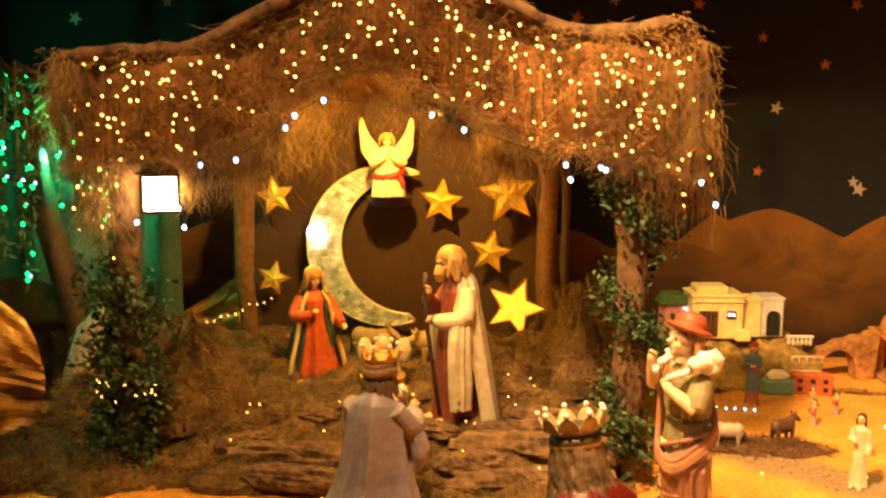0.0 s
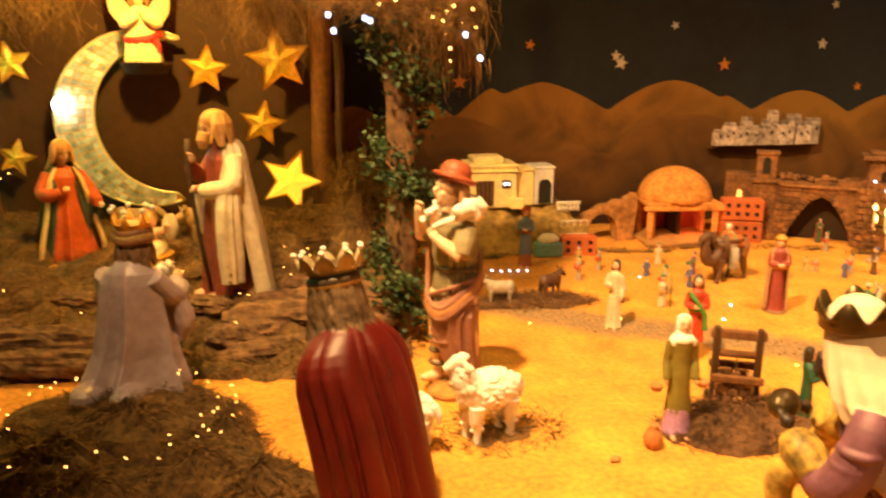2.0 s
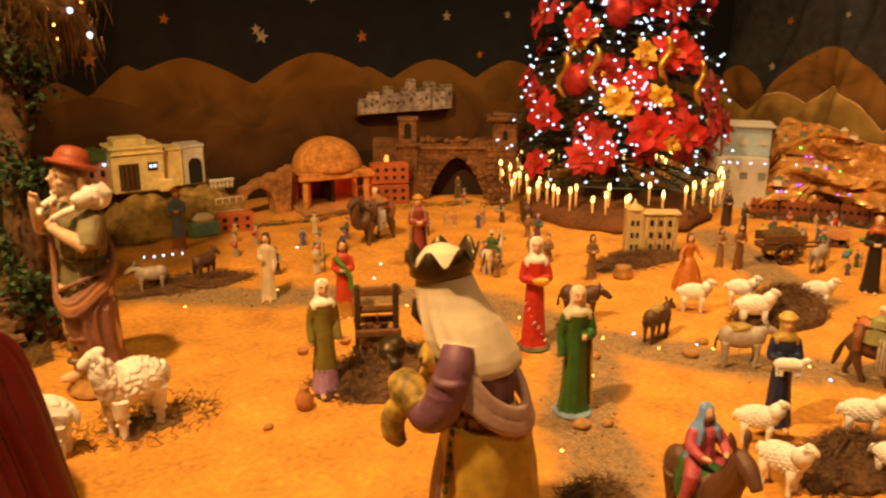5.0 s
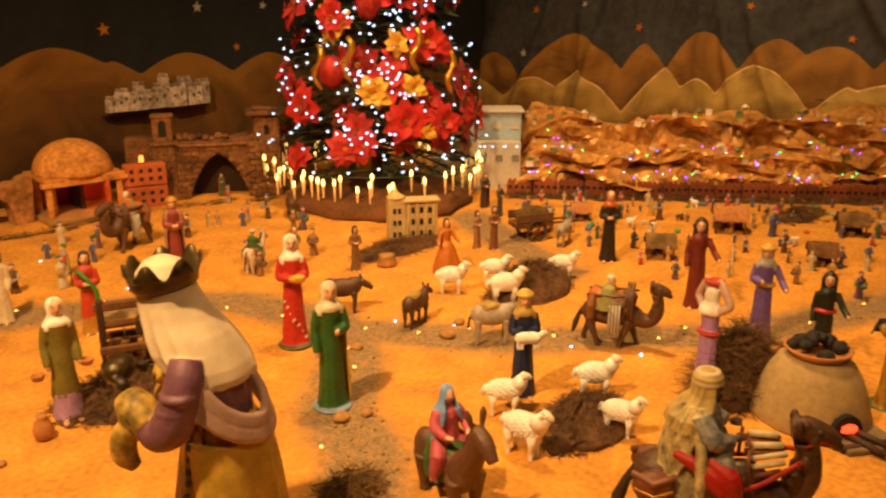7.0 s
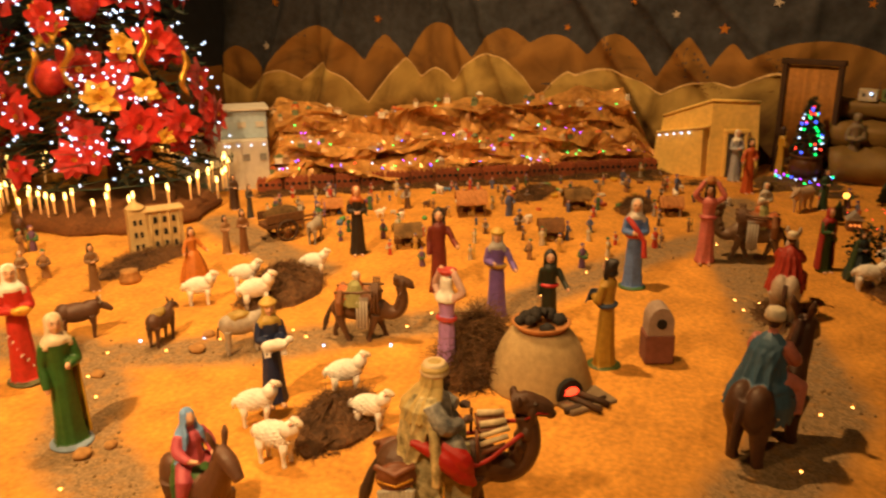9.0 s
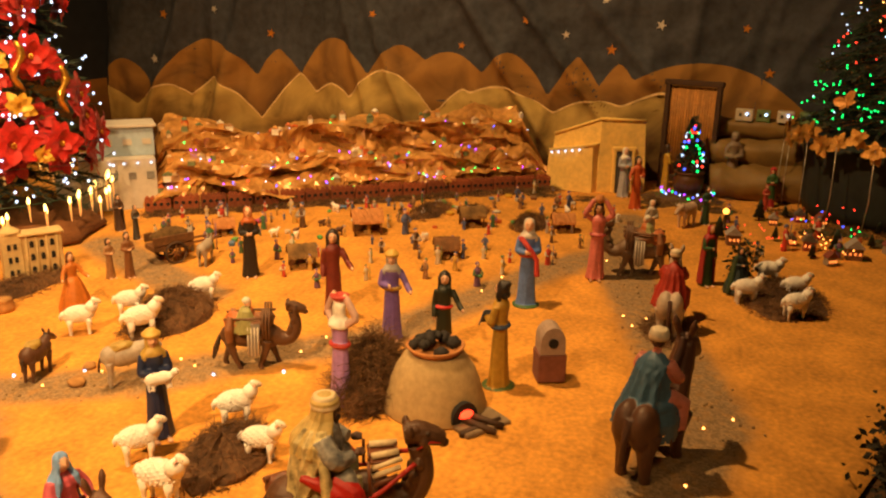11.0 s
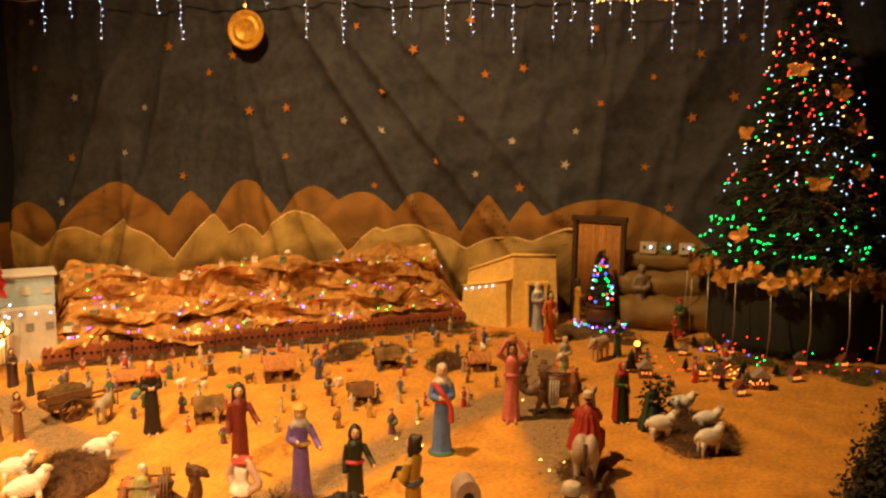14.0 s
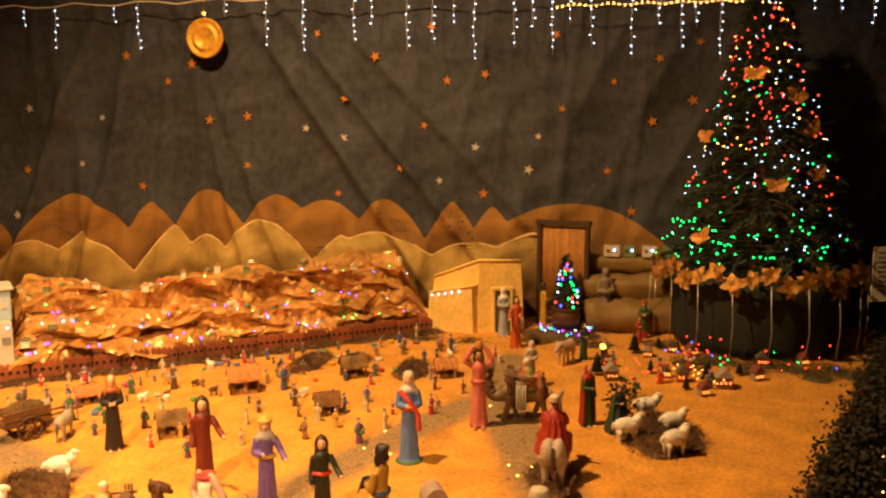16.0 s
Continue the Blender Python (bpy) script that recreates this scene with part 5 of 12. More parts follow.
def joseph():
    """Standing with bowed head over a staff, the pale mantle falling behind and along one side."""
    s, c = Shape(), Shape()
    mats = [mat("maroon_robe", (0.27, 0.062, 0.032), 0.55, 0, 0.35, 34, 9, 0.3), paint((0.72, 0.46, 0.28)), paint((0.48, 0.27, 0.09)), mat("cream_mantle", (0.66, 0.57, 0.38), 0.6, 0, 0.2, 34, 9, 0.3), DARK_WOOD, paint((0.06, 0.03, 0.02)), paint((0.30, 0.09, 0.06)), paint((0.30, 0.22, 0.07))]
    s.robe([(0.0, 0, 0, 0.125, 0.125, 1), (0.03, 0, 0, 0.125, 0.122, 1), (0.20, 0, -0.01, 0.108, 0.104, 1), (0.40, 0, -0.012, 0.092, 0.090, 0.8), (0.55, 0, -0.005, 0.088, 0.080, 0.5), (0.64, 0, 0, 0.098, 0.078, 0.3), (0.69, 0, 0.004, 0.084, 0.066, 0.1), (0.715, 0, 0.0, 0.04, 0.04, 0)], 0, 120, 9, 0.15, 1.9)
    s.mantle([(0.02, 0.01, 0.035, 0.175, 0.165, 5, 172), (0.15, 0.01, 0.03, 0.165, 0.15, 0, 176), (0.32, 0.01, 0.022, 0.150, 0.135, -10, 184), (0.46, 0.008, 0.015, 0.138, 0.115, -32, 196), (0.56, 0.005, 0.010, 0.128, 0.100, -52, 206), (0.64, 0, 0.01, 0.120, 0.090, -40, 214), (0.69, 0, 0.012, 0.096, 0.076, -44, 222), (0.72, 0, 0.012, 0.056, 0.056, -50, 230)], 3, 90, 7, 0.10, 0.018, 0.6)
    # mantle end cascading from the near forearm, with a brown woven border
    s.mantle([(0.10, 0.155, -0.055, 0.030, 0.050, 0, 360), (0.22, 0.158, -0.06, 0.038, 0.055, 0, 360), (0.34, 0.155, -0.065, 0.042, 0.052, 0, 360), (0.44, 0.145, -0.06, 0.046, 0.05, 0, 360), (0.50, 0.13, -0.05, 0.042, 0.045, 0, 360)], 3, 40, 5, 0.22, 0.02)
    for q in range(9):
        c.ball((0.186 - 0.002 * q, -0.085 + 0.006 * math.sin(q * 2), 0.115 + 0.035 * q), (0.006, 0.010, 0.008), 7, 6, 4)
    s.mantle([(0.28, -0.125, -0.05, 0.028, 0.045, 0, 360), (0.40, -0.125, -0.055, 0.034, 0.048, 0, 360), (0.50, -0.12, -0.05, 0.036, 0.045, 0, 360)], 3, 30, 5, 0.2, 0.02)
    hc, r = (0.0, -0.045, 0.785), 0.066
    s.face(hc, r, 1, 5, 0, 26, 6, c)
    s.locks(hc, r, 2, -26, 206, 0.080, 20, 7, 1.1)
    for k in range(7):
        a = radians(-140 + 100 * k / 6)
        s.tube([(hc[0] + 0.040 * math.cos(a), hc[1] - 0.008 + 0.048 * math.sin(a), hc[2] - 0.026), (hc[0] + 0.030 * math.cos(a), hc[1] - 0.012 + 0.055 * math.sin(a), hc[2] - 0.060), (hc[0] + 0.014 * math.cos(a), hc[1] - 0.010 + 0.055 * math.sin(a), hc[2] - 0.098)], [0.014, 0.016, 0.006], 2, 7)
    s.tube([(0.095, 0.0, 0.655), (0.145, -0.03, 0.54), (0.10, -0.11, 0.515), (0.06, -0.14, 0.515)], [0.036, 0.042, 0.040, 0.030], 3, 12)
    s.tube([(0.075, -0.13, 0.515), (0.035, -0.15, 0.517)], [0.024, 0.02], 0, 9)
    s.hand((0.018, -0.155, 0.515), (-1, -0.2, 0.05), 0.017, 1)
    s.tube([(-0.095, 0.0, 0.655), (-0.135, -0.055, 0.55), (-0.075, -0.12, 0.585), (-0.035, -0.145, 0.62)], [0.036, 0.040, 0.036, 0.024], 0, 12)
    s.hand((-0.016, -0.15, 0.645), (0.4, -0.2, 0.9), 0.016, 1)
    c.tube([(0.05, -0.12, 0.05), (0.035, -0.145, 0.25), (0.0, -0.165, 0.50), (-0.02, -0.165, 0.65), (-0.035, -0.155, 0.73)], [0.009, 0.010, 0.010, 0.010, 0.012], 4, 9)
    for sd in (-1, 1):
        s.ball((sd * 0.05, -0.12, 0.018), (0.026, 0.05, 0.018), 1, 9, 6)
    statue("joseph_statue", "standing bearded statue in a maroon robe and cream mantle", 0.03, 3.90, 0.15, -64, s, c, mats)


def angel():
    """A small kneeling angel with both wings raised."""
    s, c = Shape(), Shape()
    mats = [mat("ivory_robe", (0.80, 0.66, 0.40), 0.5, 0, 0.2, 40, 9, 0.25), paint((0.78, 0.50, 0.30)), paint((0.46, 0.25, 0.07)), paint((0.60, 0.03, 0.02)), mat("gilt_feather", (0.84, 0.68, 0.36), 0.5, 0.05, 0.25, 50, 10, 0.3), paint((0.06, 0.03, 0.02)), paint((0.45, 0.1, 0.07))]
    s.robe([(0.0, 0, -0.01, 0.092, 0.085, 1), (0.02, 0, -0.01, 0.092, 0.085, 1), (0.08, 0, -0.01, 0.082, 0.08, 1), (0.14, 0, 0, 0.07, 0.065, 0.8), (0.19, 0, 0, 0.056, 0.05, 0.4), (0.235, 0, 0, 0.062, 0.048, 0.2), (0.262, 0, 0, 0.045, 0.038, 0), (0.275, 0, 0, 0.02, 0.02, 0)], 0, 90, 9, 0.15, 0.4)
    s.tube([(0.078 * math.cos(a) + 0.006, 0.074 * math.sin(a) - 0.006, 0.125 + 0.020 * math.sin(a + 0.8)) for a in [k * math.pi / 14 for k in range(29)]], 0.017, 3, 9)
    s.tube([(0.05, -0.06, 0.12), (0.075, -0.07, 0.08), (0.08, -0.07, 0.045)], [0.018, 0.016, 0.010], 3, 8)
    hc, r = (-0.004, -0.022, 0.308), 0.036
    s.face(hc, r, 1, 5, 10, 22, 6, c)
    s.locks(hc, r, 2, -20, 200, 0.035, 12, 3, 0.8)
    for sd in (-1, 1):
        s.tube([(sd * 0.055, 0.0, 0.235), (sd * 0.082, -0.03, 0.185), (sd * 0.045, -0.07, 0.20), (sd * 0.012, -0.078, 0.225)], [0.022, 0.025, 0.022, 0.014], 0, 10)
        s.hand((sd * 0.008, -0.08, 0.24), (0, -0.2, 1), 0.009, 1)
        # wing: a curved leading edge with overlapping feathers that sweep outward
        edge = [Vector((sd * 0.018, 0.045, 0.205)), Vector((sd * 0.062, 0.055, 0.262)), Vector((sd * 0.112, 0.062, 0.335)), Vector((sd * 0.138, 0.066, 0.425))]
        for row, (cnt, ln0, wd) in enumerate(((15, 0.115, 0.012), (12, 0.070, 0.011))):
            for f in range(cnt):
                u = f / (cnt - 1) * 2.98
                root = edge[int(u)].lerp(edge[int(u) + 1], u - int(u))
                lean = radians(100 - 78 * f / (cnt - 1))
                ln = ln0 * (0.55 + 0.45 * math.sin(math.pi * (f + 3) / (cnt + 4)))
                way = Vector((sd * math.sin(lean) * 0.35, 0.06 - 0.05 * row, -math.cos(lean) * 0.45 - 0.55))
                s.tube([root, root + way * ln * 0.5, root + way * ln], [wd, wd, wd * 0.45], 4, 8)
        s.tube(edge, [0.018, 0.018, 0.015, 0.008], 4, 10)
    statue("angel_statue", "white angel figure with raised wings and red sash", -0.385, 4.55, 1.19, 10, s, c, mats, 0.003)


def lilac_king():
    """A king on his knees, seen from behind: a trailing mantle, a turban crown, long hair."""
    s, c = Shape(), Shape()
    mats = [mat("lilac_mantle", (0.36, 0.29, 0.32), 0.36, 0, 0.22, 30, 7, 0.25), paint((0.62, 0.38, 0.22)), paint((0.15, 0.085, 0.045)), GOLD_PAINT, mat("ochre_turban", (0.42, 0.29, 0.11), 0.6, 0, 0.3, 40, 12, 0.4), paint((0.06, 0.03, 0.02)), WOOL, paint((0.22, 0.10, 0.04))]
    s.robe([(0.0, 0, 0.04, 0.168, 0.185, 1.0), (0.03, 0, 0.04, 0.166, 0.18, 1.0), (0.08, 0, 0.03, 0.150, 0.158, 1.0), (0.15, 0, 0.012, 0.134, 0.128, 0.9), (0.25, 0, 0.0, 0.126, 0.110, 0.7), (0.34, 0, 0.0, 0.116, 0.096, 0.5), (0.41, 0, 0.0, 0.108, 0.084, 0.35), (0.45, 0, 0.0, 0.088, 0.070, 0.2), (0.475, 0, 0, 0.056, 0.052, 0.1), (0.49, 0, 0, 0.036, 0.036, 0)], 0, 180, 7, 0.27, 2.2)
    # feet under the hem, and a deep fold hung between them
    for sd in (-1, 1):
        s.ball((sd * 0.075, 0.19, 0.045), (0.06, 0.085, 0.05), 0, 12, 8)
        s.tube([(sd * 0.095, 0.01, 0.435), (sd * 0.125, -0.06, 0.345), (sd * 0.10, -0.14, 0.345), (sd * 0.06, -0.19, 0.36)], [0.036, 0.046, 0.046, 0.032], 0, 12)
        s.hand((sd * 0.05, -0.225, 0.37), (0, -1, 0.3), 0.017, 1)
    s.tube([(-0.125, -0.07, 0.33), (-0.155, -0.08, 0.25), (-0.145, -0.07, 0.17)], [0.045, 0.042, 0.014], 0, 10)
    hc, r = (0, -0.045, 0.545), 0.056
    s.face(hc, r, 1, 5, 0, 10, 5, c)
    s.locks(hc, r, 2, -25, 205, 0.085, 18, 9, 1.0, 0.3)
    for q in range(3):
        s.tube([((0.062 - 0.002 * q) * math.cos(a), (0.062 - 0.002 * q) * math.sin(a) - 0.04, 0.560 + 0.015 * q + 0.004 * math.sin(3 * a)) for a in [k * math.pi / 12 for k in range(25)]], 0.013, 7 if q != 1 else 4, 8)
    crown_shape(c, 0.585, 0.058, 3, 6, 7, 0.042, (0, -0.04))
    s.ball((0, -0.04, 0.598), (0.055, 0.055, 0.03), 4, 12, 8)
    statue("king_statue", "kneeling king in a silver-lilac mantle with a gold crown", -0.265, 3.10, 0.05, 158, s, c, mats)


mary()
joseph()
angel()
lilac_king()
part("angel_ledge", Shape().lathe([(0.02, 0), (0.10, 0.0), (0.13, 0.05), (0.13, 0.06), (0.02, 0.06)], 0, seg=18), DARK_WOOD, None, at=pose(-0.385, 4.63, 1.13))
tagged(bpy.data.objects["angel_ledge"], "small dark bracket that carries the angel", "bracket")


def red_king():
    """A standing king seen from behind: a smooth cape that opens into long folds, wavy hair, a pearled crown."""
    s, c = Shape(), Shape()
    mats = [mat("red_cape", (0.105, 0.0062, 0.0032), 0.44, 0, 0.3, 18, 4, 0.12), SKIN, mat("grey_brown_hair", (0.05, 0.027, 0.014), 0.45, 0.1, 0.5, 60, 14, 0.5, second=(0.16, 0.10, 0.05)), mat("cream_gold", (0.42, 0.33, 0.17), 0.4, 0.2), WOOL, paint((0.075, 0.05, 0.028)), paint((0.5, 0.3, 0.09))]
    # the cape: squared shoulders, then long folds of uneven width with deep creases between them
    rf = random.Random(4)
    creases = [(radians(a + rf.uniform(-6, 6)), rf.uniform(0.06, 0.11), rf.uniform(-0.20, 0.20), rf.uniform(0.50, 0.62), rf.uniform(0.55, 1.0)) for a in range(0, 360, 21)]
    rings = []
    for z, rx, ry, cy in ((0.0, 0.172, 0.152, 0.020), (0.05, 0.172, 0.152, 0.018), (0.10, 0.173, 0.150, 0.016), (0.16, 0.174, 0.148, 0.013), (0.22, 0.176, 0.146, 0.011), (0.28, 0.178, 0.142, 0.009), (0.34, 0.180, 0.138, 0.006), (0.39, 0.182, 0.132, 0.003), (0.43, 0.182, 0.126, 0.0), (0.465, 0.177, 0.118, 0.0), (0.495, 0.166, 0.109, 0.0), (0.52, 0.149, 0.099, 0.0), (0.54, 0.129, 0.089, -0.001), (0.56, 0.104, 0.078, -0.003), (0.58, 0.078, 0.064, -0.008), (0.60, 0.055, 0.052, -0.012), (0.62, 0.040, 0.042, -0.014)):
        ring = []
        for k in range(300):
            t = 2 * math.pi * k / 300
            d = 1.03
            for at, wide, drift, top, deep in creases:
                q = (t - at - drift * (0.5 - z) + math.pi) % (2 * math.pi) - math.pi
                if abs(q) < 0.4 and z < top:
                    d -= 0.30 * deep * min(1, (top - z) / 0.16) * math.exp(-(abs(q) / wide) ** 1.3)
            ring.append((rx * d * math.cos(t), cy + ry * d * math.sin(t), z))
        rings.append(ring)
    s.rows(rings, 0, cap=True)
    hc, r = (0, -0.03, 0.670), 0.060
    s.face(hc, r, 1, 5, 0, 0, 5, c)
    s.locks(hc, r, 2, -32, 212, 0.078, 17, 8, 1.5, 0.75)
    s.locks(hc, r * 0.98, 2, -30, 210, 0.125, 17, 18, 2.6, 0.6)
    s.locks(hc, r * 0.92, 2, -15, 195, 0.150, 11, 28, 3.6, 0.5)
    s.lathe([(0.060, 0.69), (0.066, 0.66), (0.068, 0.63), (0.072, 0.60), (0.082, 0.575), (0.094, 0.55), (0.07, 0.54)], 2, (0, -0.012, 0), 40, 0.9, 9, 0.16, 9.0, 0.7)
    s.tube([(0.064 * math.cos(a), 0.066 * math.sin(a) - 0.026, 0.702) for a in [k * math.pi / 12 for k in range(25)]], 0.012, 5, 9)
    s.tube([(0.068 * math.cos(a), 0.070 * math.sin(a) - 0.026, 0.690) for a in [k * math.pi / 12 for k in range(25)]], 0.006, 6, 7)
    s.ball((0, -0.026, 0.722), (0.062, 0.062, 0.03), 5, 14, 8, 0.1)
    s.tube([(-0.14, -0.02, 0.50), (-0.165, -0.075, 0.40), (-0.14, -0.15, 0.37)], [0.045, 0.048, 0.034], 0, 12)
    s.hand((-0.135, -0.18, 0.37), (0.2, -1, 0.3), 0.02, 6)
    # flared crown of broad lobes tipped with pearls
    n, lobes, rings = 90, 9, []
    for lvl in range(5):
        q = lvl / 4
        ring = []
        for k in range(n):
            a = 2 * math.pi * k / n
            lobe = abs(math.cos(lobes * a / 2)) ** 0.7
            rr = 0.062 + 0.027 * q + 0.005 * lobe * q
            ring.append((rr * math.cos(a), rr * math.sin(a) - 0.026, 0.716 + q * (0.020 + 0.038 * lobe)))
        rings.append(ring)
    for ring in rings[::-1]:
        rings = rings + [[(p[0] * 0.95, (p[1] + 0.026) * 0.95 - 0.026, p[2]) for p in ring]]
    c.rows(rings, 3)
    for k in range(lobes):
        a = 2 * math.pi * k / lobes
        c.ball((0.094 * math.cos(a), 0.094 * math.sin(a) - 0.026, 0.780), 0.0085, 4, 10, 7)
        c.ball((0.076 * math.cos(a + 0.35), 0.076 * math.sin(a + 0.35) - 0.026, 0.732), 0.005, 4, 8, 5)
    ob = part("king_statue", sculpt(s, mats, 0.0036, 2, c), None, None, at=pose(0.525, 2.13, 0, 13, 0, 217))
    tagged(ob, "standing king in a long dark red cape with pearled crown", "statue", G1)


def veiled_king():
    """An old king bowing over his gift: veil and crown, puffed purple sleeves, an ochre robe slung low behind."""
    s, c = Shape(), Shape()
    mats = [mat("ochre_robe", (0.50, 0.32, 0.045), 0.5, 0, 0.3, 24, 6, 0.25), SKIN, mat("cream_veil", (0.74, 0.60, 0.42), 0.6, 0, 0.14, 25, 6, 0.2), mat("purple_tunic", (0.19, 0.080, 0.125), 0.5, 0, 0.3, 30, 8, 0.25), mat("dark_crown", (0.075, 0.05, 0.018), 0.35, 0.5), paint((0.03, 0.018, 0.014)), mat("lilac_lining", (0.42, 0.27, 0.22), 0.55, 0, 0.25, 30, 8, 0.2), paint((0.06, 0.05, 0.02)), mat("patterned_cuff", (0.10, 0.075, 0.02), 0.55, 0, 0.35, 30, 26, 0.25, second=(0.56, 0.36, 0.07))]
    s.robe([(0.0, 0, 0.0, 0.140, 0.135, 1.2), (0.04, 0, 0.0, 0.138, 0.130, 1.2), (0.15, 0, 0.0, 0.126, 0.118, 1.0), (0.27, 0, 0.0, 0.114, 0.106, 0.8), (0.36, 0, -0.002, 0.104, 0.098, 0.5), (0.43, 0, -0.006, 0.096, 0.088, 0.3)], 0, 160, 9, 0.13, 0.5)
    s.robe([(0.36, 0, -0.010, 0.092, 0.080, 0.5), (0.44, 0, -0.012, 0.094, 0.082, 0.9), (0.50, 0, -0.018, 0.102, 0.086, 0.9), (0.56, 0, -0.030, 0.106, 0.082, 0.7), (0.60, 0, -0.045, 0.096, 0.070, 0.4), (0.635, 0, -0.062, 0.064, 0.056, 0.1), (0.66, 0, -0.075, 0.04, 0.042, 0)], 3, 120, 13, 0.10, 1.3)
    # the slung mantle: a pale rolled edge in a deep curve over the back, ochre cloth below it
    s.mantle([(0.02, 0, 0.004, 0.150, 0.150, 0, 180), (0.16, 0, 0.004, 0.140, 0.136, -6, 186), (0.28, 0, 0.004, 0.128, 0.124, -14, 194), (0.36, 0, 0.0, 0.118, 0.114, -22, 202), (0.40, 0, -0.002, 0.112, 0.106, -30, 210)], 0, 90, 7, 0.07, 0.018, 2.0)
    for q in range(7):
        s.tube([((0.112 + 0.0018 * q) * math.cos(a), (0.106 + 0.0022 * q) * math.sin(a) - 0.004, 0.560 - 0.0115 * q - (0.125 - 0.004 * q) * max(0, math.sin(a)) ** 0.8) for a in [radians(-16 + 21.2 * k) for k in range(11)]], [0.008] + [0.0125 - 0.003 * (q == 3)] * 9 + [0.008], 6, 10)
    # the robe opens in front over a purple skirt, its edge stitched with dark leaves
    s.robe([(0.0, 0, -0.05, 0.095, 0.10, 1), (0.20, 0, -0.045, 0.085, 0.085, 0.8), (0.36, 0, -0.03, 0.075, 0.07, 0.4)], 3, 80, 9, 0.10, 0.2)
    for q in range(12):
        c.ball((0.120 - 0.002 * q + 0.004 * (q % 2), -0.072 + 0.003 * q, 0.06 + 0.030 * q), (0.007, 0.008, 0.011), 7, 6, 4)
    # head, veil and scalloped crown
    hy = -0.105
    s.face((0, hy - 0.006, 0.700), 0.062, 5, 5, 0, 24)
    s.tube([(0, hy - 0.045, 0.665), (0, hy - 0.050, 0.635), (0, hy - 0.035, 0.60)], [0.030, 0.028, 0.010], 5, 9)
    s.robe([(0.528, 0, 0.006, 0.094, 0.080, 1.0), (0.545, 0, -0.004, 0.104, 0.090, 0.9), (0.570, 0, -0.022, 0.110, 0.098, 0.9), (0.605, 0, -0.044, 0.108, 0.100, 0.8), (0.640, 0, -0.062, 0.096, 0.096, 0.6), (0.675, 0, -0.080, 0.080, 0.084, 0.35), (0.710, 0, hy + 0.012, 0.069, 0.075, 0.1), (0.745, 0, hy + 0.004, 0.064, 0.067, 0), (0.775, 0, hy, 0.058, 0.060, 0), (0.800, 0, hy, 0.040, 0.042, 0), (0.812, 0, hy, 0.015, 0.016, 0)], 2, 140, 7, 0.085, 0.8)
    n, pts, rings = 112, 7, []
    for q, (rr, up) in enumerate(((0.069, 0.0), (0.076, 0.006), (0.077, 0.022), (0.080, 0.03), (0.087, 1.0), (0.082, 1.0), (0.074, 0.03), (0.064, 0.0))):
        ring = []
        for k in range(n):
            a = 2 * math.pi * k / n
            tip = abs(math.cos(pts * a / 2)) ** 1.6
            z = 0.030 + 0.042 * tip if up == 1.0 else up
            ring.append((rr * math.cos(a), hy + rr * math.sin(a), 0.742 + z + 0.12 * rr * math.sin(a)))
        rings.append(ring)
    c.rows(rings, 4)
    # arms: puffed sleeves, wide patterned cuffs with hanging ends
    for sd in (-1, 1):
        s.tube([(sd * 0.088, -0.030, 0.600), (sd * 0.112, -0.030, 0.560), (sd * 0.124, -0.042, 0.510), (sd * 0.128, -0.060, 0.462), (sd * 0.124, -0.090, 0.440), (sd * 0.110, -0.125, 0.455)], [0.036, 0.043, 0.045, 0.046, 0.044, 0.036], 3, 18)
        for q in range(3):
            s.tube([(sd * (0.128 + 0.036 * math.cos(a)), -0.060 + 0.012 * q + 0.036 * math.sin(a), 0.47 + 0.034 * q) for a in [k * math.pi / 5 for k in range(11)]], 0.010, 3, 7)
        s.tube([(sd * 0.116, -0.115, 0.455), (sd * 0.100, -0.150, 0.480), (sd * 0.078, -0.180, 0.500)], [0.040, 0.046, 0.034], 8, 16)
        s.tube([(sd * 0.110, -0.150, 0.455), (sd * 0.114, -0.180, 0.420), (sd * 0.112, -0.185, 0.375), (sd * 0.106, -0.165, 0.340)], [0.032, 0.031, 0.029, 0.016], 8, 14)
        s.hand((sd * 0.05, -0.205, 0.515), (-sd * 0.6, -0.7, 0.2), 0.017, 5)
    s.ball((0, -0.235, 0.53), (0.05, 0.035, 0.035), 4, 12, 8)
    ob = part("king_statue", sculpt(s, mats, 0.0034, 2, c), None, None, at=pose(1.505, 1.44, 0, 0, 0, -144))
    tagged(ob, "bowing king with cream veil, dark crown and purple sleeves", "statue", G1)


red_king()
veiled_king()

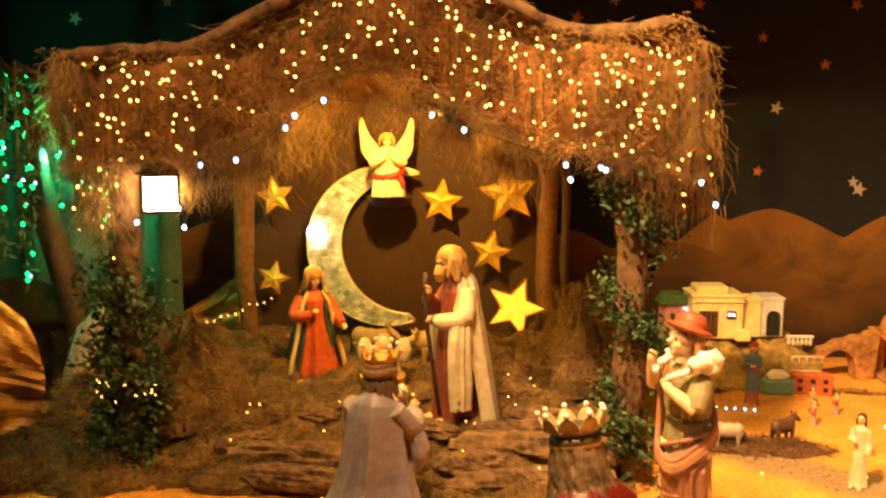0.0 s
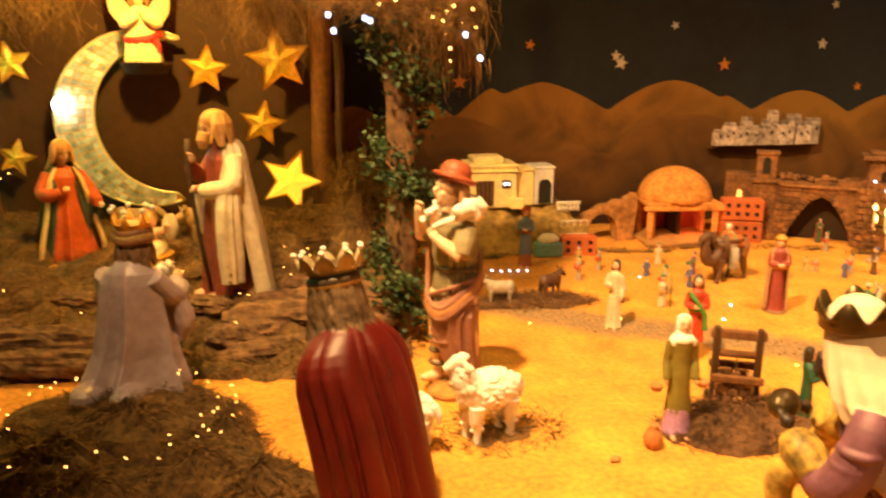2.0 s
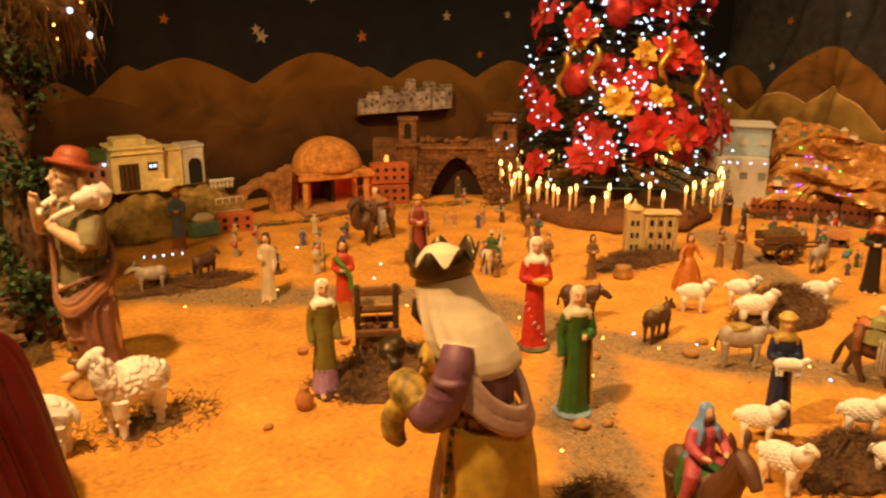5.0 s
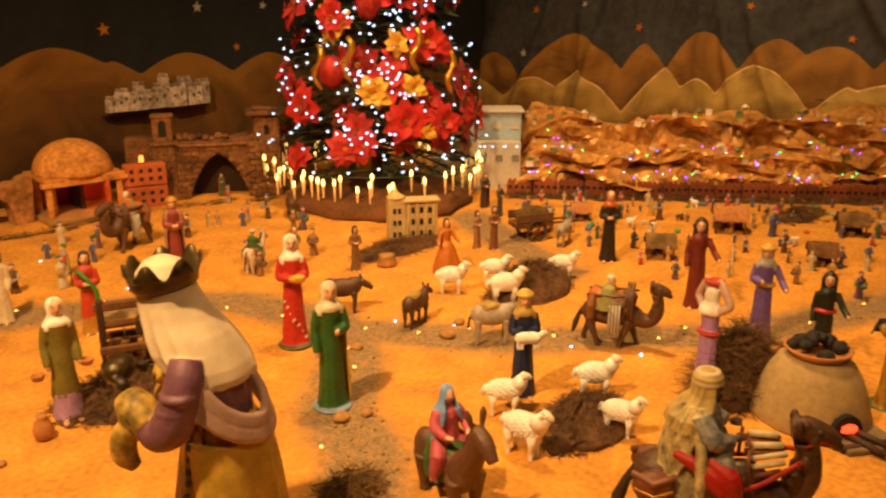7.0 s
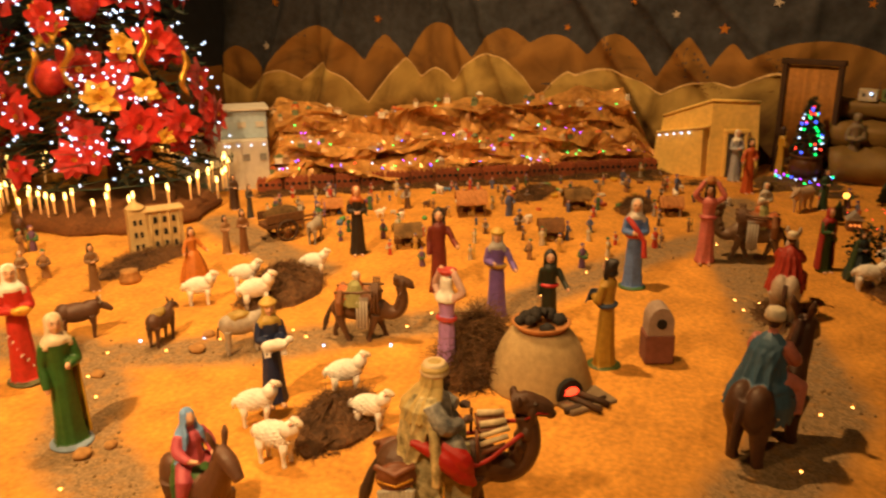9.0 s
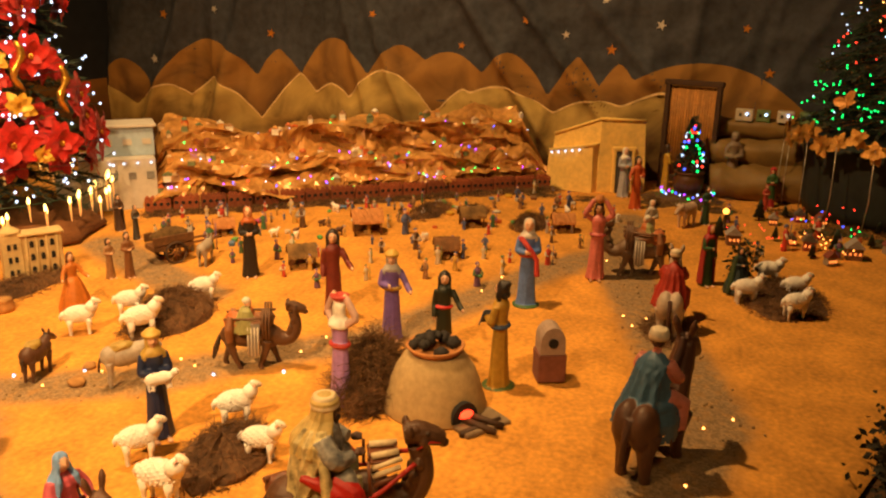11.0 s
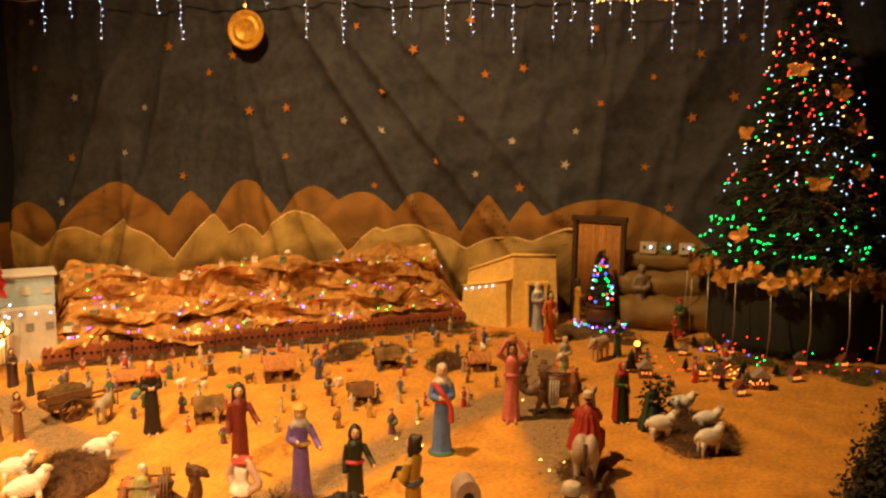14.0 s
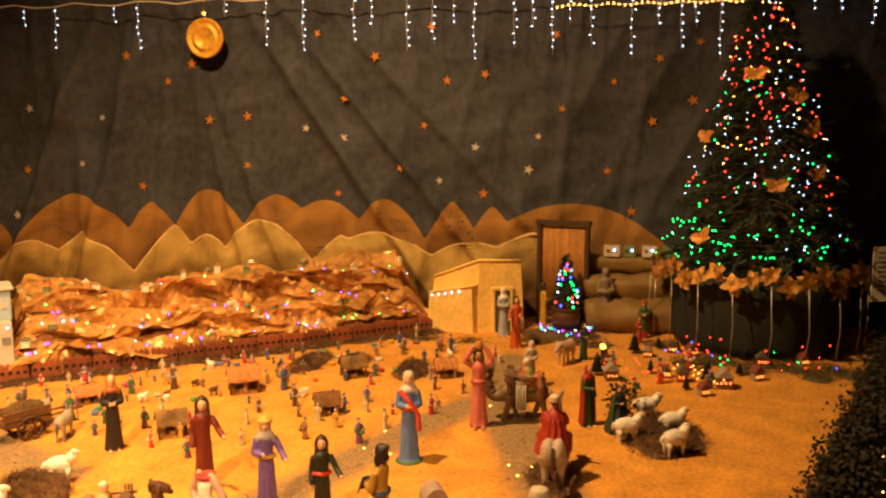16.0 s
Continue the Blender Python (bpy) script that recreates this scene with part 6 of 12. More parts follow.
def shepherd():
    """A young shepherd, lamb on his shoulders, face raised."""
    s, crisp = Shape(), Shape()
    mats = [mat("olive_tunic", (0.22, 0.18, 0.09), 0.6, 0, 0.4, 34, 9, 0.4), paint((0.74, 0.50, 0.31)), paint((0.30, 0.15, 0.06)), mat("mauve_drape", (0.26, 0.115, 0.075), 0.6, 0, 0.35, 34, 9, 0.3), mat("orange_hem", (0.44, 0.19, 0.075), 0.6, 0, 0.3, 34, 9, 0.3), paint((0.34, 0.075, 0.03)), WOOL, paint((0.10, 0.06, 0.03)), MOSS, mat("ochre_base", (0.34, 0.17, 0.045), 0.9, 0, 0.4, 30, 8, 0.4)]
    s.ball((0.01, -0.01, 0.012), (0.115, 0.12, 0.036), 9, 16, 8, 0.35, 3)
    for sd, fy in ((-1, -0.045), (1, 0.03)):
        s.tube([(sd * 0.05, fy * 0.5, 0.46), (sd * 0.055, fy, 0.30), (sd * 0.055, fy + 0.016, 0.22), (sd * 0.055, fy, 0.08)], [0.060, 0.046, 0.046, 0.026], 1, 12)
        s.ball((sd * 0.058, fy - 0.03, 0.065), (0.028, 0.065, 0.022), 1, 9, 6)
        for z in (0.13, 0.19, 0.25):
            s.tube([(sd * 0.055 + 0.040 * math.cos(a), fy + 0.040 * math.sin(a), z) for a in [k * math.pi / 6 for k in range(13)]], 0.009, 7, 6)
    s.robe([(0.33, 0, 0, 0.102, 0.090, 1), (0.42, 0, 0, 0.102, 0.090, 1), (0.50, 0, 0, 0.102, 0.086, 0.8), (0.57, 0, 0, 0.092, 0.078, 0.5), (0.585, 0, 0, 0.090, 0.076, 0.4), (0.62, 0, 0, 0.102, 0.086, 0.8), (0.70, 0, 0, 0.112, 0.090, 0.7), (0.75, 0, 0, 0.108, 0.084, 0.4), (0.79, 0, 0, 0.082, 0.066, 0.2), (0.82, 0, -0.005, 0.045, 0.045, 0)], 0, 130, 13, 0.15, 0.9)
    s.tube([(0.097 * math.cos(a), 0.082 * math.sin(a), 0.583) for a in [k * math.pi / 12 for k in range(25)]], 0.008, 7, 7)
    # heavy drape from one shoulder, round the hip in a deep swag and down to the feet
    s.mantle([(0.05, 0.035, 0.02, 0.080, 0.080, -75, 150), (0.12, 0.03, 0.018, 0.088, 0.086, -80, 150), (0.20, 0.02, 0.01, 0.096, 0.092, -90, 150), (0.30, 0.01, 0.0, 0.108, 0.100, -100, 155), (0.38, 0.005, 0.0, 0.118, 0.106, -100, 165), (0.45, 0, 0, 0.118, 0.102, -70, 180), (0.51, 0, 0, 0.112, 0.096, -30, 200)], 3, 80, 9, 0.12, 0.018, 1.4)
    for q in range(5):
        s.tube([((0.112 - 0.003 * q) * math.cos(a), (0.102 - 0.003 * q) * math.sin(a), 0.46 - 0.055 * q + (0.10 - 0.014 * q) * math.sin(a * 0.5 + 0.9)) for a in [radians(-150 + 26 * k) for k in range(11)]], [0.003] + [0.009] * 9 + [0.003], 3, 10)
    # the lined edge of the drape: several soft rolls of cloth side by side
    edge = [(-0.070, -0.058, 0.80), (-0.105, -0.064, 0.72), (-0.112, -0.066, 0.60), (-0.105, -0.074, 0.50), (-0.06, -0.102, 0.425), (0.02, -0.112, 0.39), (0.08, -0.092, 0.40), (0.116, -0.03, 0.46), (0.114, 0.05, 0.52), (0.055, 0.095, 0.60), (-0.03, 0.09, 0.70), (-0.08, 0.045, 0.79)]
    for q in range(4):
        s.tube([(x * (1.02 - 0.015 * q), y * (1.02 - 0.015 * q), z + 0.014 * (q - 1.5) + 0.012 * (q % 2) * math.sin(9 * x)) for x, y, z in edge], [0.006] + [0.0115 - 0.001 * (q % 2)] * 10 + [0.006], 4 if q % 3 else 3, 10)
    for sd, el, wr in ((-1, (-0.135, -0.085, 0.69), (-0.075, -0.135, 0.835)), (1, (0.145, -0.06, 0.66), (0.05, -0.135, 0.735))):
        sh = (sd * 0.098, 0.0, 0.765)
        s.tube([sh, tuple((a + b) / 2 for a, b in zip(sh, el)), el], [0.044, 0.048, 0.038], 0, 12)
        s.tube([el, tuple((a + b) / 2 for a, b in zip(el, wr)), wr], [0.030, 0.028, 0.020], 1, 10)
        s.hand(wr, (-sd * 0.5, -0.1, 0.8), 0.019, 1)
    # head tipped back under a round hat
    s.tube([(0, -0.005, 0.80), (0, -0.025, 0.88)], 0.034, 1, 10)
    s.face((0, -0.035, 0.915), 0.070, 1, 7, 0, -14, 5, crisp)
    s.locks((0, -0.030, 0.905), 0.066, 2, 8, 172, 0.055, 12, 5, 0.7)
    hat = Shape().lathe([(0.02, 0.0), (0.086, 0.0), (0.097, 0.006), (0.099, 0.016), (0.088, 0.022), (0.070, 0.024), (0.066, 0.052), (0.050, 0.076), (0.02, 0.086)], 5, seg=30)
    hat.moved(pose(0, -0.010, 0.952, -20, 0, 0))
    s.add_other(hat)
    # the lamb lies across the nape, head at one side, its feet held in front
    s.tube([(-0.125, -0.03, 0.815), (-0.09, 0.035, 0.835), (-0.02, 0.075, 0.835), (0.06, 0.065, 0.835), (0.115, 0.0, 0.835)], [0.036, 0.046, 0.052, 0.052, 0.042], 6, 12, rough=0.25)
    s.ball((0.125, -0.045, 0.850), (0.030, 0.046, 0.030), 6, 10, 7, 0.1, 6)
    s.ball((0.105, 0.005, 0.855), (0.040, 0.042, 0.038), 6, 10, 7, 0.2, 6)
    for sd in (-1, 1):
        s.tube([(sd * 0.11, -0.02, 0.82), (sd * 0.085, -0.10, 0.80), (sd * 0.045, -0.135, 0.775)], [0.018, 0.015, 0.011], 6, 7)
    h = 0.86
    crisp.moved(Matrix.Diagonal((h, h, h, 1)))
    ob = part("shepherd_statue", sculpt(s.moved(Matrix.Diagonal((h, h, h, 1))), mats, 0.0036, 1, crisp), None, None, at=pose(0.90, 2.99, mound(0.90, 2.99), 0, 0, -70))
    tagged(ob, "large shepherd in olive tunic, red hat, lamb over his shoulders", "statue", G1)


shepherd()


def cradle():
    s = Shape()
    s.ball((0, 0, 0.10), (0.10, 0.12, 0.06), 0, 12, 7, 0.25)
    s.ball((0, 0.02, 0.17), (0.05, 0.07, 0.045), 1)
    s.ball((0, 0.05, 0.235), (0.042, 0.045, 0.05), 1)
    s.ball((0, 0.062, 0.245), (0.045, 0.04, 0.048), 2)
    for sd in (-1, 1):
        s.tube([(sd * 0.04, 0.03, 0.19), (sd * 0.085, 0.0, 0.20), (sd * 0.10, -0.03, 0.235)], [0.02, 0.018, 0.013], 1, 6)
        s.ball((sd * 0.10, 0.07, 0.20), (0.04, 0.02, 0.07), 0, 8, 6, 0.2)
    s.lathe([(0.08, 0), (0.11, 0.03), (0.12, 0.09), (0.10, 0.10)], 3, seg=14)
    ob = part("child_statue", sculpt(s, [paint((0.72, 0.60, 0.36)), SKIN, paint(BLOND), GOLD_PAINT], 0.003, 1), None, None, at=pose(-0.36, 4.06, 0.23))
    tagged(ob, "small child figure lying in a cream manger", "statue", G1)


cradle()


# ---- animals: each one plain mesh ----
STRAW_PAINT = paint((0.36, 0.25, 0.06))

def beast(name, label, x, y, size, turn, coat, kind="sheep", group="", z=None, load=None):
    """Quadruped facing +x at turn 0; size is the height of its back."""
    s = Shape()
    mats = [coat, paint((0.05, 0.03, 0.02)), paint((0.35, 0.22, 0.14)), paint((0.42, 0.03, 0.03)), paint((0.25, 0.28, 0.14)), STRAW_PAINT, paint((0.5, 0.46, 0.38)), paint((0.72, 0.40, 0.30)), paint((0.80, 0.72, 0.58))]
    if kind == "sheep":
        s.ball((0, 0, 0.70), (0.48, 0.28, 0.29), 0, 30, 20, 0.10 if size < 0.185 else 0.16, 7 if size < 0.185 else 11)
        s.tube([(0.34, 0, 0.80), (0.44, 0, 0.95), (0.49, 0, 1.06)], [0.22, 0.19, 0.14], 0, 12, rough=0.15)
        rng = random.Random(int(x * 100))
        for k in range(150 if size < 0.19 else 0):
            u = 1 - 2 * (k + 0.5) / 150
            a, w = k * 2.39996, math.sqrt(1 - u * u)
            s.ball((0.465 * u, 0.262 * w * math.cos(a), 0.70 + 0.272 * w * math.sin(a)), (rng.uniform(0.045, 0.06), 0.042, 0.038), 0, 6, 4)
        for k in range(34 if size < 0.19 else 0):
            a, q = k * 2.39996, k / 34
            s.ball((0.34 + 0.14 * q + 0.06 * math.cos(a), 0.17 * (1 - 0.4 * q) * math.sin(a), 0.82 + 0.26 * q + 0.03 * math.cos(a)), rng.uniform(0.04, 0.055), 0, 6, 4)
        s.ball((0.57, 0, 1.09), (0.17, 0.085, 0.095), 8, 12, 8, tilt=Matrix.Rotation(0.45, 3, "Y"))
        s.ball((0.50, 0, 1.15), (0.09, 0.08, 0.06), 0, 9, 6, 0.2, 8)
        for sd in (-1, 1):
            s.ball((0.49, sd * 0.13, 1.10), (0.045, 0.085, 0.03), 7, 7, 5)
            s.ball((0.62, sd * 0.072, 1.11), 0.016, 1, 6, 4)
        for lx in (-0.30, 0.27):
            for sd in (-1, 1):
                s.tube([(lx, sd * 0.14, 0.58), (lx + 0.02, sd * 0.14, 0.34), (lx, sd * 0.14, 0.28), (lx, sd * 0.14, 0.04), (lx + 0.02, sd * 0.14, 0.0)], [0.11, 0.085 if size < 0.185 else 0.10, 0.055 if size < 0.185 else 0.085, 0.05 if size < 0.185 else 0.065, 0.06], 0, 7)
        s.tube([(-0.46, 0, 0.80), (-0.55, 0, 0.66), (-0.54, 0, 0.52)], [0.07, 0.06, 0.03], 0, 7)
    else:
        s.ball((0, 0, 0.76), (0.52, 0.25, 0.28), 0, 20, 12)
        s.ball((0.33, 0, 0.80), (0.26, 0.23, 0.27), 0, 14, 9)
        s.ball((-0.34, 0, 0.80), (0.24, 0.23, 0.26), 0, 14, 9)
        up = {"ox": -0.12, "donkey": 0.02, "horse": 0.42}[kind]
        s.tube([(0.36, 0, 0.88), (0.52, 0, 0.98 + up * 0.4), (0.62, 0, 0.98 + up)], [0.19, 0.14, 0.11], 0, 10)
        s.tube([(0.56, 0, 1.02 + up), (0.72, 0, 0.96 + up), (0.90, 0, 0.82 + up)], [0.10, 0.105, 0.065], 0, 10)
        for sd in (-1, 1):
            if kind == "ox":
                s.tube([(0.60, sd * 0.08, 1.10 + up), (0.62, sd * 0.19, 1.16 + up), (0.66, sd * 0.20, 1.28 + up)], [0.03, 0.025, 0.008], 6, 6)
            s.tube([(0.58, sd * 0.06, 1.06 + up), (0.55, sd * 0.10, 1.20 + up), (0.54, sd * 0.11, 1.28 + up)], [0.03, 0.045, 0.01], 0, 6)
        for lx in (-0.38, 0.36):
            for sd in (-1, 1):
                s.tube([(lx, sd * 0.13, 0.66), (lx + 0.02, sd * 0.13, 0.36), (lx - 0.01, sd * 0.13, 0.06), (lx, sd * 0.13, 0.0)], [0.12, 0.065, 0.05, 0.06], 0, 7)
        s.tube([(-0.50, 0, 0.86), (-0.60, 0, 0.7), (-0.62, 0, 0.42)], [0.05, 0.03, 0.045], 1 if kind != "horse" else 0, 6)
        if kind != "ox":
            s.tube([(0.40, 0, 1.06), (0.50, 0, 1.12 + up * 0.5), (0.57, 0, 1.10 + up)], [0.03, 0.045, 0.03], 1 if kind == "donkey" else 0, 5)
    if load == "bundle":
        s.ball((-0.05, 0, 1.02), (0.28, 0.22, 0.12), 5, 12, 7, 0.3)
    s.moved(Matrix.Diagonal((size, size, size, 1)))
    ground = mound(x, y) if z is None else z
    if size > 0.1 and (kind != "sheep" or size > 0.185):
        ob = part(name, sculpt(s, mats, size * 0.02, 1), None, None, at=pose(x, y, ground, 0, 0, turn))
    else:
        ob = part(name, s, mats, None, at=pose(x, y, ground, 0, 0, turn))
    return tagged(ob, label, "animal figurine", group)


def rider(name, label, x, y, size, turn, kind, coat, robe, cloak, hat, trim, veil=None, drape=0.0, poncho=0, drop=0.0):
    """A mount and its rider cast in one piece."""
    s = Shape()
    mats = [coat, SKIN, paint(robe), paint(cloak), paint(hat), paint(trim), GOLD_PAINT, paint((0.07, 0.03, 0.018)), paint((0.66, 0.56, 0.40)), paint((0.34, 0.33, 0.24))]
    s.ball((0, 0, 0.78), (0.52, 0.20, 0.24), 0, 24, 14)
    for sd in (-1, 1):
        s.ball((-0.36, sd * 0.085, 0.80), (0.19, 0.14, 0.25), 0, 18, 12)
        s.ball((0.34, sd * 0.065, 0.78), (0.17, 0.14, 0.24), 0, 18, 12)
    s.tube([(0.36, 0, 0.88), (0.52, 0, 1.12), (0.60, 0, 1.36)], [0.19, 0.14, 0.11], 0, 12)
    s.tube([(0.54, 0, 1.40), (0.70, 0, 1.34), (0.88, 0, 1.18)], [0.10, 0.105, 0.065], 0, 12)
    s.tube([(0.30, 0, 1.06), (0.44, 0, 1.26), (0.52, 0, 1.46)], [0.03, 0.05, 0.035], 7, 10)
    for sd in (-1, 1):
        s.tube([(0.56, sd * 0.06, 1.46), (0.53, sd * 0.10, 1.60), (0.52, sd * 0.11, 1.68)], [0.03, 0.045, 0.01], 0, 6)
    for lx in (-0.34, 0.34):
        for sd in (-1, 1):
            s.tube([(lx, sd * 0.13, 0.74), (lx + 0.03 * sd, sd * 0.13, 0.40 + drop * 0.5), (lx, sd * 0.13, 0.06 + drop), (lx + 0.02, sd * 0.13, drop)], [0.14, 0.085, 0.06, 0.07], 0, 8)
    s.tube([(-0.48, 0, 0.92), (-0.58, 0, 0.72), (-0.60, 0, 0.46)], [0.05, 0.035, 0.04], 7, 6)
    b = 0.98
    # saddle cloth with hanging ends
    for a0 in (35, 215):
        s.shell([(0.27, 0.04), (0.275, 0.25), (0.23, 0.40), (0.05, 0.46)], a0, a0 + 110, 5, (-0.05, 0, b - 0.42), 18, 1.0, 5, 0.03)
    s.ball((-0.05, 0, b - 0.02), (0.27, 0.24, 0.10), 5, 14, 8)
    for sd in (-1, 1):
        s.tube([(-0.02, sd * 0.12, b + 0.06), (0.12, sd * 0.23, b - 0.04), (0.08, sd * 0.26, b - 0.30)], [0.10, 0.095, 0.06], 2, 9)
        s.ball((0.13, sd * 0.26, b - 0.34), (0.07, 0.035, 0.035), 7, 7, 5)
        s.tube([(-0.05, sd * 0.125, b + 0.42), (0.01, sd * 0.20, b + 0.28), (0.16, sd * 0.16, b + 0.20)], [0.07, 0.07, 0.05], 2, 10)
        s.tube([(0.16, sd * 0.16, b + 0.20), (0.25, sd * 0.09, b + 0.20)], [0.032, 0.028], 1, 7)
    s.lathe([(0.15, 0.0), (0.14, 0.12), (0.125, 0.26), (0.135, 0.38), (0.11, 0.44), (0.05, 0.48), (0.04, 0.54)], 2, (-0.05, 0, b), 22, 0.95, 7, 0.06, 1.0)
    s.shell([(0.07, 0.50), (0.12, 0.455), (0.155, 0.40), (0.16, 0.28), (0.18, 0.10), (0.215, -0.04), (0.24 + 0.2 * drape, -0.14 - drape)], 85 - 60 * drape, 275 + 60 * drape, 3, (-0.05, 0, b), 30, 0.95, 9, 0.07, 0.018)
    if poncho:
        # a full cloak flung back from one arm, so that the sleeve and knee show
        s.mantle([(b - 0.24, -0.15, 0.04, 0.30, 0.30, 45, poncho), (b - 0.12, -0.12, 0.03, 0.29, 0.29, 40, poncho), (b + 0.04, -0.09, 0.01, 0.25, 0.26, 35, poncho), (b + 0.20, -0.07, 0, 0.21, 0.22, 30, poncho), (b + 0.34, -0.06, 0, 0.175, 0.19, 30, poncho + 12), (b + 0.42, -0.05, 0, 0.13, 0.15, 20, poncho + 30), (b + 0.48, -0.04, 0, 0.07, 0.075, 0, 340)], 3, 110, 11, 0.13, 0.03, 0.7)
    s.ball((-0.03, 0, b + 0.61), (0.072, 0.065, 0.088), 1, 12, 9)
    s.tube([(0.035, 0, b + 0.635), (0.052, 0, b + 0.60)], [0.008, 0.014], 1, 6)
    s.ball((-0.055, 0, b + 0.635), (0.075, 0.074, 0.083), 4 if veil else 7, 12, 8)
    if veil:
        s.shell([(0.01, 0.735), (0.055, 0.722), (0.082, 0.68), (0.09, 0.62), (0.092, 0.56), (0.115, 0.50), (0.155, 0.44), (0.18, 0.36), (0.185, 0.29)], 42, 318, 4, (-0.05, 0, b), 30, 0.95, 8, 0.035, 0.014)
        for sd in (-1, 1):
            s.tube([(0.015, sd * 0.065, b + 0.60), (0.0, sd * 0.075, b + 0.53), (0.05, sd * 0.10, b + 0.45), (0.07, sd * 0.12, b + 0.33)], [0.014, 0.022, 0.035, 0.016], 4, 7)
    if not veil:
        for rr, zz, mi in ((0.080, 0.665, 8), (0.076, 0.70, 4), (0.064, 0.73, 8)):
            s.tube([(-0.05 + rr * math.cos(a), rr * math.sin(a), b + zz) for a in [k * math.pi / 8 for k in range(17)]], 0.024, mi, 7)
        s.ball((-0.05, 0, b + 0.735), (0.065, 0.065, 0.035), 8, 10, 5)
    s.tube([(0.26, 0.07, b + 0.22), (0.5, 0.05, b + 0.1), (0.62, 0.05, b + 0.22)], 0.012, 7, 4)
    s.moved(Matrix.Translation((0, 0, -drop * size)) @ Matrix.Diagonal((size, size, size, 1)))
    ob = part(name, sculpt(s, mats, size * 0.015, 1), None, None, at=pose(x, y, mound(x, y), 0, 0, turn))
    return tagged(ob, label, "figurine", "riders")


def camel_body(s, coat, dark, stride=0.03):
    """A walking camel that faces +x, about 0.4 m to the top of the head."""
    for q in range(26):
        a = q * 2.4
        s.ball((0.20 + 0.058 * min(1, q / 20), 0.026 * math.sin(a), 0.165 + 0.0085 * q), (0.016, 0.016, 0.022), coat, 7, 5)
        s.ball((0.232 + 0.016 * math.cos(a), 0.022 * math.sin(a), 0.392 + 0.006 * math.sin(3 * a)), 0.013, coat, 7, 5)
    s.ball((0, 0, 0.20), (0.165, 0.068, 0.072), coat, 32, 20)
    s.ball((0.10, 0, 0.195), (0.075, 0.062, 0.075), coat, 16, 10)
    s.ball((-0.11, 0, 0.205), (0.075, 0.062, 0.070), coat, 16, 10)
    s.ball((-0.01, 0, 0.265), (0.065, 0.045, 0.045), coat, 14, 9)
    s.tube([(0.12, 0, 0.20), (0.175, 0, 0.175), (0.225, 0, 0.182), (0.256, 0, 0.23), (0.258, 0, 0.29), (0.242, 0, 0.345)], [0.058, 0.046, 0.039, 0.035, 0.032, 0.030], coat, 14)
    s.tube([(0.205, 0, 0.374), (0.245, 0, 0.378), (0.285, 0, 0.366), (0.318, 0, 0.350)], [0.028, 0.035, 0.030, 0.021], coat, 12)
    s.ball((0.318, 0, 0.340), (0.018, 0.018, 0.014), coat, 9, 6)
    for sd in (-1, 1):
        s.ball((0.215, sd * 0.032, 0.397), (0.012, 0.012, 0.020), coat, 8, 6)
        s.ball((0.268, sd * 0.028, 0.385), (0.008, 0.007, 0.007), dark, 7, 5)
        for lx, st in ((0.095, stride * sd), (-0.125, -stride * sd)):
            s.tube([(lx, sd * 0.042, 0.18), (lx + st * 0.4, sd * 0.044, 0.105), (lx + st, sd * 0.044, 0.03), (lx + st + 0.008, sd * 0.044, 0.0)], [0.036, 0.022, 0.015, 0.019], coat, 10)
    s.tube([(-0.165, 0, 0.225), (-0.195, 0.0, 0.18), (-0.215, 0.0, 0.12), (-0.232, 0, 0.055)], [0.016, 0.013, 0.019, 0.010], dark, 8)


